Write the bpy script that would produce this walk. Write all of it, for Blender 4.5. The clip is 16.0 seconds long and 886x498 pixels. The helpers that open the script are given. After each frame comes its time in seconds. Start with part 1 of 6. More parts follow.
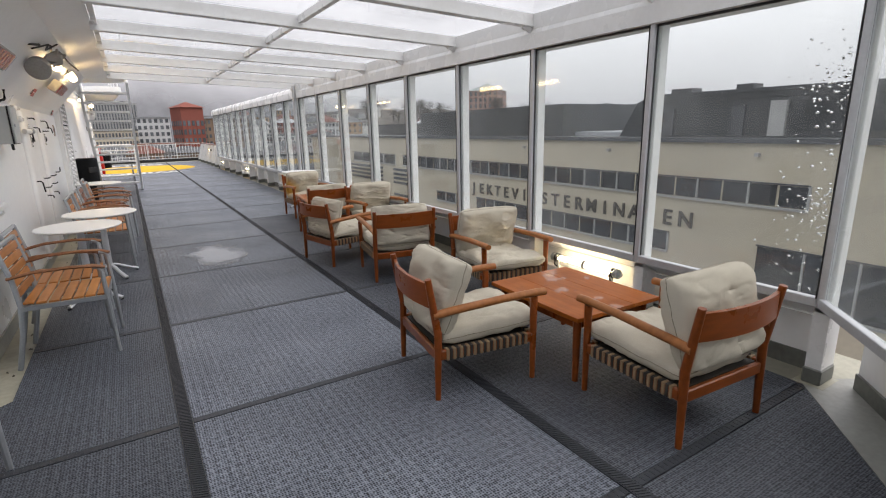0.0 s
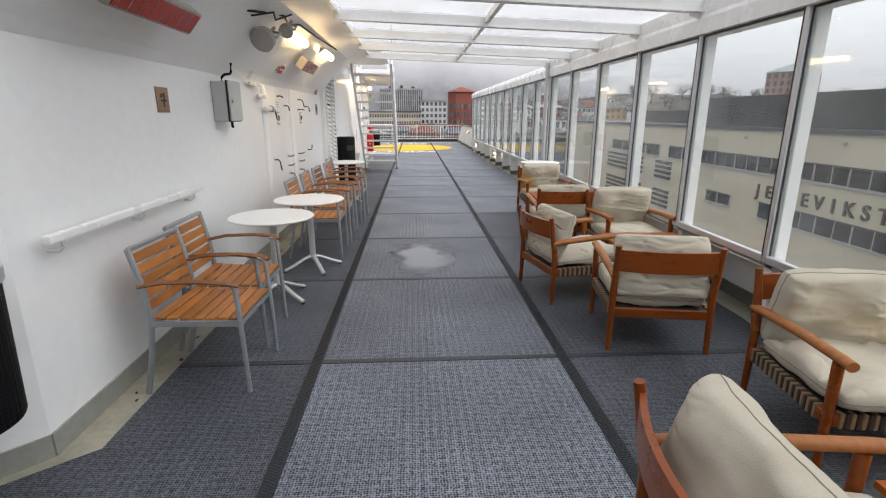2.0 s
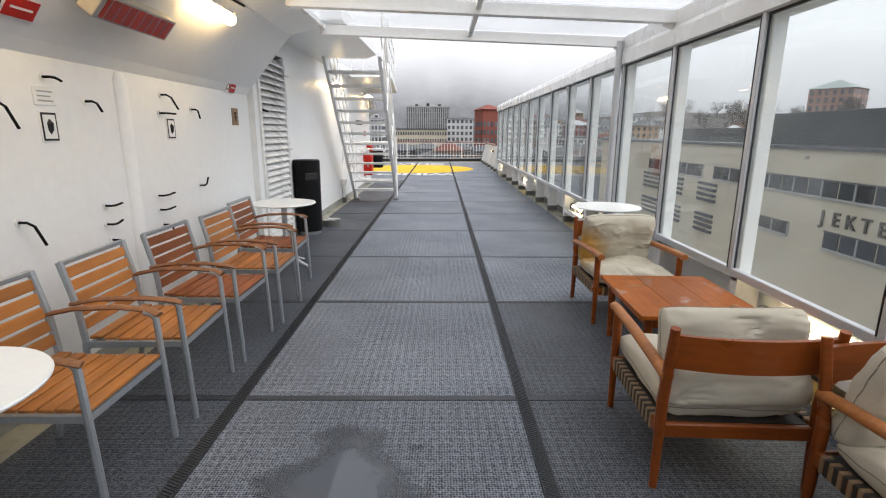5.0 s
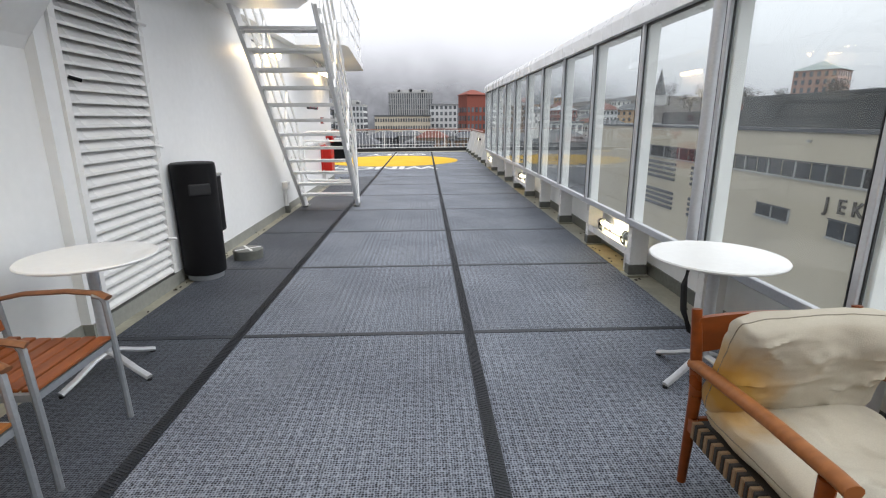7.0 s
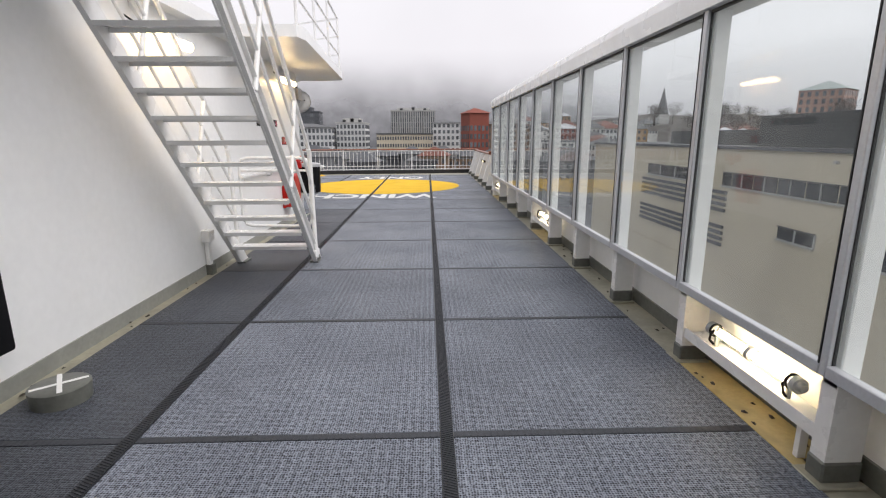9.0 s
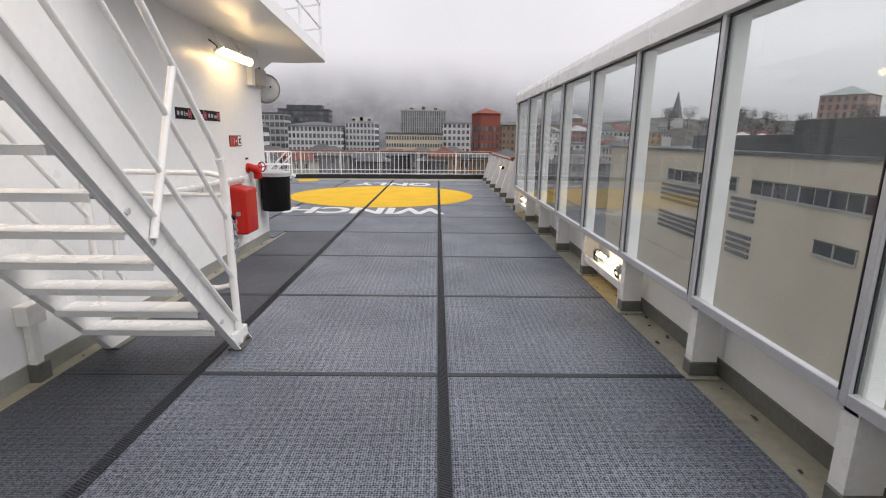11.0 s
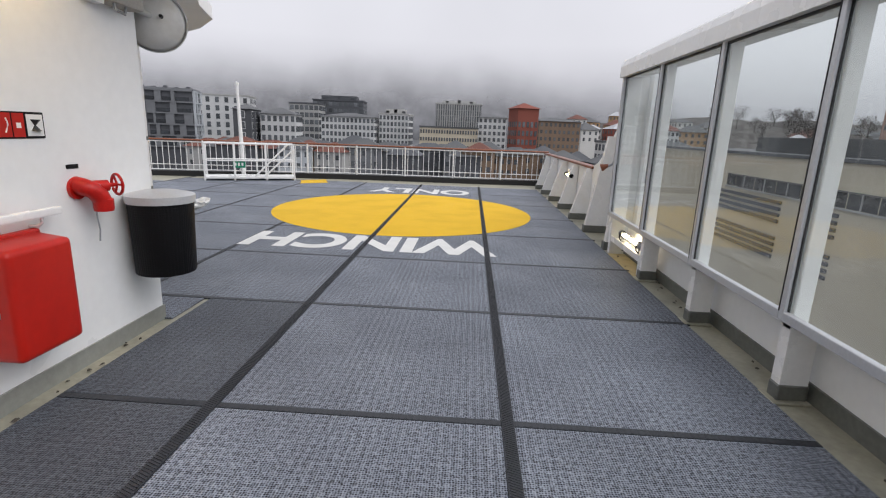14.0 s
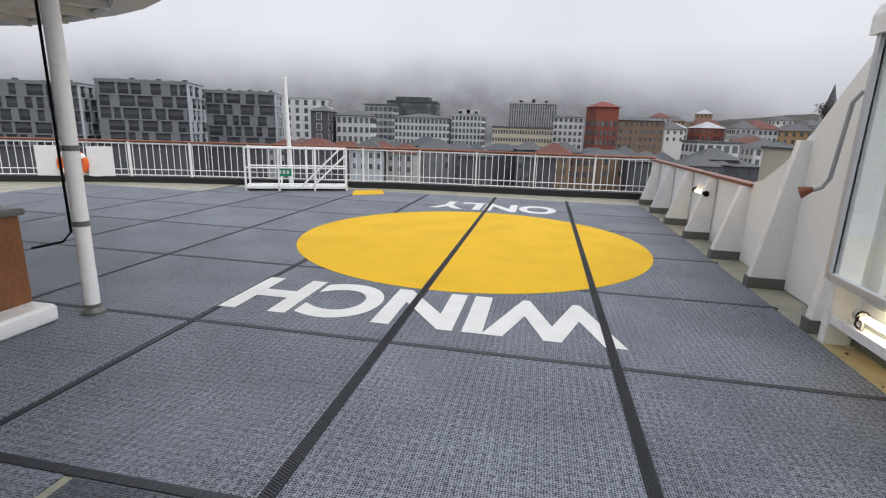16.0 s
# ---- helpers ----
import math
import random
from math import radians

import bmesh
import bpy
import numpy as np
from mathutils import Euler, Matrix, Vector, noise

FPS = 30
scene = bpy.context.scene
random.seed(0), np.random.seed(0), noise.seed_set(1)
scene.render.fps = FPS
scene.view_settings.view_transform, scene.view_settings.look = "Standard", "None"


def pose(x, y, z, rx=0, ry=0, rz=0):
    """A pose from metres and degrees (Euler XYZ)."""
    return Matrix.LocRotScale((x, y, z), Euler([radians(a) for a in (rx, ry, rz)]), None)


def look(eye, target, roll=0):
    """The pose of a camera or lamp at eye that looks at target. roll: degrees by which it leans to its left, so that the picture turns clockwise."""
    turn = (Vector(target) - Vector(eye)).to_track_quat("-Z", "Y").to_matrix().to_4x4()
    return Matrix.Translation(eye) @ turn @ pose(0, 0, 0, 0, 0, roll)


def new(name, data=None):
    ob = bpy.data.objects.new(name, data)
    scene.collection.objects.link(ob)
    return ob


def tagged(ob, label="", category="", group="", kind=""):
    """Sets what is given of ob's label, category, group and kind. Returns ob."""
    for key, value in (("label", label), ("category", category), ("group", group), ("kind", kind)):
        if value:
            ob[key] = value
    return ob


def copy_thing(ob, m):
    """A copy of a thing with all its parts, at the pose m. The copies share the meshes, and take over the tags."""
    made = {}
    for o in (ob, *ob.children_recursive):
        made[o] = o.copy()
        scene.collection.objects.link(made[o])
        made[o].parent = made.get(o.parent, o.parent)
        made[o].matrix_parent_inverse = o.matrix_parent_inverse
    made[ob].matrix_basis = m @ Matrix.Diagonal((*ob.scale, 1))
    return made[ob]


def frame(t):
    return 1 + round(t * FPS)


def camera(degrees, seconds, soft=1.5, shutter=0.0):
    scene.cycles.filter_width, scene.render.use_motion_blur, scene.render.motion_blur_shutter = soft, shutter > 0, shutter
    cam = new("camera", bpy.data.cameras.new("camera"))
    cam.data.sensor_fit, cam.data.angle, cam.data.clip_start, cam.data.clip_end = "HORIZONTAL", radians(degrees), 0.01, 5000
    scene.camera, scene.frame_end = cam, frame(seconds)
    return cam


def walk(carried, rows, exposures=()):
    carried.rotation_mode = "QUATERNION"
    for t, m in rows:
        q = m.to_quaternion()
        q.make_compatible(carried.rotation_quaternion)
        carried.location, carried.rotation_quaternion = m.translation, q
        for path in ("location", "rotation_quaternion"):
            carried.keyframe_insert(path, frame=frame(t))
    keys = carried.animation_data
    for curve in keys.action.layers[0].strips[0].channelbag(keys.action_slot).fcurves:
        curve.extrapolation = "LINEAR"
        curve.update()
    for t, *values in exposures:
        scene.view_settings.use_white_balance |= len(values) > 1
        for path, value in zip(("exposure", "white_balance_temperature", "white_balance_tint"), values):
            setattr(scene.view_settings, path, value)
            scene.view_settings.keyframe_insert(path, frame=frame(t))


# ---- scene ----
cam = camera(83.6, 16.0, soft=1.15)
PATH = [
    (0, (-0.001, -0.013, 1.539), (1.020, 1.639, 1.062), -1.2),
    (0.5, (0.185, 0.271, 1.513), (0.995, 2.022, 0.985), -1.0),
    (1, (0.397, 0.615, 1.510), (0.904, 2.475, 0.978), -0.1),
    (1.5, (0.586, 1.002, 1.510), (0.835, 2.912, 0.971), 1.0),
    (2, (0.693, 1.514, 1.527), (0.805, 3.441, 1.005), 0.1),
    (2.5, (0.814, 2.069, 1.524), (0.805, 4.008, 1.035), -0.2),
    (3, (0.869, 2.651, 1.505), (0.824, 4.597, 1.046), -0.5),
    (3.5, (0.935, 3.266, 1.499), (0.889, 5.218, 1.066), -0.8),
    (4, (1.028, 3.898, 1.491), (1.007, 5.848, 1.047), -0.4),
    (6.3, (1.309, 6.860, 1.435), (1.350, 8.797, 0.940), -0.3),
    (6.5, (1.324, 7.122, 1.455), (1.370, 9.057, 0.948), -0.6),
    (7, (1.361, 7.798, 1.442), (1.427, 9.732, 0.935), -0.4),
    (7.5, (1.373, 8.451, 1.439), (1.465, 10.385, 0.939), 0.5),
    (8, (1.424, 9.086, 1.468), (1.516, 11.028, 1.000), 0.6),
    (8.5, (1.486, 9.725, 1.466), (1.549, 11.676, 1.029), 0.1),
    (9, (1.566, 10.380, 1.483), (1.624, 12.330, 1.043), -0.2),
    (9.5, (1.646, 11.012, 1.497), (1.699, 12.962, 1.054), 0.3),
    (10, (1.683, 11.674, 1.518), (1.725, 13.624, 1.076), 0.6),
    (10.2, (1.666, 11.940, 1.508), (1.709, 13.891, 1.070), 0.7),
    (12.3, (1.530, 14.654, 1.507), (1.526, 16.600, 1.046), 0.6),
    (12.5, (1.510, 14.935, 1.492), (1.506, 16.879, 1.022), 0.6),
    (13, (1.450, 15.586, 1.486), (1.413, 17.526, 1.001), 0.4),
    (13.5, (1.418, 16.237, 1.494), (1.351, 18.178, 1.017), 0.9),
    (14, (1.386, 16.873, 1.484), (1.293, 18.816, 1.021), 2.2),
    (14.5, (1.309, 17.496, 1.490), (1.197, 19.438, 1.025), 2.3),
    (15, (1.235, 18.134, 1.481), (1.056, 20.071, 1.016), 1.7),
    (15.5, (1.138, 18.736, 1.488), (0.909, 20.669, 1.028), 1.4),
    (16, (1.069, 19.330, 1.499), (0.700, 21.238, 1.028), 1.8),
]
walk(cam, [(t, look(eye, target, roll)) for t, eye, target, roll in PATH],
     exposures=[(0.0, 0.58, 6550, 14), (1.5, 0.7, 6500, 12), (4.0, 0.70, 6480, 12), (6.5, 0.64, 6280, 10), (7.5, 0.63, 6330, 12), (9.0, 0.42, 6550, 14),
                (10.0, 0.32, 6600, 15), (12.5, 0.28, 6500, 14), (14.0, 0.18, 6330, 13), (16.0, 0.21, 6270, 12)])

# ---- light ----
world = bpy.data.worlds.new("overcast_sky")
scene.world = world
world.use_nodes = True
wn, wl = world.node_tree.nodes, world.node_tree.links
bg = wn["Background"]
sky = wn.new("ShaderNodeTexSky")
sky.sky_type = "NISHITA"
sky.sun_disc = False
sky.sun_elevation = radians(52)
sky.sun_rotation = radians(113)
sky.dust_density = 6.0
grey = wn.new("ShaderNodeHueSaturation")
grey.inputs["Saturation"].default_value = 0.05
wl.new(sky.outputs[0], grey.inputs["Color"])
wc = wn.new("ShaderNodeTexCoord")
ws = wn.new("ShaderNodeSeparateXYZ")
wl.new(wc.outputs["Generated"], ws.inputs[0])
wr = wn.new("ShaderNodeValToRGB")
wr.color_ramp.elements[0].position = 0.0
wr.color_ramp.elements[0].color = (3.7, 3.7, 3.9, 1)
wr.color_ramp.elements[1].position = 0.40
wr.color_ramp.elements[1].color = (6.5, 6.6, 6.85, 1)
mid = wr.color_ramp.elements.new(0.16)
mid.color = (6.35, 6.38, 6.6, 1)
wl.new(ws.outputs[2], wr.inputs[0])
cl = wn.new("ShaderNodeTexNoise")
cl.inputs["Scale"].default_value = 2.2
cl.inputs["Detail"].default_value = 4
wl.new(wc.outputs["Generated"], cl.inputs["Vector"])
clr = wn.new("ShaderNodeMapRange")
clr.inputs["To Min"].default_value = 0.86
clr.inputs["To Max"].default_value = 1.14
wl.new(cl.outputs[0], clr.inputs[0])
cm = wn.new("ShaderNodeMix")
cm.data_type = "RGBA"
cm.blend_type = "MULTIPLY"
cm.inputs[0].default_value = 1.0
wl.new(wr.outputs[0], cm.inputs[6])
wl.new(clr.outputs[0], cm.inputs[7])
mx = wn.new("ShaderNodeMix")
mx.data_type = "RGBA"
mx.inputs[0].default_value = 0.85
wl.new(grey.outputs[0], mx.inputs[6])
wl.new(cm.outputs[2], mx.inputs[7])
wl.new(mx.outputs[2], bg.inputs["Color"])
bg.inputs["Strength"].default_value = 0.118

sun = new("sun", bpy.data.lights.new("sun", "SUN"))
sun.data.energy, sun.data.angle, sun.data.color = 1.35, radians(60), (1.0, 0.97, 0.93)
sun.matrix_world = look((0, 0, 26), (-19, 8, 0))


# ---- materials ----
def ramp(nt, stops):
    r = nt.nodes.new("ShaderNodeValToRGB")
    e = r.color_ramp.elements
    while len(e) < len(stops):
        e.new(0.5)
    for k, (p, c) in enumerate(stops):
        e[k].position, e[k].color = p, (*c, 1) if len(c) == 3 else c
    return r


def surface(name, base, rough=0.5, metal=0.0, fine=40, coarse=1.2, var=0.12, dirt=0.12, bump=0.1, stretch=(1, 1, 1), spec=0.5, tint=None, rnd=0.0):
    """Painted or natural surface: fine grain, coarse blotches, uneven gloss and light relief."""
    m = bpy.data.materials.new(name)
    m.use_nodes = True
    nt = m.node_tree
    n, l = nt.nodes, nt.links
    p = n["Principled BSDF"]
    tc = n.new("ShaderNodeTexCoord")
    mp = n.new("ShaderNodeMapping")
    mp.inputs["Scale"].default_value = stretch
    l.new(tc.outputs["Object"], mp.inputs[0])
    a = n.new("ShaderNodeTexNoise")
    a.inputs["Scale"].default_value, a.inputs["Detail"].default_value = fine, 5
    b = n.new("ShaderNodeTexNoise")
    b.inputs["Scale"].default_value, b.inputs["Detail"].default_value = coarse, 6
    l.new(mp.outputs[0], a.inputs["Vector"])
    l.new(tc.outputs["Object"], b.inputs["Vector"])
    lo = tuple(c * (1 - var) for c in base)
    hi = tuple(min(1, c * (1 + var)) for c in base)
    r1 = ramp(nt, [(0.3, lo), (0.7, hi)])
    l.new(a.outputs[0], r1.inputs[0])
    t = tint or tuple(c * 0.55 for c in base)
    r2 = ramp(nt, [(0.45, (0, 0, 0)), (0.8, (dirt * 2.2,) * 3)])
    l.new(b.outputs[0], r2.inputs[0])
    mix = n.new("ShaderNodeMix")
    mix.data_type = "RGBA"
    l.new(r2.outputs[0], mix.inputs[0])
    l.new(r1.outputs[0], mix.inputs[6])
    mix.inputs[7].default_value = (*t, 1)
    col = mix.outputs[2]
    if rnd:
        oi = n.new("ShaderNodeObjectInfo")
        rr = n.new("ShaderNodeMapRange")
        rr.inputs["To Min"].default_value, rr.inputs["To Max"].default_value = 1 - rnd, 1 + rnd
        l.new(oi.outputs["Random"], rr.inputs[0])
        mm = n.new("ShaderNodeMix")
        mm.data_type, mm.blend_type = "RGBA", "MULTIPLY"
        mm.inputs[0].default_value = 1
        l.new(col, mm.inputs[6])
        l.new(rr.outputs[0], mm.inputs[7])
        col = mm.outputs[2]
    l.new(col, p.inputs["Base Color"])
    rg = n.new("ShaderNodeMapRange")
    rg.inputs["To Min"].default_value, rg.inputs["To Max"].default_value = max(0.02, rough - 0.12), min(1, rough + 0.12)
    l.new(b.outputs[0], rg.inputs[0])
    l.new(rg.outputs[0], p.inputs["Roughness"])
    p.inputs["Metallic"].default_value = metal
    p.inputs["Specular IOR Level"].default_value = spec
    if bump:
        bp = n.new("ShaderNodeBump")
        bp.inputs["Strength"].default_value, bp.inputs["Distance"].default_value = bump, 0.004
        l.new(a.outputs[0], bp.inputs["Height"])
        l.new(bp.outputs[0], p.inputs["Normal"])
    return m


def wood(name, base, dark, rough=0.4, scale=6, axis=0, rnd=0.1, spec=0.3):
    m = surface(name, base, rough, spec=spec, fine=scale * 6, var=0.15, bump=0.15, rnd=rnd,
                stretch=tuple(0.08 if k == axis else 1.0 for k in range(3)), coarse=4, dirt=0.25, tint=dark)
    return m


def mat_weave(name, shade_tone):
    """Looped deck matting: dark grey loops with lighter crowns, worn paler in patches and damp. The second argument
    scales the crowns, which puts light or shade into the colour.
    """
    m = bpy.data.materials.new(name)
    m.use_nodes = True
    nt = m.node_tree
    n, l = nt.nodes, nt.links
    p = n["Principled BSDF"]
    tc = n.new("ShaderNodeTexCoord")
    vo = n.new("ShaderNodeTexVoronoi")
    vo.inputs["Scale"].default_value = 80
    vo.inputs["Randomness"].default_value = 0.36
    l.new(tc.outputs["Object"], vo.inputs["Vector"])
    v2 = n.new("ShaderNodeTexVoronoi")
    v2.inputs["Scale"].default_value = 21
    v2.inputs["Randomness"].default_value = 0.10
    l.new(tc.outputs["Object"], v2.inputs["Vector"])
    ad = n.new("ShaderNodeMath")
    ad.operation = "MULTIPLY_ADD"
    ad.inputs[1].default_value = 0.28
    l.new(v2.outputs["Distance"], ad.inputs[0])
    l.new(vo.outputs["Distance"], ad.inputs[2])
    r1 = ramp(nt, [(0.32, (0.010, 0.011, 0.016)), (0.44, tuple(c * shade_tone for c in (0.062, 0.070, 0.089))), (0.62, tuple(c * shade_tone for c in (0.172, 0.191, 0.228))), (0.85, tuple(c * shade_tone for c in (0.25, 0.272, 0.31)))])
    l.new(ad.outputs[0], r1.inputs[0])
    wv = n.new("ShaderNodeTexWave")
    wv.inputs["Scale"].default_value, wv.inputs["Distortion"].default_value = 7.0, 1.5
    l.new(tc.outputs["Object"], wv.inputs["Vector"])
    b = n.new("ShaderNodeTexNoise")
    b.inputs["Scale"].default_value, b.inputs["Detail"].default_value = 1.1, 8
    l.new(tc.outputs["Object"], b.inputs["Vector"])
    rb = ramp(nt, [(0.3, (0.80, 0.80, 0.81)), (0.72, (1.16, 1.16, 1.15))])
    l.new(b.outputs[0], rb.inputs[0])
    wr_ = n.new("ShaderNodeMapRange")
    wr_.inputs["To Min"].default_value, wr_.inputs["To Max"].default_value = 0.95, 1.05
    l.new(wv.outputs[1], wr_.inputs[0])
    oi = n.new("ShaderNodeObjectInfo")
    orr = n.new("ShaderNodeMapRange")
    orr.inputs["To Min"].default_value, orr.inputs["To Max"].default_value = 0.9, 1.12
    l.new(oi.outputs["Random"], orr.inputs[0])
    last = r1.outputs[0]
    for s in (rb.outputs[0], wr_.outputs[0], orr.outputs[0]):
        mm = n.new("ShaderNodeMix")
        mm.data_type, mm.blend_type = "RGBA", "MULTIPLY"
        mm.inputs[0].default_value = 1
        l.new(last, mm.inputs[6])
        l.new(s, mm.inputs[7])
        last = mm.outputs[2]
    l.new(last, p.inputs["Base Color"])
    rg = n.new("ShaderNodeMapRange")
    rg.inputs["To Min"].default_value, rg.inputs["To Max"].default_value = 0.62, 0.42
    l.new(b.outputs[0], rg.inputs[0])
    l.new(rg.outputs[0], p.inputs["Roughness"])
    p.inputs["Specular IOR Level"].default_value = 0.32
    bp = n.new("ShaderNodeBump")
    bp.inputs["Strength"].default_value, bp.inputs["Distance"].default_value = 0.7, 0.006
    l.new(vo.outputs["Distance"], bp.inputs["Height"])
    l.new(bp.outputs[0], p.inputs["Normal"])
    return m


def glass(name, tint, gloss=1.0, rough=0.02, dust=0.0, dustcol=(0.75, 0.77, 0.78)):
    m = bpy.data.materials.new(name)
    m.use_nodes = True
    nt = m.node_tree
    n, l = nt.nodes, nt.links
    n.remove(n["Principled BSDF"])
    out = n["Material Output"]
    tr = n.new("ShaderNodeBsdfTransparent")
    tr.inputs[0].default_value = (*tint, 1)
    gl = n.new("ShaderNodeBsdfGlossy")
    gl.inputs["Roughness"].default_value = rough
    fr = n.new("ShaderNodeLayerWeight")
    fr.inputs["Blend"].default_value = 0.5
    pw = n.new("ShaderNodeMath")
    pw.operation = "POWER"
    pw.inputs[1].default_value = 4.2
    l.new(fr.outputs["Facing"], pw.inputs[0])
    ml = n.new("ShaderNodeMath")
    ml.operation = "MULTIPLY_ADD"
    ml.inputs[1].default_value = 0.55 * gloss
    ml.inputs[2].default_value = 0.025 * gloss
    l.new(pw.outputs[0], ml.inputs[0])
    ms = n.new("ShaderNodeMixShader")
    l.new(ml.outputs[0], ms.inputs[0])
    l.new(tr.outputs[0], ms.inputs[1])
    l.new(gl.outputs[0], ms.inputs[2])
    last = ms.outputs[0]
    if dust:
        tc = n.new("ShaderNodeTexCoord")
        nz = n.new("ShaderNodeTexNoise")
        nz.inputs["Scale"].default_value, nz.inputs["Detail"].default_value = 1.7, 8
        l.new(tc.outputs["Object"], nz.inputs["Vector"])
        rp = ramp(nt, [(0.35, (dust * 0.4,) * 3), (0.75, (min(1, dust * 1.7),) * 3)])
        l.new(nz.outputs[0], rp.inputs[0])
        tl = n.new("ShaderNodeBsdfTranslucent")
        tl.inputs[0].default_value = (*dustcol, 1)
        m2 = n.new("ShaderNodeMixShader")
        l.new(rp.outputs[0], m2.inputs[0])
        l.new(last, m2.inputs[1])
        l.new(tl.outputs[0], m2.inputs[2])
        last = m2.outputs[0]
    l.new(last, out.inputs[0])
    return m


def glow(name, col, strength):
    m = bpy.data.materials.new(name)
    m.use_nodes = True
    p = m.node_tree.nodes["Principled BSDF"]
    p.inputs["Base Color"].default_value = (*col, 1)
    p.inputs["Emission Color"].default_value = (*col, 1)
    p.inputs["Emission Strength"].default_value = strength
    return m


# One matting in three tones: light and shade are put into the colour.
M_MAT = mat_weave("lit_deck_matting", 1.17)
M_MATD = mat_weave("roof_shade_deck_matting", 1.0)
M_MATN = mat_weave("side_shade_deck_matting", 0.52)
M_STRIP = surface("black_edging", (0.030, 0.033, 0.040), 0.5, fine=120, var=0.3, bump=0.3, rnd=0.15)
M_JOINT = surface("worn_joint_webbing", (0.034, 0.038, 0.046), 0.5, fine=120, var=0.2, bump=0.3, rnd=0.15)
M_WHITE = surface("white_ship_paint", (0.83, 0.84, 0.84), 0.32, fine=14, coarse=0.9, var=0.02, dirt=0.07, bump=0.05, tint=(0.55, 0.55, 0.52))
M_WHITE2 = surface("white_gloss_paint", (0.8, 0.8, 0.79), 0.28, fine=30, coarse=3, var=0.02, dirt=0.10, bump=0.04, tint=(0.5, 0.48, 0.43))
M_DECK = surface("grey_deck_paint", (0.36, 0.345, 0.265), 0.38, fine=30, coarse=2.5, var=0.1, dirt=0.3, bump=0.2, tint=(0.12, 0.12, 0.10))
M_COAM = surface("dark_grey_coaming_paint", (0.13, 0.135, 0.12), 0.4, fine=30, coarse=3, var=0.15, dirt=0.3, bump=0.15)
M_COAML = surface("grey_coaming_paint", (0.27, 0.275, 0.25), 0.4, fine=30, coarse=2, var=0.08, dirt=0.25, bump=0.1)
M_ALU = surface("anodised_aluminium", (0.54, 0.55, 0.57), 0.40, metal=0.4, fine=60, var=0.05, dirt=0.08, bump=0.03)
M_ALUG = surface("grey_coated_aluminium", (0.36, 0.38, 0.40), 0.42, metal=0.6, fine=60, var=0.06, dirt=0.12, bump=0.03)
M_BLACK = surface("black_rubber", (0.012, 0.012, 0.013), 0.5, fine=60, var=0.2, bump=0.1)
M_BLACKM = surface("black_powder_coat", (0.006, 0.006, 0.007), 0.5, spec=0.14, fine=200, var=0.2, bump=0.2)
M_TEAK = wood("oiled_teak", (0.215, 0.052, 0.009), (0.10, 0.024, 0.006), 0.30)
M_ARM = wood("worn_teak_arm", (0.33, 0.125, 0.038), (0.19, 0.065, 0.02), 0.45)
M_TABLE = wood("wet_teak_boards", (0.30, 0.084, 0.012), (0.11, 0.026, 0.005), 0.42, axis=1, rnd=0.14, spec=0.12)
tn, tl_ = M_TABLE.node_tree.nodes, M_TABLE.node_tree.links
tw = tn.new("ShaderNodeTexNoise")
tw.inputs["Scale"].default_value, tw.inputs["Detail"].default_value = 5.5, 3
tg = tn.new("ShaderNodeNewGeometry")
tl_.new(tg.outputs["Position"], tw.inputs["Vector"])
tr_ = ramp(M_TABLE.node_tree, [(0.59, (0.0,) * 3), (0.61, (0.8,) * 3)])
tl_.new(tw.outputs[0], tr_.inputs[0])
tl_.new(tr_.outputs[0], tn["Principled BSDF"].inputs["Coat Weight"])
tn["Principled BSDF"].inputs["Coat Roughness"].default_value = 0.03
M_SLAT = wood("honey_teak_slats", (0.37, 0.142, 0.034), (0.16, 0.058, 0.016), 0.42, rnd=0.2)
M_SLATR = wood("reddish_teak_slats", (0.24, 0.072, 0.020), (0.11, 0.034, 0.011), 0.42, rnd=0.2)
M_ARMD = wood("dark_teak_armrest", (0.22, 0.095, 0.042), (0.09, 0.035, 0.015), 0.5)
M_CUSH = surface("beige_canvas", (0.50, 0.46, 0.375), 0.85, spec=0.15, fine=260, coarse=7, var=0.06, dirt=0.2, bump=0.35, tint=(0.36, 0.32, 0.25))
M_STRAPB = surface("black_webbing", (0.028, 0.023, 0.019), 0.7, fine=300, var=0.2, bump=0.3)
M_SEAM = surface("canvas_seam", (0.25, 0.225, 0.18), 0.9, spec=0.1, fine=200, var=0.2, bump=0.2)
M_STRAPL = surface("natural_webbing", (0.25, 0.165, 0.09), 0.7, fine=300, var=0.15, bump=0.3)
M_TTOP = surface("white_laminate", (0.82, 0.82, 0.80), 0.35, fine=30, var=0.02, dirt=0.05, bump=0.02)
M_YELLOW = surface("yellow_deck_paint", (0.74, 0.45, 0.012), 0.7, spec=0.2, fine=90, coarse=1.6, var=0.10, dirt=0.16, bump=0.5, tint=(0.42, 0.26, 0.03))
M_OCHRE = surface("worn_lamplit_ochre_paint", (0.46, 0.36, 0.16), 0.4, fine=40, coarse=5, var=0.1, dirt=0.35, bump=0.2, tint=(0.16, 0.13, 0.08))
M_LETTER = surface("white_deck_paint", (0.72, 0.72, 0.70), 0.55, fine=90, coarse=3, var=0.1, dirt=0.14, bump=0.5)
M_RED = surface("red_fibreglass", (0.46, 0.012, 0.005), 0.35, spec=0.35, fine=20, coarse=4, var=0.05, dirt=0.15, bump=0.03)
M_VALVE = surface("red_cast_iron_paint", (0.46, 0.010, 0.006), 0.35, spec=0.35, fine=60, var=0.1, bump=0.2)
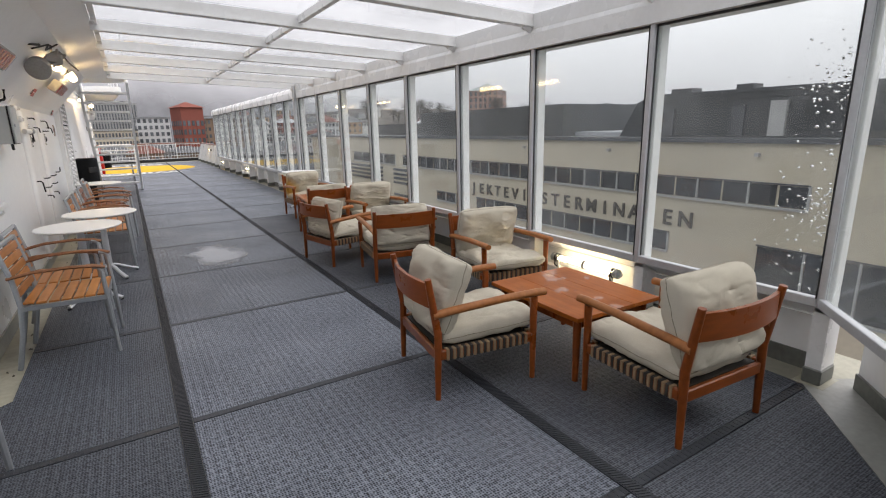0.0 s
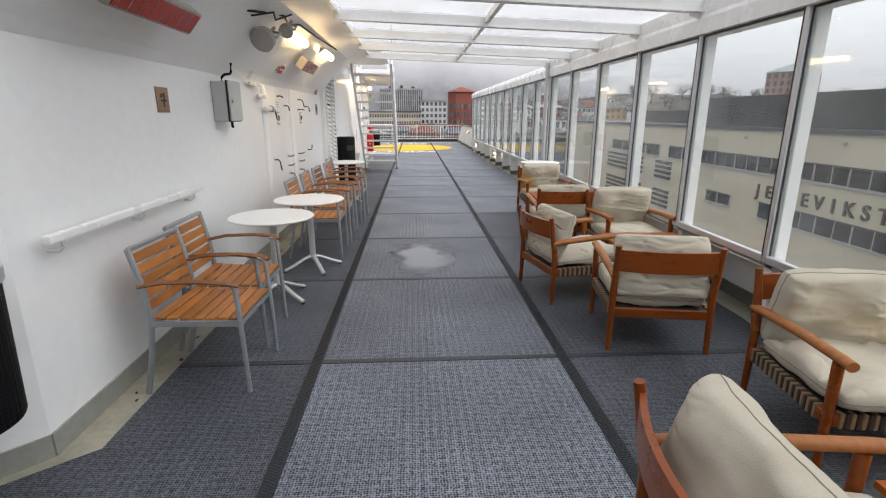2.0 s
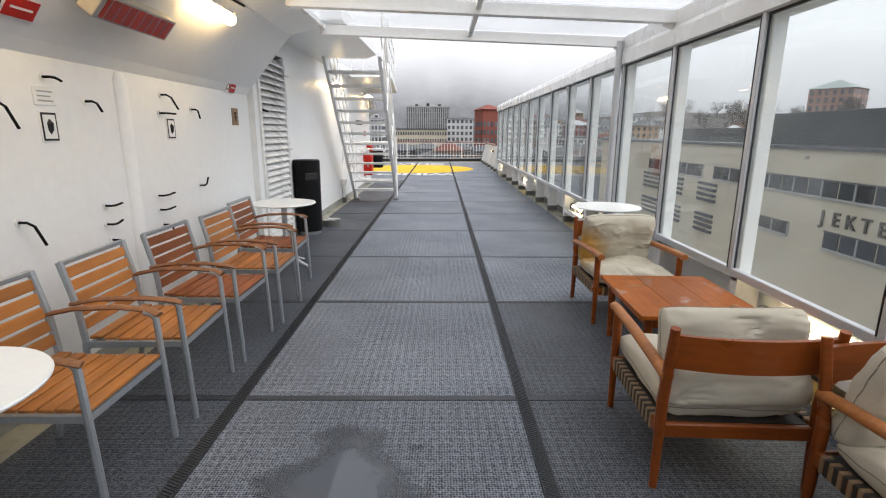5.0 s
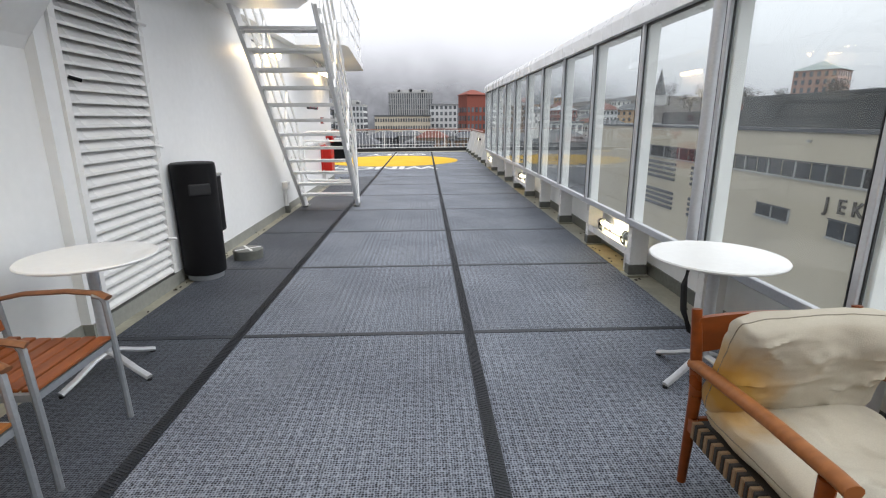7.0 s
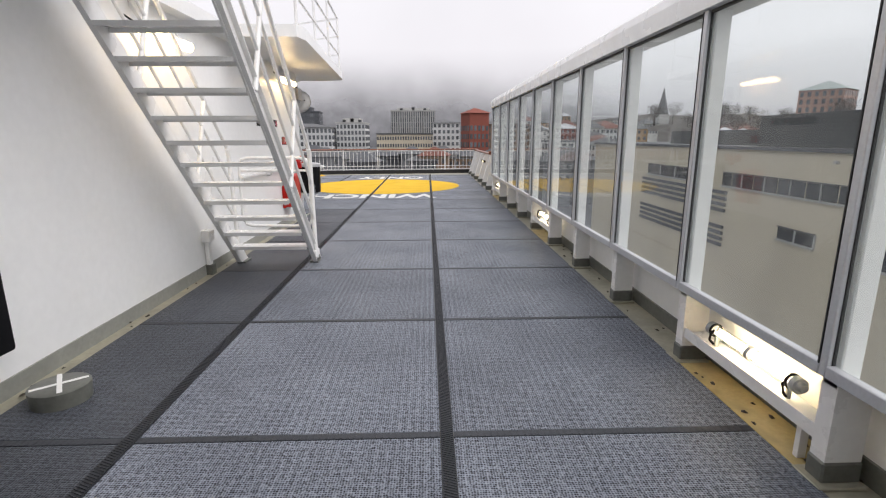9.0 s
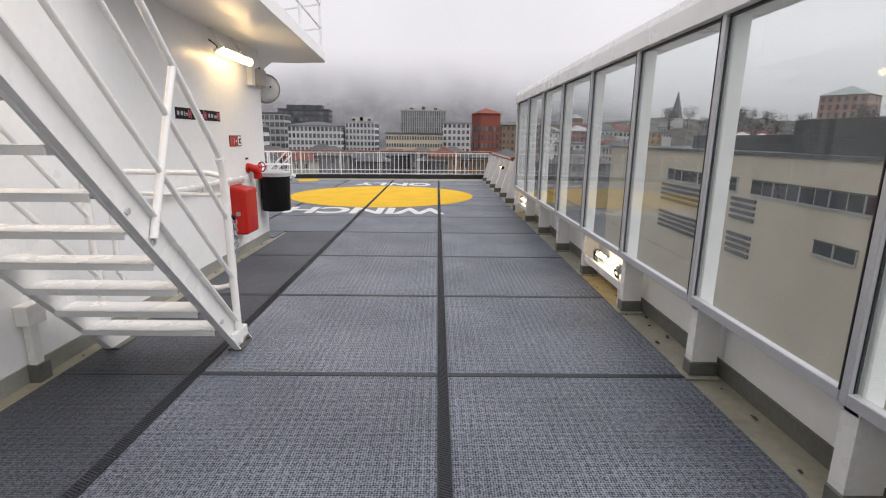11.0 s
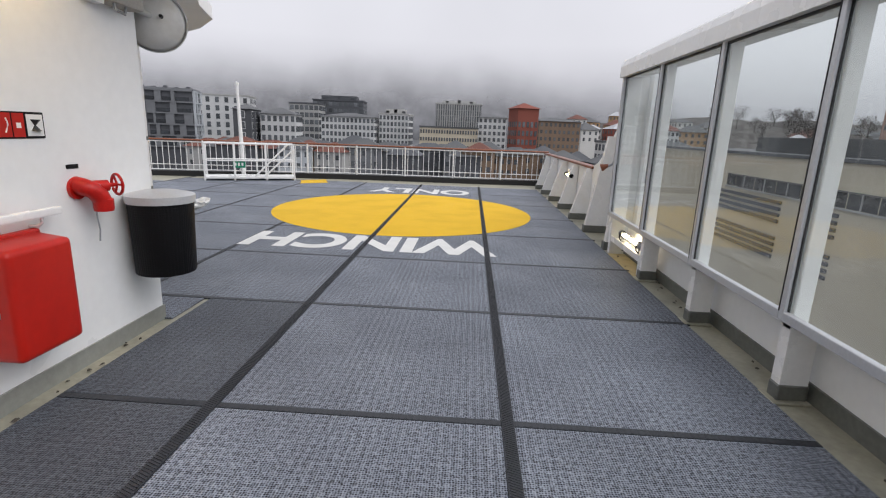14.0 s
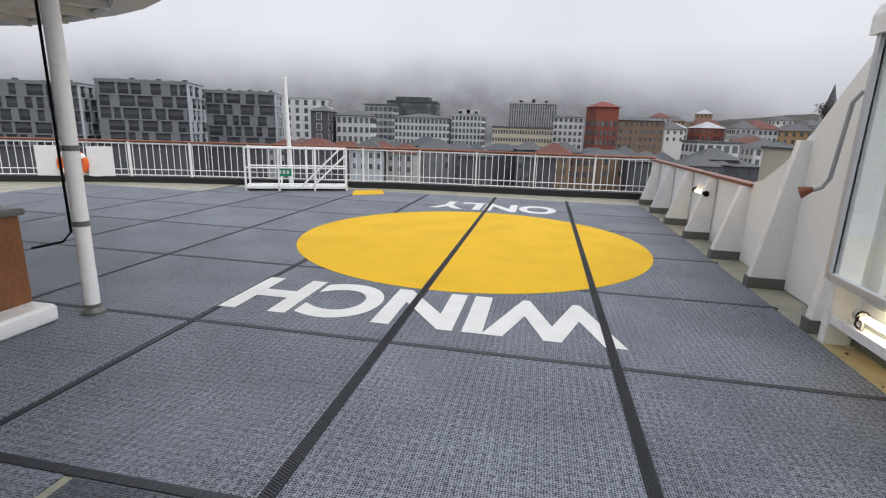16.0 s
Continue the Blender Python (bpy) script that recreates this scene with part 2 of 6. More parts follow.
M_SIGN = surface("brown_sign_plate", (0.30, 0.17, 0.09), 0.3, metal=0.5, fine=50, var=0.08, bump=0.05)
M_GREYBOX = surface("light_grey_enamel", (0.50, 0.51, 0.49), 0.4, fine=30, var=0.03, dirt=0.08, bump=0.03)
M_CAP = wood("varnished_rail_cap", (0.22, 0.075, 0.035), (0.10, 0.03, 0.015), 0.35, axis=0)
M_HORN = surface("weathered_white_enamel", (0.68, 0.68, 0.66), 0.35, fine=25, coarse=5, var=0.04, dirt=0.3, bump=0.05, tint=(0.40, 0.38, 0.34))
M_SPEAK = surface("grey_cast_lamp_housing", (0.36, 0.34, 0.31), 0.5, fine=60, var=0.08, bump=0.1)
M_ORANGE = surface("orange_lifebuoy_fabric", (0.75, 0.13, 0.02), 0.5, fine=40, var=0.08)
M_GREEN = surface("green_sign", (0.01, 0.25, 0.14), 0.4, fine=40, var=0.05)
M_GLASS = glass("window_glass", (0.93, 0.955, 0.95), 1.0, dust=0.035)
M_ROOFG = glass("milky_roof_glass", (0.87, 0.88, 0.885), 0.6, dust=0.13, dustcol=(0.95, 0.96, 0.97))
M_TUBE = glow("warm_fluorescent_tube", (1.0, 0.80, 0.50), 14.0)
M_TUBEW = glow("white_fluorescent_tube", (1.0, 0.70, 0.32), 15.0)


# ---- mesh helpers ----
def mesh_of(name, bm, material, smooth=False):
    me = bpy.data.meshes.new(name)
    bmesh.ops.recalc_face_normals(bm, faces=bm.faces)
    bm.to_mesh(me)
    bm.free()
    if material:
        me.materials.append(material)
    if smooth:
        for f in me.polygons:
            f.use_smooth = True
        me.set_sharp_from_angle(angle=radians(42))
    return me


def part(name, bm, material, parent=None, label="", smooth=False):
    ob = new(name, mesh_of(name, bm, material, smooth))
    if parent:
        ob.parent = parent
    if label:
        ob["label"] = label
    return ob


def thing(name, bm, material, label, category, group="", kind="", smooth=False):
    return tagged(part(name, bm, material, None, "", smooth), label, category, group, kind)


def root(name, m, label, category, group=""):
    e = new(name)
    e.empty_display_size = 0.1
    e.matrix_world = m
    return tagged(e, label, category, group)


def box(x0, x1, y0, y1, z0, z1, bm=None, bevel=0.0, seg=2):
    b = bmesh.new()
    bmesh.ops.create_cube(b, size=1)
    for v in b.verts:
        v.co = Vector(((x0 + x1) / 2 + v.co.x * (x1 - x0), (y0 + y1) / 2 + v.co.y * (y1 - y0), (z0 + z1) / 2 + v.co.z * (z1 - z0)))
    if bevel:
        bmesh.ops.bevel(b, geom=b.edges[:], offset=bevel, segments=seg, affect="EDGES", profile=0.6)
    return join(bm, b)


def join(bm, b):
    if bm is None:
        return b
    me = bpy.data.meshes.new("tmp")
    b.to_mesh(me)
    b.free()
    bm.from_mesh(me)
    bpy.data.meshes.remove(me)
    return bm


def turned(bm, m):
    bmesh.ops.transform(bm, matrix=m, verts=bm.verts)
    return bm


def rod(p, q, r, r2=None, seg=10, bm=None, caps=True):
    b = bmesh.new()
    p, q = Vector(p), Vector(q)
    d = q - p
    bmesh.ops.create_cone(b, cap_ends=caps, segments=seg, radius1=r, radius2=r if r2 is None else r2, depth=d.length)
    turned(b, Matrix.Translation((p + q) / 2) @ d.to_track_quat("Z", "Y").to_matrix().to_4x4())
    return join(bm, b)


def tube(points, r, seg=8, bm=None, closed=False, flat=1.0):
    """A round bar swept along points."""
    b = bmesh.new()
    pts = [Vector(p) for p in points]
    n = len(pts)
    rings = []
    up = Vector((0, 0, 1))
    for k, p in enumerate(pts):
        a = pts[(k - 1) % n] if closed or k else p
        c = pts[(k + 1) % n] if closed or k < n - 1 else p
        t = (c - a).normalized()
        ref = up if abs(t.z) < 0.95 else Vector((0, 1, 0))
        s = t.cross(ref).normalized()
        u = s.cross(t)
        rings.append([b.verts.new(p + (s * math.cos(w) * r + u * math.sin(w) * r * flat)) for w in (2 * math.pi * j / seg for j in range(seg))])
    for k in range(n if closed else n - 1):
        r0, r1 = rings[k], rings[(k + 1) % n]
        for j in range(seg):
            b.faces.new((r0[j], r0[(j + 1) % seg], r1[(j + 1) % seg], r1[j]))
    if not closed:
        b.faces.new(rings[0][::-1])
        b.faces.new(rings[-1])
    return join(bm, b)


def lathe(profile, seg=24, bm=None):
    b = bmesh.new()
    rings = []
    for r, z in profile:
        rings.append([b.verts.new((r * math.cos(2 * math.pi * j / seg), r * math.sin(2 * math.pi * j / seg), z)) for j in range(seg)] if r > 1e-5 else [b.verts.new((0, 0, z))])
    for r0, r1 in zip(rings, rings[1:]):
        for j in range(seg):
            k = (j + 1) % seg
            if len(r0) > 1 and len(r1) > 1:
                b.faces.new((r0[j], r0[k], r1[k], r1[j]))
            elif len(r0) > 1:
                b.faces.new((r0[j], r0[k], r1[0]))
            elif len(r1) > 1:
                b.faces.new((r0[0], r1[k], r1[j]))
    return join(bm, b)


def prism(profile, y0, y1, bm=None):
    """A closed (x, z) outline drawn out from y0 to y1."""
    b = bmesh.new()
    a = [b.verts.new((x, y0, z)) for x, z in profile]
    c = [b.verts.new((x, y1, z)) for x, z in profile]
    n = len(a)
    for k in range(n):
        b.faces.new((a[k], a[(k + 1) % n], c[(k + 1) % n], c[k]))
    b.faces.new(a[::-1])
    b.faces.new(c)
    return join(bm, b)


def slab(outline, z0, z1, bm=None):
    """A closed (x, y) outline drawn up from z0 to z1."""
    b = bmesh.new()
    a = [b.verts.new((x, y, z0)) for x, y in outline]
    c = [b.verts.new((x, y, z1)) for x, y in outline]
    n = len(a)
    for k in range(n):
        b.faces.new((a[k], a[(k + 1) % n], c[(k + 1) % n], c[k]))
    b.faces.new(a[::-1])
    b.faces.new(c)
    return join(bm, b)


def arc(cx, cy, r, a0, a1, n):
    return [(cx + r * math.cos(radians(a0 + (a1 - a0) * k / n)), cy + r * math.sin(radians(a0 + (a1 - a0) * k / n))) for k in range(n + 1)]


def lettering(name, text, size, m, material, depth=0.002, label="", category="", kind="", bold=0.0):
    cu = bpy.data.curves.new(name, "FONT")
    cu.body, cu.size, cu.extrude, cu.align_x, cu.offset = text, size, depth, "LEFT", bold
    tmp = new("tmp_text", cu)
    me = bpy.data.meshes.new_from_object(tmp.evaluated_get(bpy.context.evaluated_depsgraph_get()))
    bpy.data.objects.remove(tmp)
    me.materials.append(material)
    ob = new(name, me)
    ob.matrix_world = m
    if label:
        tagged(ob, label, category, "", kind)
    return ob


# ---- setting: deck ----
PITCH, END = 1.2376, 23.40
POSTS = [END - PITCH * k for k in range(19)]
JOINT0, JOINT = 2.785, 1.643

floor = thing("floor", slab([(-4.2, -2.2), (3.25, -2.2), (3.9, -0.2), (3.9, 32.4), (2.0, 32.2), (-2.0, 31.9), (-6.5, 31.2), (-10, 30.1), (-15, 27), (-15, 20.3), (-4.2, 20.3)], -0.25, -0.014), M_DECK,
              "grey painted steel deck covered with dark matting", "deck", kind="structure")


def mat_mesh(w, d, mat_shade):
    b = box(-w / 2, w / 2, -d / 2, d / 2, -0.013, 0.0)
    return mesh_of("floor_mat", b, (M_MAT, M_MATD, M_MATN)[mat_shade])


def comb_mesh(name, length, width, lean=0.0, pale=False):
    """A joint strip with raised slanted ribs; the cross joints are a pale webbing with dark slots."""
    hi = 0.004 if pale else 0.006
    b = box(-length / 2, length / 2, -width / 2, width / 2, -0.013, 0.0005 if pale else hi)
    n = int(length / (0.034 if pale else 0.017))
    vs, fs = [], []
    for k in range(n):
        x = -length / 2 + (k + 0.5) * length / n
        h, s = 0.0065 if pale else 0.0035, width / 2 - 0.004
        o = len(vs)
        for z in ((0.0005, 0.0022) if pale else (hi, 0.010)):
            vs += [(x - h - lean, -s, z), (x + h - lean, -s, z), (x + h + lean, s, z), (x - h + lean, s, z)]
        fs += [(o + 4, o + 5, o + 6, o + 7), (o, o + 1, o + 5, o + 4), (o + 1, o + 2, o + 6, o + 5), (o + 2, o + 3, o + 7, o + 6), (o + 3, o, o + 4, o + 7)]
    base_n = len(b.faces)
    me = bpy.data.meshes.new("teeth")
    me.from_pydata(vs, [], fs)
    b.from_mesh(me)
    bpy.data.meshes.remove(me)
    b.faces.ensure_lookup_table()
    if pale:
        for f in b.faces[base_n:]:
            f.material_index = 1
    out = mesh_of(name, b, M_JOINT if pale else M_STRIP)
    out.materials.append(M_STRIP)
    return out


cols = [(-0.80, 0.02), (0.09, 1.615), (1.685, 3.24)]
stern = [(-9.42, -7.90), (-7.83, -6.31), (-6.24, -4.72), (-4.65, -3.13), (-3.06, -1.535), (-1.465, 0.02)]
mats, combs = {}, {}


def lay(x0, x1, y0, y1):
    # Shade painted by tone: darkest beside walls and furniture, next under the roof.
    mat_shade = 2 if y0 < 20 and (x1 < 0.1 or (x0 > 1.6 and y0 < 8.5)) else 1 if y0 < 7.5 else 0
    key = (round(x1 - x0, 3), round(y1 - y0, 3), mat_shade)
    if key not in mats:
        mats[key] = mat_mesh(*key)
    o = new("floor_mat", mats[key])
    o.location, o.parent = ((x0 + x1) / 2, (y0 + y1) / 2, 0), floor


def strip(x, y, length, width, turn, lean=0.0):
    key = (round(length, 3), turn, width)
    if key not in combs:
        combs[key] = comb_mesh("edging_strip", length, width, lean, not turn or width < 0.04)
    o = new("edging_strip", combs[key])
    o.location, o.rotation_euler, o.parent = (x, y, 0), (0, 0, radians(90 if turn else 0)), floor


for k in range(-2, 17):
    ya, yb = JOINT0 + JOINT * k + 0.03, JOINT0 + JOINT * (k + 1) - 0.03
    row = list(cols)
    if k >= 11:
        row = stern + cols[1:]
    if k == 10:
        row = [(-3.06, -1.535), (-1.465, -0.86)] + row
    for x0, x1 in row:
        top = min(yb, 31.2 if x0 > -3.2 else 30.7 if x0 > -4.7 else 30.0 if x0 > -6.5 else 29.2)
        if top - ya > 0.2:
            lay(x0, x1, 20.36 if k == 10 and x1 < -0.85 else ya, top)
            if k == 10 and x1 < -0.85:
                continue
            strip((x0 + x1) / 2, ya - 0.03, x1 - x0 + (0.0 if k < 11 else 0.06), 0.046, False)
    lines = [0.055, 1.65] + ([-1.5, -3.095, -4.685, -6.275] if k >= 11 else [])
    for x in lines:
        strip(x, (ya + yb) / 2, yb - ya + 0.06, 0.066 if x > -1 else 0.034, True, 0.012 if x > -1 else 0.0)

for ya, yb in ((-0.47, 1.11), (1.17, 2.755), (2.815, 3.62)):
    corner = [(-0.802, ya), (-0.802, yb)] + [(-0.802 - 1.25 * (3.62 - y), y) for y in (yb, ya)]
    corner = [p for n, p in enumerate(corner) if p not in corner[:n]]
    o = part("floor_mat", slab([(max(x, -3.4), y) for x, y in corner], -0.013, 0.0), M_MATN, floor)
    strip(-1.35 if ya < 2 else -1.30, ya - 0.03, 1.08 if ya < 2 else 0.98, 0.046, False)

# ---- setting: glazed side ----
def window(name, m, w, lamp=False, last=False):
    """One bay of the glazed screen: pane, mullion with gaskets, sill, white post on a grey foot, plate behind."""
    e = new(name)
    e.matrix_world = m
    tagged(e, "tall glass windscreen pane in an aluminium frame on a white post", "window", "windscreen panes", "structure")
    p = part("pane", box(-0.004, 0.004, 0.021, w - 0.021, 0.55, 2.20), M_GLASS, e, "clear wet glass")
    p.visible_shadow = False
    part("mullion", box(-0.028, 0.02, -0.020, 0.020, 0.49, 2.21, bevel=0.004, seg=1), M_ALU, e, "aluminium mullion")
    g = box(-0.030, 0.010, 0.020, 0.027, 0.54, 2.21)
    box(-0.007, 0.007, w - 0.024, w - 0.020, 0.54, 2.21, g)
    box(-0.012, 0.010, 0.03, w - 0.03, 2.19, 2.212, g)
    part("gasket", g, M_BLACK, e, "black rubber gasket")
    part("sill", box(-0.030, 0.014, 0.020, w - 0.020, 0.490, 0.546, bevel=0.004, seg=1), M_ALU, e, "aluminium sill")
    q = prism([(0.02, 0.10), (0.185, 0.10), (0.185, 0.385), (0.02, 0.47)], -0.042, 0.042)
    box(0.02, 0.112, -0.041, 0.041, 0.44, 2.21, q, bevel=0.006, seg=1)
    part("post", q, M_WHITE2, e, "white steel post")
    part("foot", box(0.012, 0.193, -0.05, 0.05, 0.0, 0.10, bevel=0.008, seg=1), M_COAM, e, "dark grey painted foot")
    part("foot_plate", box(-0.02, 0.20, -0.085, 0.085, -0.014, 0.004, bevel=0.004, seg=1), M_DECK, e)
    part("kick_plate", box(0.24, 0.26, 0.0, w, 0.09, 0.350), M_WHITE, e, "white steel plate")
    part("kick_base", box(0.225, 0.262, 0.0, w, -0.014, 0.10), M_COAM, e, "dark grey coaming")
    # Unseen plate added behind the sill to block light from the sky.
    part("light_block", prism([(0.016, 0.488), (0.016, 0.476), (0.262, 0.352), (0.262, 0.364)], 0.0, w), M_WHITE, e, "unseen white plate added to keep sky light out")
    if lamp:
        # The lamp's warm light on the beige gutter, painted into its colour.
        part("lamplit_gutter", box(0.0, 0.224, 0.05, w - 0.05, -0.016, -0.006), M_OCHRE, e, "gutter painted yellow for the lamp's light")
    return e


LAMPED = (17, 13, 9, 5, 1)
for k in range(18, 0, -1):
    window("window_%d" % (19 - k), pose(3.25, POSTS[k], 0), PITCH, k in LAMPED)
last = new("window_end")
last.matrix_world = pose(3.25, END, 0)
tagged(last, "white end post of the glass windscreen", "window post", "", "structure")
part("mullion", box(-0.035, 0.02, -0.024, 0.024, 0.50, 2.21), M_ALU, last)
part("post", box(0.02, 0.185, -0.042, 0.042, -0.014, 2.21, bevel=0.006, seg=1), M_WHITE2, last)
diag = Vector((0.74, 0.672, 0)).normalized()
for k in (1, 2, 3):
    s = Vector((3.25, POSTS[18], 0)) - diag * PITCH * k
    window("window_%d" % (18 + k), Matrix.Translation(s) @ pose(0, 0, 0, 0, 0, math.degrees(math.atan2(-diag.x, diag.y))), PITCH)
thing("trim_top_rail", prism([(3.185, 2.205), (3.185, 2.33), (3.215, 2.40), (3.27, 2.44), (3.36, 2.43), (3.45, 2.34), (3.45, 2.205)], POSTS[18], END + 0.06), M_WHITE2,
      "white rounded top rail of the glass windscreen", "rail", kind="structure")
b = prism([(-0.065, 2.205), (-0.065, 2.42), (0.2, 2.42), (0.2, 2.205)], -3.75, 0.0)
turned(b, Matrix.Translation((3.25, POSTS[18], 0)) @ pose(0, 0, 0, 0, 0, math.degrees(math.atan2(-diag.x, diag.y))))
thing("trim_corner_rail", b, M_WHITE2, "white top rail of the angled glass screen", "rail", kind="structure")


M_DROP = bpy.data.materials.new("rain_drop_water")
M_DROP.use_nodes = True
dp = M_DROP.node_tree.nodes["Principled BSDF"]
dp.inputs["Base Color"].default_value = (0.95, 0.97, 0.97, 1)
dp.inputs["Roughness"].default_value, dp.inputs["IOR"].default_value = 0.02, 1.33
dp.inputs["Transmission Weight"].default_value = 1.0
rng = random.Random(21)
vs, fs = [], []
for k in range(520):
    if k < 230:
        y, z = POSTS[18] + 0.03 + abs(rng.gauss(0, 0.11)), rng.choice((rng.gauss(1.72, 0.12), rng.gauss(1.05, 0.10), rng.uniform(0.58, 1.9)))
    else:
        y, z = POSTS[rng.choice((18, 18, 17, 16, 13, 12, 12, 11))] + rng.uniform(0.05, PITCH - 0.05), rng.uniform(0.6, 2.15)
    if z > 2.17 or z < 0.57:
        continue
    r_ = rng.uniform(0.003, 0.008) if k < 230 else rng.uniform(0.0016, 0.0032)
    st_, sh = rng.uniform(0.8, 1.5), rng.uniform(-0.5, 0.5)
    o = len(vs)
    for q, h_ in ((1.0, 0.0), (0.6, 0.45)):
        for j in range(8):
            a = j * math.pi / 4
            vs.append((3.2455 - h_ * r_ * 0.5, y + q * r_ * (math.cos(a) * st_ + sh * math.sin(a)), z + q * r_ * math.sin(a)))
    vs.append((3.2455 - r_ * 0.30, y, z))
    fs += [(o + j, o + (j + 1) % 8, o + 8 + (j + 1) % 8, o + 8 + j) for j in range(8)] + [(o + 8 + j, o + 8 + (j + 1) % 8, o + 16) for j in range(8)]
    fs.append(tuple(o + 7 - j for j in range(8)))
me = bpy.data.meshes.new("rain_drops")
me.from_pydata(vs, [], fs)
me.materials.append(M_DROP)
for f in me.polygons:
    f.use_smooth = True
o = tagged(new("rain_drops", me), "clear rain drops clinging to the windscreen glass", "water drops", "", "stuff")
o.visible_shadow = False


def gutter_lamp(y0):
    e = root("gutter_lamp", pose(3.25, y0, 0), "lit tube lamp on a white steel shelf under the windscreen", "lamp", "gutter lamps")
    t = box(0.03, 0.17, 0.05, PITCH - 0.05, 0.185, 0.205)
    box(0.028, 0.036, 0.05, PITCH - 0.05, 0.165, 0.235, t)
    part("shelf", t, M_WHITE2, e, "white steel shelf")
    part("leg", box(0.05, 0.09, 0.14, 0.17, -0.006, 0.186), M_WHITE2, e)
    ya, yb, zl = 0.27, PITCH - 0.25, 0.305
    o = part("cover", rod((0.10, ya, zl), (0.10, yb, zl), 0.036, seg=18, caps=False), M_GLASS, e, "clear cylindrical cover", True)
    o.visible_shadow = False
    for dx, dz in ((-0.013, -0.007), (0.013, 0.007)):
        part("tube", rod((0.10 + dx, ya + 0.05, zl + dz), (0.10 + dx, yb - 0.05, zl + dz), 0.010), M_TUBE, e, "glowing warm white tube", True)
    for y, s_ in ((ya, -1), (yb, 1)):
        mm = pose(0.10, y, zl, -90 * s_, 0, 0)
        cap = part("end_cap", turned(lathe([(0, 0.050), (0.020, 0.050), (0.026, 0.042), (0.030, 0.028), (0.041, 0.024), (0.042, -0.012), (0.037, -0.016), (0, -0.016)], 18), mm), M_ALUG, e, "weathered grey end cap", True)
        part("screw_ring", turned(lathe([(0.036, -0.036), (0.043, -0.036), (0.043, -0.020), (0.036, -0.020)], 18), mm), M_BLACKM, cap, "black screw ring", True)
        part("bracket", box(0.088, 0.112, y - s_ * 0.045 - 0.010, y - s_ * 0.045 + 0.010, 0.205, zl - 0.030, bevel=0.004, seg=1), M_ALUG, e, "grey bracket")
        part("hook", tube([(0.075, y - s_ * 0.045, zl + 0.01), (0.058, y - s_ * 0.04, zl - 0.02), (0.062, y - s_ * 0.03, zl - 0.06), (0.085, y - s_ * 0.04, zl - 0.085)], 0.008, 6), M_BLACKM, e, "black clip", True)
    part("clamp", rod((0.10, PITCH / 2 - 0.015, zl), (0.10, PITCH / 2 + 0.015, zl), 0.039, seg=18), M_ALUG, e, "", True)
    return e


for k in LAMPED:
    gutter_lamp(POSTS[k])

thing("floor_gutter", slab([(3.27, 1.18), (1.0, -0.84), (1.3, -1.25), (3.7, 0.9)], -0.013, 0.0035), M_COAML, "grey painted gutter along the angled glass screen", "gutter", kind="structure")

rng = random.Random(5)
vs, fs = [], []
for k in range(150):
    x, y = (rng.uniform(3.27, 3.46), rng.uniform(1.6, 23.2)) if k < 95 else (rng.uniform(-0.90, -0.82), rng.uniform(4.0, 20.2))
    r_, a = rng.uniform(0.006, 0.020), rng.uniform(0, 6.28)
    o = len(vs)
    for j in range(5):
        w_ = a + j * 1.257
        vs.append((x + r_ * math.cos(w_) * rng.uniform(0.5, 1.3), y + 1.6 * r_ * math.sin(w_) * rng.uniform(0.5, 1.3), -0.004 + rng.uniform(0, 0.008)))
    vs.append((x, y, 0.010))
    fs += [(o + j, o + (j + 1) % 5, o + 5) for j in range(5)]
me = bpy.data.meshes.new("gutter_debris")
me.from_pydata(vs, [], fs)
me.materials.append(surface("wet_dead_leaves", (0.035, 0.026, 0.016), 0.5, fine=80, var=0.4))
tagged(new("gutter_debris", me), "wet dead leaves and grit lying in the deck gutters", "debris", "", "stuff")

# ---- setting: roof of the glazed walk ----
RZ, LZ, LX = 2.50, 2.62, -0.14


def roof_z(x):
    return LZ + (RZ - LZ) * (x - LX) / (3.25 - LX)


beams = [y for y in POSTS if y < 11.1] + [POSTS[18] - PITCH * k for k in (1, 2)]
beams.sort()
ceiling = bmesh.new()
for y in beams:
    b = bmesh.new()
    prof = [(LX, LZ - 0.105), (LX, LZ - 0.012), (3.30, RZ - 0.012), (3.30, RZ - 0.105)]
    prism(prof, y - 0.028, y + 0.028, b)
    prism([(LX, LZ - 0.115), (LX, LZ - 0.105), (3.30, RZ - 0.105), (3.30, RZ - 0.115)], y - 0.045, y + 0.045, b)
    join(ceiling, b)
for x, h in ((1.50, 0.075), (-0.10, 0.06)):
    z = roof_z(x)
    box(x - 0.022, x + 0.022, beams[0], beams[-1], z - h, z - 0.014, ceiling)
for y in beams:
    prism([(3.10, RZ - 0.13), (3.10, RZ - 0.02), (3.30, RZ - 0.02), (3.30, 2.32), (3.24, 2.32)], y - 0.012, y + 0.012, ceiling)
thing("ceiling", ceiling, M_WHITE2, "white steel roof beams and purlins of the glazed walkway", "roof beams", kind="structure")
pan = bmesh.new()
for ya, yb in zip(beams, beams[1:]):
    prism([(LX, LZ), (LX, LZ + 0.012), (3.34, RZ + 0.009), (3.34, RZ - 0.003)], ya + 0.012, yb - 0.012, pan)
o = thing("ceiling_panes", pan, M_ROOFG, "milky wet glass roof panes between white beams", "glass roof", kind="structure")
thing("trim_eave", box(3.20, 3.42, POSTS[18] - 0.1, beams[-1] + 0.05, 2.36, RZ - 0.004, bevel=0.01), M_WHITE2, "white eave beam along the glass roof", "beam", kind="structure")
b = rod((3.155, 11.0, 0.50), (3.155, 11.0, 2.45), 0.036, seg=14)
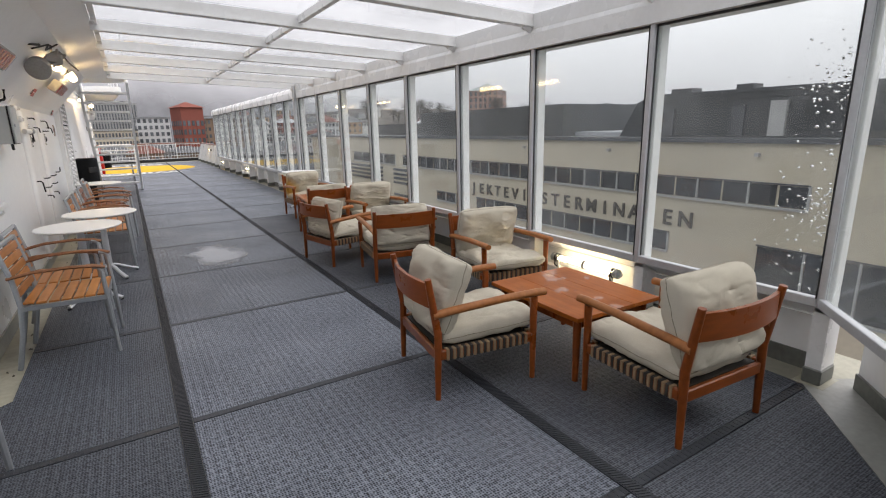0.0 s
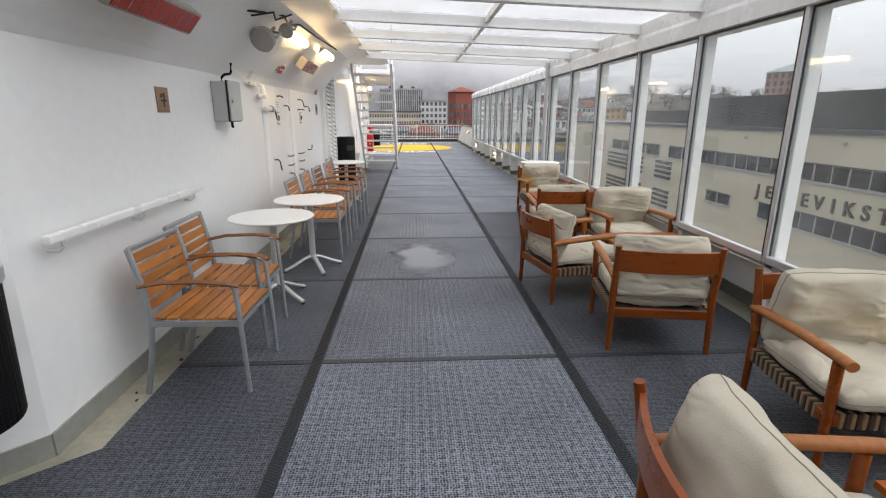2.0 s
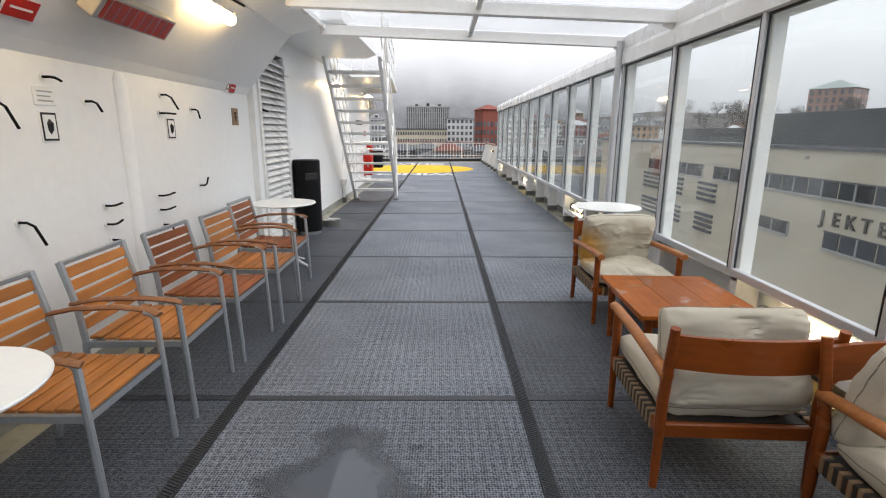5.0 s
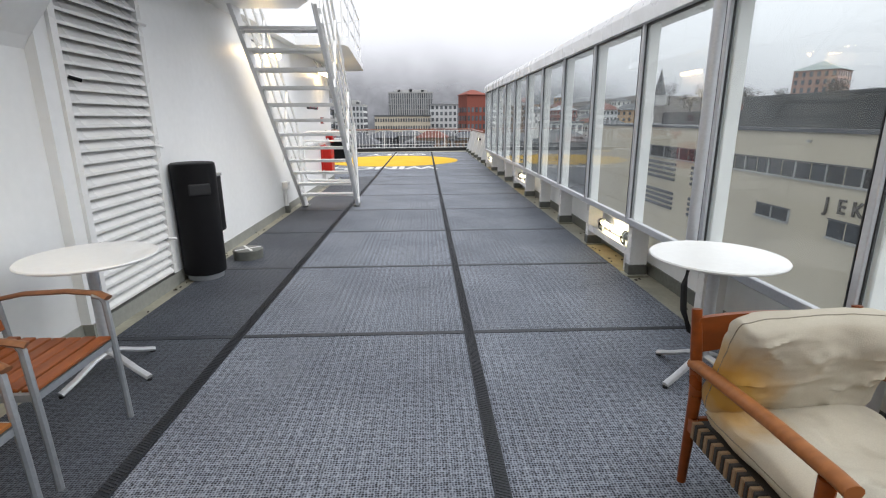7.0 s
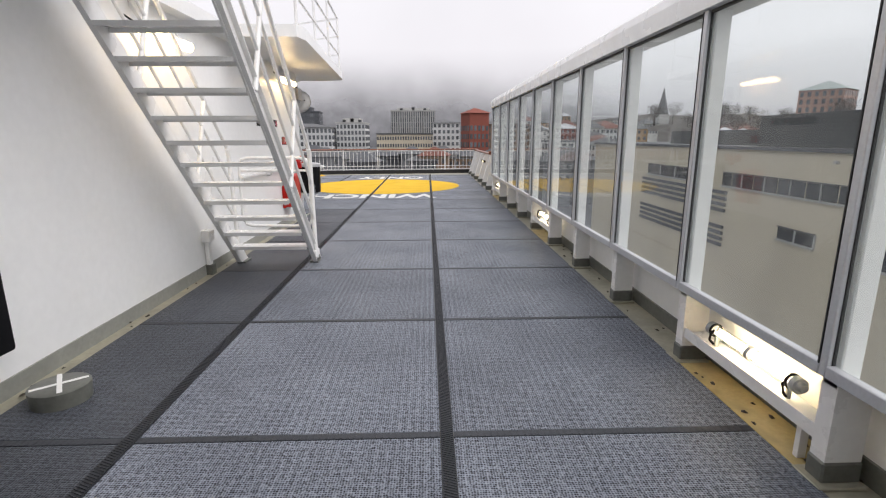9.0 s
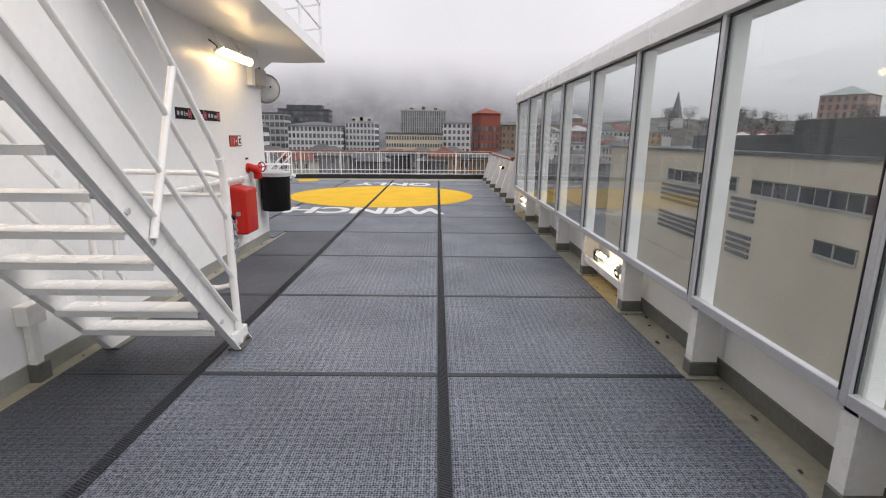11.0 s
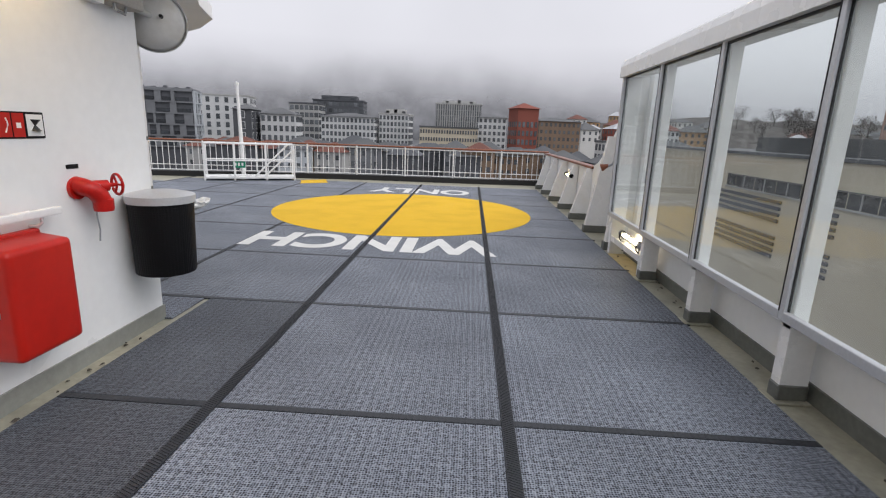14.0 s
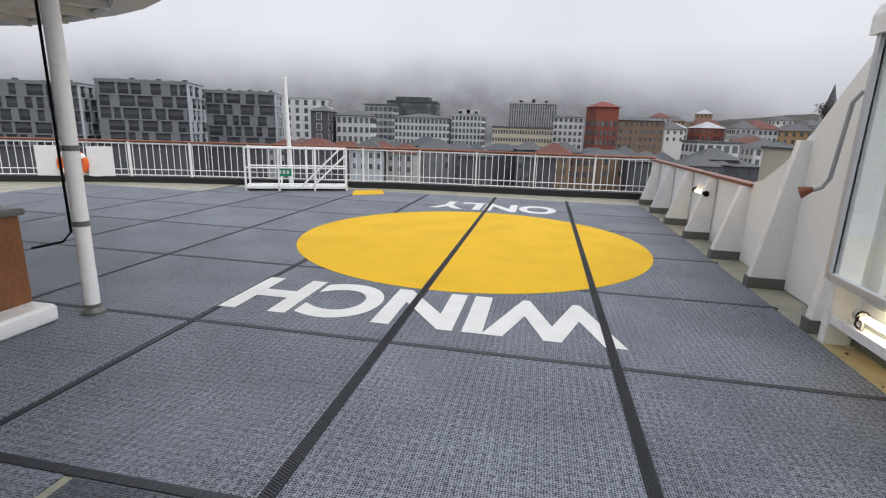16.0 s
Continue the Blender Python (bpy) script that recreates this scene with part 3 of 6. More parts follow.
rp_ = thing("roof_post", b, M_ALU, "slim aluminium post at the end of the glass roof", "post", smooth=True)
part("bracket", box(3.12, 3.21, 10.95, 11.05, 0.46, 0.52, bevel=0.006), M_ALU, rp_)
part("strap", tube([(3.16, 10.99, 0.48), (3.12, 10.96, 0.33), (3.12, 10.93, 0.16), (3.18, 10.92, 0.0)], 0.022, 8), M_BLACK, rp_, "black rubber strap", True)

# ---- setting: deckhouse ----
WX, WF = -0.93, -1.0
wall = box(-1.15, WF, 3.60, 11.02, 0.10, 1.86)
prism([(-1.15, 1.86), (WF, 1.86), (-0.955, 1.93), (-0.47, 2.50), (-0.13, 2.585), (-0.13, 2.72), (-1.15, 2.72)], 3.55, 11.02, wall)
thing("wall_deckhouse", wall, M_WHITE, "white painted steel deckhouse wall with a sloping upper part", "wall", kind="structure")
dd = Vector((-0.70, -0.714, 0))
b = bmesh.new()
prism([(-0.22, 0.10), (0.0, 0.10), (0.0, 1.86), (0.45, 2.5), (0.8, 2.585), (0.8, 2.72), (-0.22, 2.72)], -3.6, 0.0, b)
turned(b, Matrix.Translation((WF, 3.60, 0)) @ pose(0, 0, 0, 0, 0, -45.6))
thing("wall_angled", b, M_WHITE, "white painted angled deckhouse wall", "wall", kind="structure")
thing("wall_aft_house", box(-1.15, WX, 12.36, 20.37, 0.10, 2.68), M_WHITE, "white painted steel deckhouse wall", "wall", kind="structure")
thing("wall_end", box(-8.0, -1.15, 20.12, 20.37, 0.10, 2.68), M_WHITE, "white painted end wall of the deckhouse", "wall", kind="structure")
b = box(-1.15, WX, 11.02, 11.14, 0.10, 2.68)
box(-1.15, WX, 12.20, 12.36, 0.10, 2.68, b)
box(-1.15, WX, 11.14, 12.20, 2.42, 2.68, b)
thing("wall_louvre_surround", b, M_WHITE, "white steel wall round the louvred opening", "wall", kind="structure")
b = box(-1.2, WF + 0.012, 3.60, 11.02, -0.014, 0.10)
box(-1.2, WX + 0.012, 11.02, 20.382, -0.014, 0.10, b)
box(-8.0, -1.2, 20.05, 20.382, -0.014, 0.10, b)
turned_b = box(-0.24, 0.012, -3.6, 0.0, -0.014, 0.10)
turned(turned_b, Matrix.Translation((WF, 3.60, 0)) @ pose(0, 0, 0, 0, 0, -45.6))
join(b, turned_b)
thing("baseboard", b, M_COAML, "grey painted coaming at the foot of the wall", "coaming", kind="structure")
thing("wall_back", box(-4.2, 3.2, -2.4, -2.15, -0.014, 2.72), M_WHITE, "white painted end wall", "wall", kind="structure")
thing("wall_side", box(-4.2, -3.9, -2.15, 1.4, -0.014, 2.72), M_WHITE, "white painted wall", "wall", kind="structure")
# Unseen slab added behind the start; it keeps sky light off the corner.
thing("ceiling_unseen", box(-4.2, 3.3, -2.4, beams[0], 2.62, 2.72), M_WHITE, "unseen white deckhead added to hold back sky light", "ceiling", kind="structure")
thing("ceiling_upper_deck", slab([(-8.0, 2.2), (-0.9, 2.2), (-0.9, 11.02), (0.10, 11.02), (0.16, 13.55), (-0.05, 13.95), (-0.78, 13.95), (-0.78, 16.75), (0.02, 16.75), (0.07, 17.0), (-0.18, 21.2), (-0.22, 21.42), (-0.70, 21.55)]
                                 + [(-1.1, 21.5), (-1.5, 22.3), (-1.72, 23.0), (-2.2, 23.6), (-2.7, 24.0), (-3.3, 24.4), (-3.97, 24.7), (-5.1, 25.0), (-6.1, 25.1), (-8.0, 25.0)], 2.66, 2.80), M_WHITE,
      "white painted steel deck overhead with a rounded after end", "ceiling", kind="structure")

ribs = bmesh.new()
hub_ = Vector((-5.6, 21.2, 0))
for k in range(9):
    a = radians(8 + 11 * k)
    join(ribs, turned(box(1.5, 3.62, -0.03, 0.03, 2.575, 2.658), Matrix.Translation(hub_) @ pose(0, 0, 0, 0, 0, math.degrees(a))))
tube([(hub_.x + 3.62 * math.cos(radians(4 + 2.5 * k)), hub_.y + 3.62 * math.sin(radians(4 + 2.5 * k)), 2.628) for k in range(40)], 0.04, 6, ribs)
tube([(hub_.x + 2.6 * math.cos(radians(4 + 2.5 * k)), hub_.y + 2.6 * math.sin(radians(4 + 2.5 * k)), 2.628) for k in range(40)], 0.04, 6, ribs)
thing("trim_deck_ribs", ribs, M_WHITE2, "white steel ribs under the round overhead deck", "deck ribs", kind="structure")

# louvred door
lou = new("door_1")
tagged(lou, "white steel louvred ventilation door with dogs", "door", "", "structure")
part("door_frame", box(WX - 0.03, WX + 0.025, 11.14, 11.20, 0.12, 2.42), M_WHITE2, lou)
part("door_frame", box(WX - 0.03, WX + 0.025, 12.14, 12.20, 0.12, 2.42), M_WHITE2, lou)
# Dark sheet closes the opening; its colour stands for the shade inside.
part("backing", box(-1.14, -1.10, 11.14, 12.20, 0.10, 2.42), M_COAM, lou, "dark sheet standing for the shade behind the louvres")
sl = mesh_of("slat", prism([(-0.055, 0.045), (-0.05, 0.05), (0.03, -0.03), (0.03, -0.05), (0.025, -0.05)], -0.47, 0.47), M_WHITE2)
z = 0.18
while z < 2.40:
    o = new("slat", sl)
    o.location, o.parent = (WX - 0.012, 11.67, z), lou
    z += 0.0795
for y, z in ((11.22, 0.62), (11.22, 1.72), (12.12, 0.45), (12.12, 1.25), (12.12, 2.2)):
    part("dog", rod((WX + 0.02, y, z), (WX + 0.07, y + 0.05, z - 0.02), 0.012), M_BLACKM if z < 1.9 and y < 12 else M_WHITE2, lou, "door clamp")


# ---- furniture ----
def cushion(w, d, h, seed, puff=0.27, wrinkle=0.0155, fold=(1.7, 2.2), sag=0.0, nx=64, ny=54):
    """A loose stuffed cushion lying flat: boxed edge, pinched corners, long soft folds and short sharp creases; also its seam line."""
    b = bmesh.new()
    g, edge = {}, {}
    for side in (1, -1):
        for i in range(nx + 1):
            for j in range(ny + 1):
                if side < 0 and (i in (0, nx) or j in (0, ny)):
                    g[side, i, j] = g[1, i, j]
                    continue
                u, v = 2 * i / nx - 1, 2 * j / ny - 1
                u, v = math.sin(u * math.pi / 2) * 0.35 + u * 0.65, math.sin(v * math.pi / 2) * 0.35 + v * 0.65
                t = max(0.0, (1 - abs(u) ** 5) * (1 - abs(v) ** 5)) ** puff
                rx = 1 - 0.045 * abs(v) ** 6 - 0.02 * (1 - v * v)
                ry = 1 - 0.045 * abs(u) ** 6 - 0.02 * (1 - u * u)
                s = Vector((u * 1.5 + seed, v * 1.5 - seed, side * 2.0 + seed * 0.7))
                wz = noise.noise(s) * wrinkle * 2.2
                for oc, am in ((1.0, 1.0), (2.3, 0.5)):
                    q = Vector((u * fold[0] * oc + seed * 3.1 + 0.35 * noise.noise(s * 2), v * fold[1] * oc + seed + 0.3 * noise.noise(s * 1.7 + Vector((5, 1, 2))), side + seed))
                    wz -= wrinkle * 1.0 * am * max(0.0, 1 - 4.2 * abs(noise.noise(q))) ** 1.5 * max(0.0, 0.35 + 1.5 * noise.noise(s * 1.3 + Vector((2, 9, 4))))
                    wz += wrinkle * 0.5 * am * noise.noise(q * 0.9 + Vector((3, 7, 1)))
                pull = max(0.0, abs(u) * abs(v) - 0.45)
                wz += wrinkle * 1.2 * pull * math.sin(14 * (abs(u) - abs(v)) + seed)
                x, y, z = u * w / 2 * rx, v * d / 2 * ry, side * t * (h / 2) + wz * t
                if i in (0, nx) or j in (0, ny):
                    z += 0.006 * noise.noise(s * 3)
                z -= sag * u * u * (0.5 + 0.5 * v) - sag * 0.4 * noise.noise(Vector((u * 0.8 + seed, v, 9)))
                g[side, i, j] = b.verts.new((x, y, z))
    for side in (1, -1):
        for i in range(nx):
            for j in range(ny):
                q = (g[side, i, j], g[side, i + 1, j], g[side, i + 1, j + 1], g[side, i, j + 1])
                b.faces.new(q if side > 0 else q[::-1])
    ring = [(i, 0) for i in range(0, nx, 2)] + [(nx, j) for j in range(0, ny, 2)] + [(i, ny) for i in range(nx, 0, -2)] + [(0, j) for j in range(ny, 0, -2)]
    return b, [g[1, i, j].co.copy() for i, j in ring]


def wrap(e, n, span):
    """Two-colour webbing wound round a rail; span gives the extent of winding k."""
    dark, pale = None, None
    for k in range(n):
        q = box(*span(k), bevel=0.003, seg=1)
        if k % 2:
            dark = join(dark, q)
        else:
            pale = join(pale, q)
    part("webbing", dark, M_STRAPB, e, "black webbing straps")["kind"] = "stuff"
    part("webbing", pale, M_STRAPL, e, "natural webbing straps")["kind"] = "stuff"


def lounge_chair(m, seed, label, stain=False, back=(0.165, 0.44, 0.575, 74), sag=0.02):
    """Low teak lounge chair, facing +y: round legs and arms, bowed back board, strapped seat, two loose cushions.
    back: thickness, height, middle and lean of the back cushion."""
    e = root("lounge_chair", m, label, "chair", "lounge chairs")
    W, D = 0.315, 0.32
    for sx in (-1, 1):
        part("leg", rod((sx * W, -D, 0), (sx * (W - 0.005), -D + 0.01, 0.40), 0.017, 0.024, 12, rod((sx * (W - 0.005), -D + 0.01, 0.40), (sx * W, -D - 0.045, 0.735), 0.024, 0.019, 12)), M_TEAK, e, "", True)
        part("leg", rod((sx * W, D, 0), (sx * W, D, 0.535), 0.017, 0.024, 12), M_TEAK, e, "", True)
        part("armrest", tube([(sx * W, -D - 0.02, 0.52), (sx * W, -D + 0.1, 0.532), (sx * W, 0.1, 0.552), (sx * W, D + 0.02, 0.558), (sx * W, D + 0.075, 0.555)], 0.027, 12, flat=0.85), M_ARM, e, "sun-bleached round armrest", True)
        part("seat_rail", box(sx * W - 0.016, sx * W + 0.016, -D + 0.015, D - 0.015, 0.245, 0.305, bevel=0.006, seg=1), M_TEAK, e)
        wrap(e, 25, lambda k: (sx * W - 0.020, sx * W + 0.020, -D + 0.06 + k * (2 * D - 0.12) / 24 - 0.009, -D + 0.06 + k * (2 * D - 0.12) / 24 + 0.009, 0.241, 0.311))
    for y in (-D + 0.01, D - 0.005):
        part("seat_rail", box(-W + 0.016, W - 0.016, y - 0.014, y + 0.014, 0.235, 0.300, bevel=0.006, seg=1), M_TEAK, e)
    wrap(e, 23, lambda k: (-W + 0.055 + k * (2 * W - 0.11) / 22 - 0.009, -W + 0.055 + k * (2 * W - 0.11) / 22 + 0.009, D - 0.024, D + 0.014, 0.231, 0.306))
    part("seat_webbing", box(-W + 0.02, W - 0.02, -D + 0.03, D - 0.03, 0.286, 0.296), M_STRAPB, e, "black woven seat straps")
    bb = bmesh.new()
    rows = []
    for k in range(13):
        u = k / 6 - 1
        x, y = u * W, -D - 0.025 - 0.05 * (1 - u * u)
        rows.append([bb.verts.new((x, y + dy - 0.03 * (z - 0.58), z)) for dy, z in ((-0.011, 0.565), (-0.011, 0.705), (0.011, 0.705), (0.011, 0.565))])
    for r0, r1 in zip(rows, rows[1:]):
        for j in range(4):
            bb.faces.new((r0[j], r0[(j + 1) % 4], r1[(j + 1) % 4], r1[j]))
    bb.faces.new(rows[0])
    bb.faces.new(rows[-1][::-1])
    part("back_board", bb, M_TEAK, e, "bowed teak back board", True)
    for nm, dims, turn_, fold, slump in (("seat_cushion", (0.60, 0.66, 0.125), pose(0, 0.045, 0.362, 2, 0, 0), (1.5, 1.9), 0.0),
                                         ("back_cushion", (0.61, back[1], back[0]), pose(0, -0.222, back[2], back[3], 0, 2 * math.sin(seed)), (0.9, 2.6), sag)):
        q, seam = cushion(*dims, seed + (3.3 if nm[0] == "b" else 0), fold=fold, sag=slump)
        turned(q, turn_)
        o = part(nm, q, M_CUSHY if stain else M_CUSH, e, ("yellow-stained canvas " if stain else "creased beige canvas ") + nm.replace("_", " "), True)
        part("piping", tube([turn_ @ p for p in seam], 0.0022, 6, closed=True), M_SEAM, o, "grey-brown seam")
    return e


def stained(base):
    m = base.copy()
    m.name = "beige_canvas_with_yellow_stain"
    nt = m.node_tree
    n, l = nt.nodes, nt.links
    p = n["Principled BSDF"]
    src = p.inputs["Base Color"].links[0].from_socket
    tc = n.new("ShaderNodeTexCoord")
    sx = n.new("ShaderNodeVectorMath")
    sx.operation = "DISTANCE"
    sx.inputs[1].default_value = (0.27, -0.17, 0.50)
    l.new(tc.outputs["Object"], sx.inputs[0])
    nz = n.new("ShaderNodeTexNoise")
    nz.inputs["Scale"].default_value = 9
    l.new(tc.outputs["Object"], nz.inputs["Vector"])
    ad = n.new("ShaderNodeMath")
    ad.operation = "MULTIPLY_ADD"
    ad.inputs[1].default_value = 0.16
    l.new(nz.outputs[0], ad.inputs[0])
    l.new(sx.outputs["Value"], ad.inputs[2])
    rp = ramp(nt, [(0.15, (0.9,) * 3), (0.30, (0, 0, 0))])
    l.new(ad.outputs[0], rp.inputs[0])
    mx_ = n.new("ShaderNodeMix")
    mx_.data_type = "RGBA"
    l.new(rp.outputs[0], mx_.inputs[0])
    l.new(src, mx_.inputs[6])
    mx_.inputs[7].default_value = (0.45, 0.24, 0.03, 1)
    l.new(mx_.outputs[2], p.inputs["Base Color"])
    return m


M_CUSHY = stained(M_CUSH)


def low_table(m, w, d, label):
    e = root("coffee_table", m, label, "table", "coffee tables")
    n = 3
    bw = w / n
    for k in range(n):
        x = -w / 2 + (k + 0.5) * bw
        part("board", box(x - bw / 2 + 0.0008, x + bw / 2 - 0.0008, -d / 2, d / 2, 0.418, 0.445, bevel=0.002, seg=1), M_TABLE, e)
    for s in (-1, 1):
        part("apron", box(-w / 2 + 0.07, w / 2 - 0.07, s * (d / 2 - 0.07) - 0.012, s * (d / 2 - 0.07) + 0.012, 0.35, 0.418), M_TEAK, e)
        part("apron", box(s * (w / 2 - 0.07) - 0.012, s * (w / 2 - 0.07) + 0.012, -d / 2 + 0.08, d / 2 - 0.08, 0.35, 0.418), M_TEAK, e)
        for q in (-1, 1):
            part("leg", rod((s * (w / 2 - 0.075), q * (d / 2 - 0.075), 0), (s * (w / 2 - 0.07), q * (d / 2 - 0.07), 0.418), 0.019, 0.027, 12), M_TEAK, e, "", True)
    return e


lounge_chair(pose(1.69, 2.48, 0, 0, 0, -99), 1.0, "teak lounge chair with slumped beige cushions beside the coffee table", back=(0.17, 0.44, 0.59, 76), sag=0.05)
lounge_chair(pose(2.40, 1.485, 0, 0, 0, -4), 2.2, "teak lounge chair with plump beige cushions turned from the walkway", back=(0.19, 0.47, 0.60, 72), sag=0.01)
lounge_chair(pose(2.80, 3.55, 0, 0, 0, 172), 3.1, "teak lounge chair with beige cushions against the windscreen")
lounge_chair(pose(2.07, 5.71, 0, 0, 0, -78), 4.6, "teak lounge chair with loose beige cushions facing the windows", back=(0.125, 0.42, 0.555, 78), sag=0.05)
lounge_chair(pose(2.35, 4.77, 0, 0, 0, -10), 5.9, "teak lounge chair with a wide back board and flattened cushions", back=(0.15, 0.42, 0.565, 76), sag=0.025)
lounge_chair(pose(2.915, 6.50, 0, 0, 0, 179), 6.4, "teak lounge chair with beige cushions near the windscreen")
lounge_chair(pose(2.42, 7.30, 0, 0, 0, -3), 7.7, "teak lounge chair with beige cushions and a curved back board", back=(0.145, 0.41, 0.56, 76))
lounge_chair(pose(2.705, 9.17, 0, 0, 0, 180), 8.5, "teak lounge chair with yellow-stained beige cushions", True)
low_table(pose(2.44, 2.28, 0, 0, 0, -2), 0.72, 0.86, "low teak coffee table wet with rain")
low_table(pose(2.80, 5.62, 0, 0, 0, -2), 0.72, 0.80, "low teak coffee table between lounge chairs")
low_table(pose(2.72, 8.25, 0, 0, 0, -2), 0.74, 0.84, "low wet teak coffee table before a stained chair")


def bistro_chair(m, label, slat):
    """Stacking armchair facing +y: grey aluminium frame, teak slats on seat and back, teak armrests."""
    e = root("armchair", m, label, "chair", "slatted armchairs")
    W = 0.255
    for sx in (-1, 1):
        part("front_leg", tube([(sx * W, 0.27, 0), (sx * W, 0.262, 0.3), (sx * W, 0.25, 0.615), (sx * W, 0.235, 0.64), (sx * W, 0.20, 0.648)], 0.015, 8), M_ALUG, e, "grey aluminium leg", True)
        part("back_leg", tube([(sx * W, -0.30, 0), (sx * W, -0.245, 0.25), (sx * W, -0.225, 0.44), (sx * W, -0.240, 0.62), (sx * W, -0.290, 0.845)], 0.0165, 8), M_ALUG, e, "grey aluminium back leg", True)
        part("seat_rail", box(sx * W - 0.011, sx * W + 0.011, -0.225, 0.255, 0.405, 0.435), M_ALUG, e)
        part("armrest", tube([(sx * W, -0.262, 0.635), (sx * (W + 0.012), -0.12, 0.662), (sx * (W + 0.018), 0.08, 0.667), (sx * (W + 0.012), 0.22, 0.655), (sx * W, 0.27, 0.637)], 0.023, 8, flat=0.5), M_ARMD, e, "dark teak armrest", True)
    for y in (-0.215, 0.245):
        part("cross_bar", box(-W, W, y - 0.010, y + 0.010, 0.395, 0.425), M_ALUG, e)
    part("cross_bar", box(-W, W, -0.300, -0.278, 0.825, 0.85, bevel=0.004, seg=1), M_ALUG, e)
    for k in range(7):
        y = -0.185 + k * 0.0685
        z = 0.437 + 0.010 * ((k - 3.4) / 3) ** 2 + (0.0 if k < 6 else -0.006)
        part("seat_slat", box(-W + 0.012, W - 0.012, y - 0.029, y + 0.029, z - 0.007, z + 0.009, bevel=0.003, seg=1), slat, e)
    for k in range(5):
        z = 0.52 + k * 0.066
        y = -0.226 - (z - 0.5) * 0.19
        q = box(-W + 0.014, W - 0.014, -0.009, 0.009, -0.026, 0.026, bevel=0.003, seg=1)
        turned(q, pose(0, y, z, 11))
        part("back_slat", q, slat, e)
    return e


ch = bistro_chair(pose(-0.52, 4.36, 0, 0, 0, -92), "aluminium armchair with honey-coloured teak slats beside the wall", M_SLAT)
for x, y, a in ((-0.585, 4.905, -90), (-0.385, 7.09, -90), (-0.375, 7.76, -88), (-0.325, 9.10, -90)):
    copy_thing(ch, pose(x, y, 0, 0, 0, a))
copy_thing(ch, pose(-0.955, 2.565, 0, 0, 0, -88))
ch = bistro_chair(pose(-0.41, 9.80, 0, 0, 0, -89), "aluminium armchair with reddish brown teak slats beside the wall", M_SLATR)
copy_thing(ch, pose(-0.36, 8.43, 0, 0, 0, -91))


def bistro_table(m, label, foot=0):
    e = root("round_table", m, label, "table", "round tables")
    part("table_top", lathe([(0, 0.700), (0.325, 0.700), (0.338, 0.706), (0.341, 0.713), (0.336, 0.720), (0.0, 0.722)], 48), M_TTOP, e, "thin white round table top", True)
    part("column", rod((0, 0, 0.10), (0, 0, 0.70), 0.030, seg=20), M_ALU, e, "aluminium column", True)
    part("plate", lathe([(0, 0.685), (0.11, 0.690), (0.11, 0.70), (0, 0.70)], 20), M_ALUG, e)
    for k in range(4):
        a = radians(foot + 90 * k)
        c, s = math.cos(a), math.sin(a)
        part("foot", tube([(0.02 * c, 0.02 * s, 0.13), (0.08 * c, 0.08 * s, 0.115), (0.20 * c, 0.20 * s, 0.055), (0.295 * c, 0.295 * s, 0.018)], 0.022, 8, flat=0.7), M_ALU, e, "splayed aluminium foot", True)
        part("glide", rod((0.29 * c, 0.29 * s, 0), (0.29 * c, 0.29 * s, 0.012), 0.016), M_BLACK, e)
    return e


bistro_table(pose(-0.49, 5.62, 0), "white round table on an aluminium pedestal beside the wall", 56 - 90)
bistro_table(pose(-0.355, 6.475, 0), "white round table on an aluminium pedestal between slatted chairs", -60)
bistro_table(pose(-0.52, 10.53, 0), "white round table on a pedestal near the louvred door", -20)
rt = bistro_table(pose(2.93, 10.33, 0), "white round table on a pedestal behind a lounge chair", 25)

# ---- stairs ----
st = root("stairs", pose(0, 0, 0), "steep white steel stairs with handrails up to the next deck", "stairs")
YB, YT, ZT = 16.36, 13.76, 2.66
sl_ = (YT - YB) / ZT


def sy(z):
    return YB + sl_ * z


for x, nm in ((-0.70, "stringer"), (0.17, "stringer")):
    b = bmesh.new()
    prof = [(sy(0.02) + 0.14, 0.02), (sy(0.02) - 0.08, 0.02), (sy(ZT) - 0.11, ZT), (sy(ZT) + 0.11, ZT)]
    a = [b.verts.new((x - 0.008, y, z)) for y, z in prof]
    c = [b.verts.new((x + 0.008, y, z)) for y, z in prof]
    for k in range(4):
        b.faces.new((a[k], a[(k + 1) % 4], c[(k + 1) % 4], c[k]))
    b.faces.new(a)
    b.faces.new(c[::-1])
    s_ = 1 if x < 0 else -1
    for o_ in (0.135, -0.078):
        q = box(min(x, x - s_ * 0.045), max(x, x - s_ * 0.045), -0.005, 0.005, 0, 3.70)
        turned(q, Matrix.Translation((0, sy(0.02) + o_, 0.02)) @ pose(0, 0, 0, math.degrees(math.atan2(-sl_, 1)), 0, 0) @ Matrix.Scale(math.hypot(1, sl_) * (ZT - 0.02) / 3.70, 4, (0, 0, 1)))
        join(b, q)
    part(nm, b, M_WHITE2, st)
    part("foot_bracket", box(x - 0.05, x + 0.05, sy(0) - 0.09, sy(0) + 0.11, -0.0, 0.02), M_COAM, st)
for k in range(12):
    z = 0.262 + k * 0.2
    t = box(-0.69, 0.16, sy(z) - 0.10, sy(z) + 0.085, z - 0.012, z)
    box(-0.69, 0.16, sy(z) - 0.104, sy(z) - 0.096, z - 0.036, z, t)
    box(-0.69, 0.16, sy(z) + 0.08, sy(z) + 0.088, z - 0.045, z, t)
    part("tread", t, M_WHITE2, st)
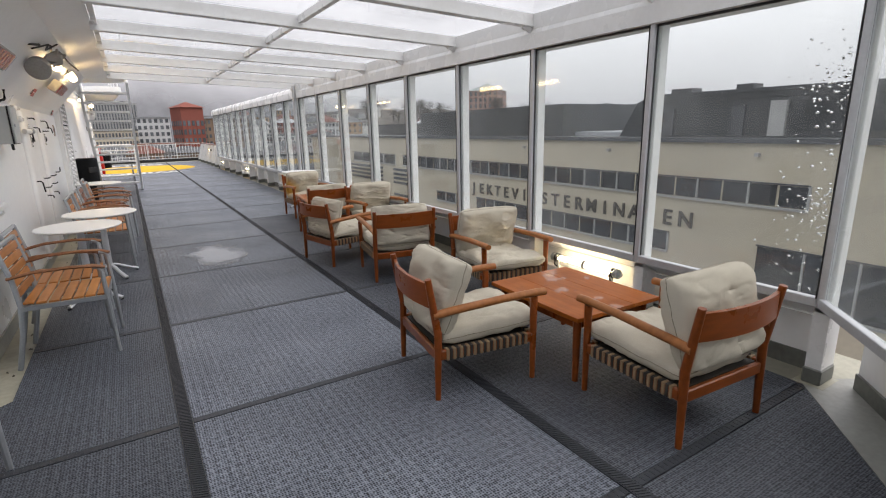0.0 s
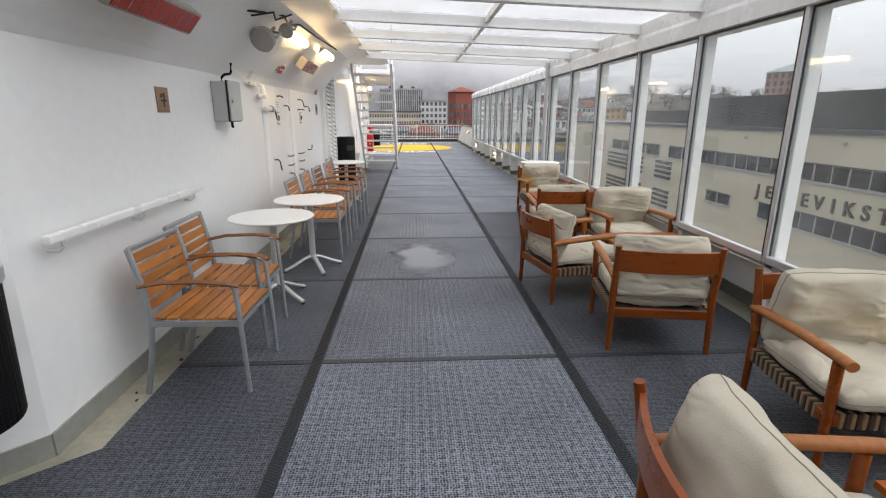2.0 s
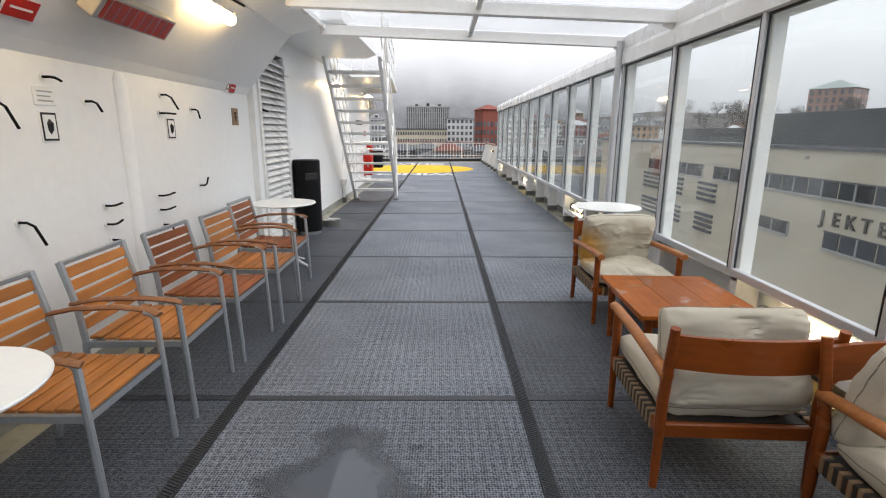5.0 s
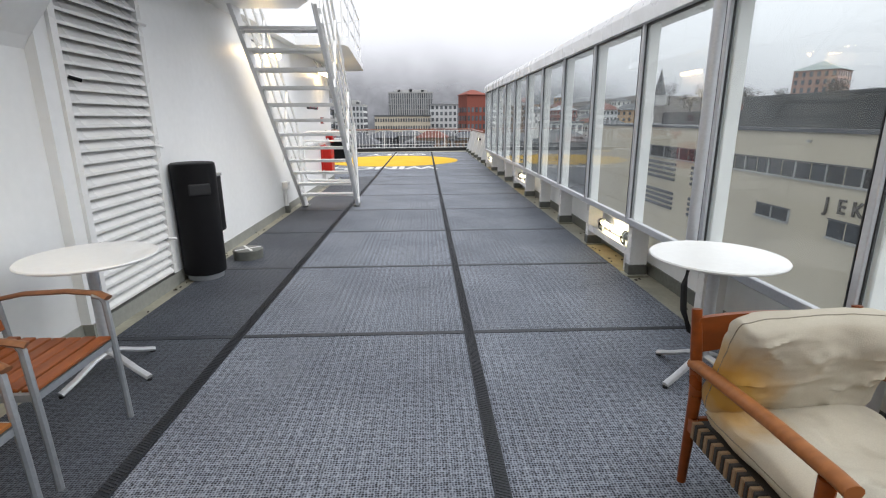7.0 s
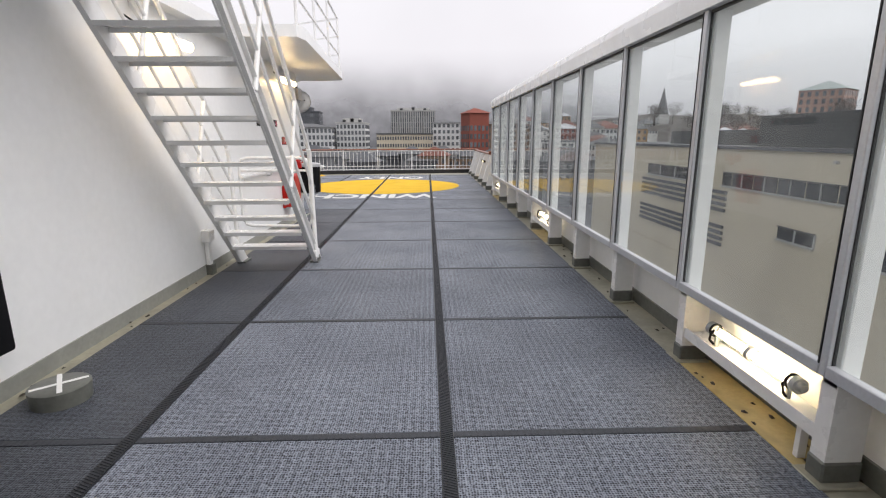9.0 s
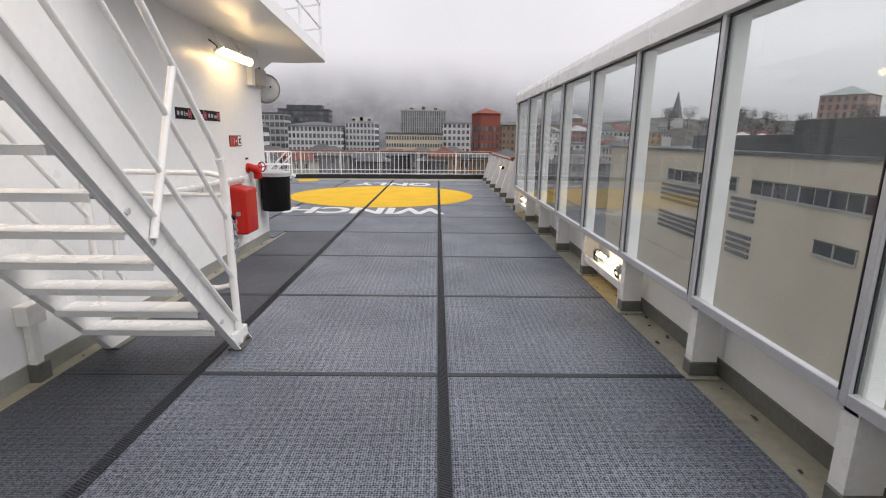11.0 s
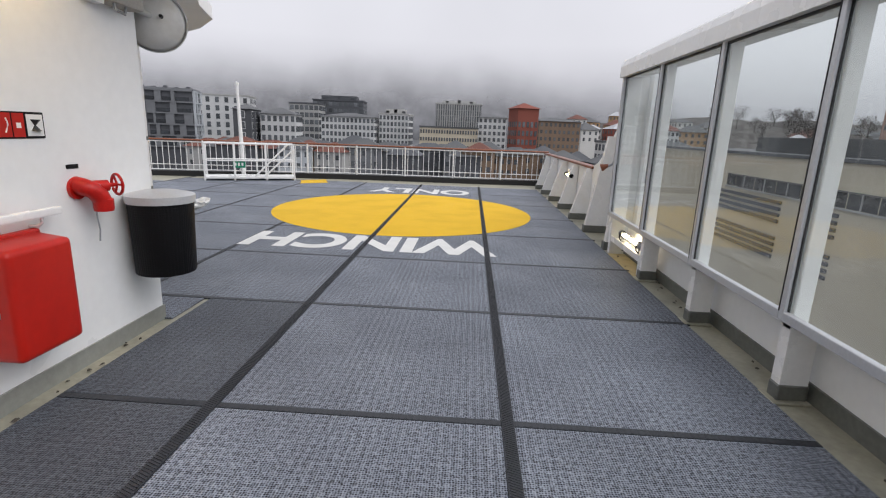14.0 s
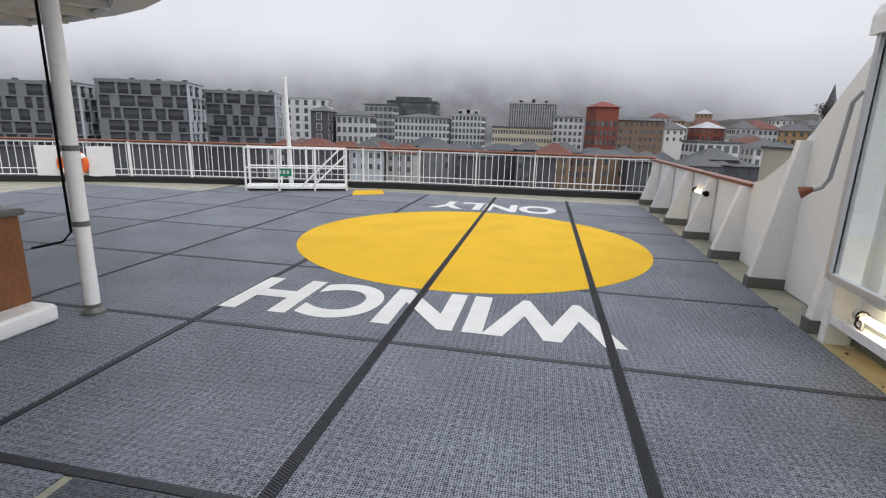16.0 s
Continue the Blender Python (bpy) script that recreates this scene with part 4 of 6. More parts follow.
for x in (-0.72, 0.20):
    for h, rr in ((0.45, 0.016), (0.85, 0.016), (1.22, 0.021)):
        part("handrail", rod((x, 16.25, 0.11 + h), (x, sy(2.62), 2.62 + h), rr), M_WHITE2, st, "white tubular rail", True)
    part("stanchion", tube([(x, 16.29, 0.06), (x, 16.27, 0.5), (x, 16.25, 1.20), (x, 16.235, 1.30), (x, 16.20, 1.36)], 0.026, 10), M_WHITE2, st, "", True)
    part("stanchion_plate", box(x - 0.02, x + 0.02, 16.19, 16.40, 0.08, 0.16, bevel=0.006), M_WHITE2, st)
    for z in (1.0, 1.85, 2.5):
        part("stanchion", rod((x, sy(z), z), (x, sy(z) + 0.35, z + 0.86), 0.021), M_WHITE2, st, "", True)
for x in (0.18, -0.71):
    for z in (0.12, 0.30, 0.98, 1.16, 1.84, 2.02):
        part("bolt", rod((x - 0.012, sy(z), z), (x + 0.012, sy(z), z), 0.016, seg=8), M_ALU, st)
part("hoop", tube([(-0.70, 16.46, 0.52), (-0.695, 16.46, 1.16), (-0.66, 16.46, 1.23), (-0.58, 16.46, 1.25), (0.04, 16.40, 1.25), (0.12, 16.40, 1.23), (0.15, 16.40, 1.16), (0.155, 16.40, 0.52), (0.12, 16.40, 0.45), (0.04, 16.40, 0.43), (-0.58, 16.46, 0.43), (-0.66, 16.46, 0.45)], 0.020, 10, closed=True), M_WHITE2, st, "white tubular hoop across the stair foot", True)
part("hoop_bar", rod((-0.695, 16.46, 1.10), (0.15, 16.40, 1.10), 0.014), M_WHITE2, st, "", True)
pp = root("chain", pose(0, 0, 0), "short dark safety chain hanging from the stair rail", "chain")
part("hook", tube([(0.20, 16.28, 0.96), (0.20, 16.34, 0.965), (0.20, 16.37, 0.94)], 0.012, 8), M_BLACKM, pp, "", True)
for k in range(9):
    q = tube([(0.013 * math.cos(a), 0, 0.020 * math.sin(a)) for a in (j * math.pi / 6 for j in range(12))], 0.0045, 6, closed=True)
    turned(q, pose(0.20, 16.372, 0.915 - k * 0.026, 0, 0, 90 * (k % 2)))
    part("link", q, M_ALUG, pp)

# ---- deck marks ----
CX, CY, CR = 0.17, 26.10, 2.37
b = bmesh.new()
slab(arc(CX, CY, CR, 0, 357, 119), 0.0010, 0.0030, b)
thing("deck_circle", b, M_YELLOW, "large yellow painted winching circle on the deck matting", "deck marking", kind="structure")


def deck_word(text, x_right, y_top, w, h, label):
    me = lettering("deck_lettering", text, 1.0, Matrix(), M_LETTER, 0.0006, bold=0.035)
    xs = [v.co.x for v in me.data.vertices]
    ys = [v.co.y for v in me.data.vertices]
    for v in me.data.vertices:
        v.co.x = (v.co.x - min(xs)) / (max(xs) - min(xs)) * w
        v.co.y = (v.co.y - min(ys)) / (max(ys) - min(ys)) * h
    me.matrix_world = pose(x_right, y_top + h, 0.0036, 0, 0, 180)
    tagged(me, label, "deck marking", "", "structure")


deck_word("WINCH", 1.77, 22.80, 3.28, 0.88, "white painted word WINCH on the deck")
deck_word("ONLY", 1.39, 28.72, 2.46, 0.95, "white painted word ONLY on the deck")


# ---- fittings on the deckhouse wall ----
def plate(name, y0, y1, z0, z1, material, label, category, x=WX, t=0.006, lean=0.0):
    e = root(name, pose(x, (y0 + y1) / 2, (z0 + z1) / 2, 0, lean, 0), label, category)
    h, w = (z1 - z0) / 2, (y1 - y0) / 2
    part("plate", box(0, t, -w, w, -h, h, bevel=0.002, seg=1), material, e)
    return e, w, h


for ya, yb, za, zb in ((5.025, 5.195, 1.54, 1.705), (10.54, 10.70, 1.53, 1.705)):
    e, w, h = plate("pictogram_sign", ya, yb, za, zb, M_SIGN, "brown metal pictogram sign on the white wall", "sign", WF)
    part("figure", tube([(0.007, -w * 0.30, h * 0.45), (0.007, -w * 0.42, h * 0.25), (0.007, -w * 0.15, h * 0.2), (0.007, -w * 0.02, h * 0.5)], 0.004, 6), M_BLACK, e, "dark line figure", True)
    part("figure", tube([(0.007, w * 0.22, h * 0.55), (0.007, w * 0.20, h * 0.05), (0.007, w * 0.05, -h * 0.2), (0.007, w * 0.1, -h * 0.55)], 0.005, 6), M_BLACK, e, "dark line figure", True)
    part("figure", box(0.006, 0.008, -w * 0.35, w * 0.6, -h * 0.12, h * 0.02), M_BLACK, e, "dark bar")


def heater(y0, y1, x, z, label):
    e = root("patio_heater", pose(x, (y0 + y1) / 2, z, 0, 40, 0), label, "heater", "radiant heaters")
    w = (y1 - y0) / 2
    b = box(-0.05, 0.05, -w, w, -0.075, 0.075, bevel=0.012)
    part("housing", b, M_SPEAK, e, "grey metal housing")
    part("reflector", box(0.05, 0.056, -w + 0.04, w - 0.03, -0.06, 0.06), M_HEAT, e, "red filter glass")
    g = mesh_of("guard_bar", rod((0.064, 0, -0.065), (0.064, 0, 0.065), 0.0012, seg=6), M_ALUG)
    for k in range(9):
        o = new("guard_bar", g)
        o.parent, o.location = e, (0, -w + 0.06 + k * (2 * w - 0.11) / 8, 0)
    part("bracket", box(-0.16, -0.05, -0.02, 0.02, -0.02, 0.02), M_SPEAK, e)
    return e


M_HEAT = surface("red_heater_glass", (0.42, 0.030, 0.010), 0.15, fine=60, var=0.3, bump=0.2)
heater(4.02, 4.92, -0.68, 2.09, "wall heater with a red filter on the sloping wall")
heater(8.02, 8.74, -0.66, 2.14, "small wall heater with a red filter under lamps")

e = root("switch_box", pose(WF, 6.14, 1.635), "light grey metal switch box with a black door seal", "cabinet")
part("body", box(0, 0.125, -0.165, 0.125, -0.165, 0.165, bevel=0.006, seg=1), M_GREYBOX, e)
part("door", box(0.132, 0.150, -0.158, 0.125, -0.16, 0.168, bevel=0.005, seg=1), M_GREYBOX, e)
part("seal", box(0.124, 0.133, -0.168, 0.130, -0.168, 0.172), M_BLACK, e, "black door seal")
part("lock", rod((0.15, -0.11, 0.0), (0.158, -0.11, 0.0), 0.014), M_ALUG, e)
part("cable_gland", tube([(0.09, 0.0, -0.165), (0.09, 0.0, -0.20), (0.09, 0.015, -0.215)], 0.012), M_BLACK, e)
part("conduit", tube([(0.06, -0.06, 0.16), (0.06, -0.055, 0.20), (0.075, -0.02, 0.225), (0.09, 0.06, 0.235), (0.095, 0.085, 0.25), (0.10, 0.09, 0.33)], 0.011), M_BLACKM, e, "bent dark conduit", True)


def grab_rail(y0, y1, z, x):
    e = root("wall_handrail", pose(x, 0, z), "white flat handrail bracketed to the deckhouse wall", "handrail", "wall handrails")
    part("bar", box(0.055, 0.095, y0, y1, -0.022, 0.022, bevel=0.01), M_WHITE2, e)
    for y in (y0 + 0.10, (y0 + y1) / 2, y1 - 0.12):
        part("bracket", tube([(0, y, -0.07), (0.05, y, -0.07), (0.075, y, -0.05), (0.075, y, -0.02)], 0.009), M_WHITE2, e, "", True)


grab_rail(3.72, 5.36, 0.99, WF)
grab_rail(16.95, 19.45, 0.985, WX)
for y in (7.44, 8.71):
    b = lathe([(0, 0.10), (0.062, 0.10), (0.062, 1.80), (0.04, 1.845), (0, 1.85)], 16)
    turned(b, Matrix.Translation((WF, y, 0)) @ Matrix.Diagonal((0.7, 1, 1, 1)))
    thing("wall_stiffener", b, M_WHITE, "rounded white vertical stiffener on the wall", "stiffener", kind="structure", smooth=True)


def hook(y, z, dy, dz, r=0.0075):
    e = root("wall_hook", pose(WF, y + 0.105, z), "dark bent metal hook fixed to the white wall", "hook", "wall hooks")
    part("rod", tube([(0, 0, 0), (0.05, 0, 0.0), (0.062, dy * 0.3, dz * 0.15), (0.064, dy * 0.85, dz * 0.85)], r), M_BLACKM, e, "", True)
    part("base", rod((0, 0, 0), (0.008, 0, 0), 0.02), M_WHITE2, e)


for y, z, dy, dz in ((7.56, 1.60, 0.10, -0.15), (7.93, 1.75, 0.07, -0.02), (8.24, 1.64, 0.07, -0.07), (9.10, 1.74, 0.16, -0.12), (9.05, 1.60, 0.16, 0.0), (9.56, 1.65, 0.04, -0.09),
                     (7.60, 1.00, 0.10, -0.16), (8.28, 0.99, 0.10, 0.01), (8.27, 0.87, 0.09, 0.02), (8.90, 0.98, 0.16, 0.01), (8.90, 0.87, 0.14, 0.01), (9.58, 0.99, 0.06, 0.08), (8.30, 0.76, 0.04, -0.05), (8.92, 0.75, 0.04, -0.05)):
    hook(y, z, dy, dz)
for y, z, w in ((6.98, 1.835, 0.20), (7.16, 1.72, 0.13)):
    e = root("door_lever", pose(WF, y + 0.09, z), "white painted lever handle on the wall", "lever", "wall levers")
    part("arm", box(0.03, 0.06, -w, w, -0.02, 0.02, bevel=0.012), M_WHITE2, e)
    part("pivot", rod((0, 0, 0), (0.05, 0, 0), 0.03, seg=14), M_WHITE2, e)
e = root("shut_off_valve", pose(WF, 7.45, 1.59), "small white pipe valve on the wall", "valve")
part("body", rod((0.04, -0.10, 0), (0.10, 0.05, 0), 0.028, seg=12), M_WHITE2, e, "", True)
part("collar", rod((0.075, 0.0, 0), (0.09, 0.03, 0), 0.036, seg=12), M_ALUG, e, "", True)
for y in (8.03, 9.31):
    e, w, h = plate("notice", y - 0.065, y + 0.065, 1.40, 1.57, M_TTOP, "white notice with a dark pictogram on the wall", "sign", WF)
    part("border", box(0.006, 0.0075, -w * 0.85, w * 0.85, -h * 0.9, h * 0.9), M_BLACK, e)
    part("field", box(0.0075, 0.009, -w * 0.68, w * 0.68, -h * 0.76, h * 0.76), M_TTOP, e)
    part("figure", lathe([(0, -0.05), (0.018, -0.02), (0.022, 0.02), (0, 0.05)], 10), M_BLACK, e).location = (0.004, 0, 0)
e, w, h = plate("notice", 7.95, 8.11, 1.60, 1.70, M_TTOP, "white notice with grey lines of text on the wall", "sign", WF)
for k in range(3):
    part("text_line", box(0.006, 0.007, -w * 0.7, w * (0.7 - 0.2 * (k % 2)), -h * 0.6 + k * h * 0.5, -h * 0.45 + k * h * 0.5), M_ALUG, e)
for y, z, x, w in ((7.74, 2.04, -0.855, 0.15), (10.50, 1.905, -0.966, 0.11)):
    e = root("fire_sign", pose(x, y, z, 0, 36 if z > 1.95 else 22, 0), "red and white fire equipment sign on the sloping wall", "sign", "fire signs")
    part("plate", box(-0.004, 0.002, -w, w, -0.055, 0.055), M_TTOP, e)
    part("red_field", box(0.002, 0.004, -w * 0.3, w * 0.97, -0.05, 0.05), M_RED, e, "red field")
    part("pictogram", tube([(0.003, -w * 0.66 + 0.03 * math.cos(a), 0.03 * math.sin(a)) for a in (k * math.pi / 6 for k in range(12))], 0.004, 6, closed=True), M_BLACK, e)
    part("text_line", box(0.004, 0.005, -w * 0.1, w * 0.8, -0.006, 0.006), M_TTOP, e)


def strip_lamp(m, length, label):
    """Bulkhead tube lamp: white tray, ribbed clips, rounded glowing cover; runs along y."""
    e = root("bulkhead_lamp", m, label, "lamp", "bulkhead lamps")
    part("tray", box(-0.055, 0.055, 0, length, 0.03, 0.06, bevel=0.008, seg=1), M_WHITE2, e, "white tray")
    b = bmesh.new()
    q = [(0.05 * math.cos(a), 0.03 + 0.055 * math.sin(a)) for a in (math.pi + k * math.pi / 10 for k in range(11))]
    prism(q, 0.03, length - 0.03, b)
    part("diffuser", b, M_TUBEW, e, "glowing diffuser", True)
    for k in range(4):
        y = 0.06 + k * (length - 0.12) / 3
        part("clip", box(-0.06, 0.06, y - 0.008, y + 0.008, 0.018, 0.045), M_ALU, e)
    part("cable", tube([(0, 0, 0.05), (0.02, -0.06, 0.06), (0.0, -0.12, 0.12)], 0.008), M_BLACKM, e)
    for y in (0.15, length - 0.15):
        part("bracket", box(-0.015, 0.015, y - 0.012, y + 0.012, 0.055, 0.40), M_WHITE2, e)
    return e


strip_lamp(pose(-0.58, 7.12, 2.33, 0, -35, 0), 0.86, "lit bulkhead tube lamp under the deck edge")
strip_lamp(pose(-0.53, 8.86, 2.34, 0, -35, 0), 0.74, "lit bulkhead tube lamp above the louvred door")
strip_lamp(pose(-0.76, 18.68, 2.38, 0, -30, 0), 0.92, "lit bulkhead tube lamp over the safety signs")
strip_lamp(pose(-0.78, 14.82, 2.34, 0, -30, 0), 0.90, "lit bulkhead tube lamp behind the stairs")


def floodlight(m, r, label):
    e = root("floodlight", m, label, "floodlight", "floodlights")
    part("bowl", lathe([(0, -0.55 * r), (0.55 * r, -0.5 * r), (0.95 * r, 0.1 * r), (1.0 * r, 0.75 * r), (0.93 * r, 0.78 * r), (0, 0.70 * r)], 24), M_SPEAK, e, "", True)
    part("yoke", tube([(-1.1 * r, 0, 0.2 * r), (-1.12 * r, 0, -0.6 * r), (0, 0, -1.1 * r), (1.12 * r, 0, -0.6 * r), (1.1 * r, 0, 0.2 * r)], 0.012), M_SPEAK, e)
    part("stem", rod((0, 0, -1.1 * r), (0, 0, -1.9 * r), 0.014), M_SPEAK, e)
    return e


floodlight(look((-0.60, 6.30, 2.19), (-0.45, 6.9, 2.55)), 0.105, "round grey floodlight hung from the deck edge")
floodlight(look((-0.50, 6.72, 2.32), (-0.40, 7.2, 2.75)), 0.07, "small grey floodlight hung beside cables")
e = root("ceiling_cable", pose(0, 0, 0), "loose dark cables along the deck edge", "cable")
part("cable", tube([(-0.62, 5.9, 2.33), (-0.56, 6.15, 2.36), (-0.60, 6.4, 2.41), (-0.52, 6.7, 2.43), (-0.55, 7.0, 2.40), (-0.50, 7.3, 2.45), (-0.5, 8.6, 2.47), (-0.47, 9.7, 2.49)], 0.010), M_BLACKM, e, "", True)
part("cable", tube([(-0.60, 5.95, 2.30), (-0.50, 6.25, 2.38), (-0.55, 6.5, 2.36), (-0.47, 6.8, 2.46)], 0.008), M_BLACKM, e, "", True)

e = root("junction_box", pose(WX, 15.86, 0.0), "small white junction box on a pipe at the wall foot", "junction box")
part("box", box(0, 0.09, -0.07, 0.07, 0.36, 0.49, bevel=0.01), M_WHITE2, e)
part("pipe", box(0.01, 0.06, -0.035, 0.035, 0.0, 0.36, bevel=0.01), M_WHITE2, e)
part("foot", box(0.0, 0.08, -0.05, 0.05, -0.014, 0.10), M_COAM, e)

# safety strip, fire post, box
e, w, h = plate("distance_sign", 17.93, 18.93, 1.655, 1.765, M_BLACKM, "long black floor-distance sign with white and pink marks", "sign")
M_PINK = surface("pink_print", (0.55, 0.09, 0.14), 0.4)
for k in range(3):
    y = -w + 0.08 + k * 0.335
    part("figure", box(0.006, 0.0075, y - 0.05, y - 0.01, -0.02, 0.02), M_ALU, e)
    part("figure", box(0.006, 0.0075, y + 0.02, y + 0.06, -0.02, 0.02), M_ALU, e)
    o = lettering("text", "1m", 0.065, pose(0.007, y + 0.075, -0.022, 90, 0, 90), M_TTOP, 0.0005)
    o.parent = e
    part("mark", box(0.006, 0.0085, y + 0.17, y + 0.19, -0.04, 0.042), M_PINK, e, "pink mark")
    part("mark", box(0.006, 0.0085, y + 0.212, y + 0.232, -0.042, 0.035), M_PINK, e, "pink mark")
    part("mark", box(0.006, 0.0085, y + 0.19, y + 0.212, -0.008, 0.008), M_PINK, e, "pink mark")
e, w, h = plate("assembly_sign", 19.15, 19.51, 1.365, 1.50, M_BLACKM, "red and white fire equipment pictograms beside the hydrant", "sign")
for y0, y1 in ((-w + 0.008, -0.02), (-0.012, 0.055)):
    part("red_field", box(0.006, 0.0075, y0, y1, -h + 0.008, h - 0.008), M_RED, e, "red pictogram field")
part("white_field", box(0.006, 0.0075, 0.07, w - 0.010, -h + 0.012, h - 0.012), M_TTOP, e, "white pictogram field")
part("figure", box(0.0075, 0.0085, -w + 0.02, -w + 0.075, -0.015, h - 0.02), M_STRAPL, e)
part("figure", tube([(0.0078, -0.05 + 0.01 * math.sin(k), 0.035 - 0.018 * k) for k in range(5)], 0.004, 6), M_TTOP, e)
part("figure", box(0.0075, 0.0085, 0.008, 0.035, -0.015, 0.012), M_TTOP, e)
part("figure", lathe([(0, -0.03), (0.03, -0.03), (0.008, 0), (0.03, 0.03), (0, 0.03)], 8), M_BLACK, e).location = (0.002, 0.12, 0)
plate("hydrant_tag", 19.62, 19.71, 1.19, 1.215, M_BLACKM, "small black number tag above the hydrant", "sign")

e = root("fire_hose_box", pose(WX, 19.14, 0.595), "bright red fibreglass fire hose box on the wall", "fire hose box")
b = box(0, 0.225, -0.195, 0.195, -0.285, 0.295, bevel=0.035, seg=3)
for v in b.verts:
    if v.co.z > 0.1 and v.co.x > 0.1:
        v.co.z -= 0.02
part("lid", b, M_RED, e, "", True)
part("rim", box(-0.0, 0.045, -0.21, 0.21, -0.30, 0.31, bevel=0.02), M_RED, e)
part("latch", box(0.10, 0.15, -0.207, -0.187, -0.05, 0.0, bevel=0.004), M_ALUG, e, "metal latch")
part("hinge", box(0.03, 0.06, -0.225, -0.195, -0.24, -0.22), M_ALU, e)

e = root("fire_hydrant", pose(WX, 19.67, 1.075), "red cast iron fire hydrant valve with handwheel and chain", "fire hydrant")
part("flange", rod((0, 0, 0), (0.02, 0, 0), 0.065, seg=20), M_VALVE, e, "", True)
b = tube([(0.0, 0, 0.02), (0.05, 0, 0.01), (0.085, 0.03, -0.01), (0.10, 0.06, -0.05), (0.105, 0.075, -0.09)], 0.052, 14)
part("body", b, M_VALVE, e, "", True)
part("outlet_cap", lathe([(0, -0.17), (0.052, -0.17), (0.056, -0.15), (0.056, -0.10), (0.04, -0.09), (0, -0.09)], 16), M_VALVE, e, "", True).location = (0.105, 0.075, 0.03)
part("bonnet", rod((0.06, 0.02, 0.0), (0.11, 0.12, 0.01), 0.044, 0.034, 14), M_VALVE, e, "", True)
part("spindle", rod((0.11, 0.12, 0.01), (0.135, 0.17, 0.012), 0.012), M_VALVE, e)
hub, ax = Vector((0.135, 0.17, 0.012)), Vector((0.45, 0.89, 0.03)).normalized()
u_ = ax.cross(Vector((0, 0, 1))).normalized()
v_ = u_.cross(ax)
part("handwheel", tube([hub + u_ * 0.062 * math.cos(a) + v_ * 0.062 * math.sin(a) for a in (k * math.pi / 12 for k in range(24))], 0.009, 8, closed=True), M_VALVE, e, "", True)
for k in range(3):
    a = k * 2.094
    part("spoke", rod(hub, hub + u_ * 0.062 * math.cos(a) + v_ * 0.062 * math.sin(a), 0.007), M_VALVE, e)
part("chain", tube([(0.09, 0.03, -0.08), (0.09, 0.03, -0.18), (0.095, 0.035, -0.25), (0.09, 0.03, -0.32)], 0.005, 6), M_ALUG, e, "hanging chain")


def wire_bin(m, r, z0, z1, label):
    """Round wall bin: black perforated drum, aluminium rim and flat lid."""
    e = root("wall_bin", m, label, "bin", "wall bins")
    part("drum", lathe([(0, z0), (r * 0.92, z0), (r * 0.94, z0 + 0.01), (r, z1 - 0.03), (r * 0.97, z1 - 0.03), (0, z1 - 0.04)], 36), M_PERF, e, "black perforated drum", True)
    part("rim", lathe([(r * 1.0, z1 - 0.045), (r * 1.05, z1 - 0.045), (r * 1.06, z1 + 0.005), (r * 0.99, z1 + 0.012), (r * 0.6, z1 + 0.03), (0, z1 + 0.032)], 36), M_ALU, e, "brushed aluminium lid", True)
    part("bracket", box(-0.03, 0.03, r * 0.9, r + 0.06, (z0 + z1) / 2 - 0.1, (z0 + z1) / 2 + 0.1), M_BLACKM, e)
    return e


def perforated():
    m = surface("black_perforated_steel", (0.006, 0.006, 0.007), 0.55, spec=0.15, fine=100, var=0.2, bump=0)
    nt = m.node_tree
    n, l = nt.nodes, nt.links
    tc = n.new("ShaderNodeTexCoord")
    vo = n.new("ShaderNodeTexVoronoi")
    vo.inputs["Scale"].default_value = 62
    vo.inputs["Randomness"].default_value = 0.12
    l.new(tc.outputs["Object"], vo.inputs["Vector"])
    bp = n.new("ShaderNodeBump")
    bp.inputs["Strength"].default_value, bp.inputs["Distance"].default_value = 0.9, 0.004
    l.new(vo.outputs["Distance"], bp.inputs["Height"])
    l.new(bp.outputs[0], n["Principled BSDF"].inputs["Normal"])
    return m


M_PERF = perforated()
M_BAG = surface("white_plastic_film", (0.70, 0.71, 0.70), 0.35, fine=60, var=0.05, bump=0.3)
wire_bin(pose(-0.97, 3.18, 0, 0, 0, 45), 0.21, 0.43, 1.0, "black perforated bin with an aluminium lid on the angled wall")
wire_bin(pose(-0.725, 20.15, 0, 0, 0, 90), 0.205, 0.45, 0.985, "black perforated bin with an aluminium lid at the wall end")
bag = bmesh.new()
bmesh.ops.create_icosphere(bag, subdivisions=4, radius=1.0)
for v in bag.verts:
    f = 1 + 0.35 * noise.noise(v.co * 2.1) + 0.16 * noise.noise(v.co * 5.5)
    v.co = Vector((v.co.x * 0.075 * f, v.co.y * 0.05 * f, v.co.z * 0.032 * f))
turned(bag, pose(-0.545, 20.30, 0.915, 10, -18, 20))
thing("bin_liner", bag, M_BAG, "crumpled white plastic bag sticking out under the bin lid", "bag", smooth=True)
e = root("litter_bin", pose(-0.755, 12.42, 0), "tall black cylindrical litter bin with an ashtray slot", "bin")
part("body", lathe([(0, 0.05), (0.175, 0.05), (0.185, 0.06), (0.192, 1.03), (0.188, 1.068), (0.175, 1.078), (0, 1.08)], 36), M_BLACKM, e, "", True)
part("base", lathe([(0, 0), (0.16, 0), (0.165, 0.05), (0, 0.05)], 24), M_ALUG, e, "", True)
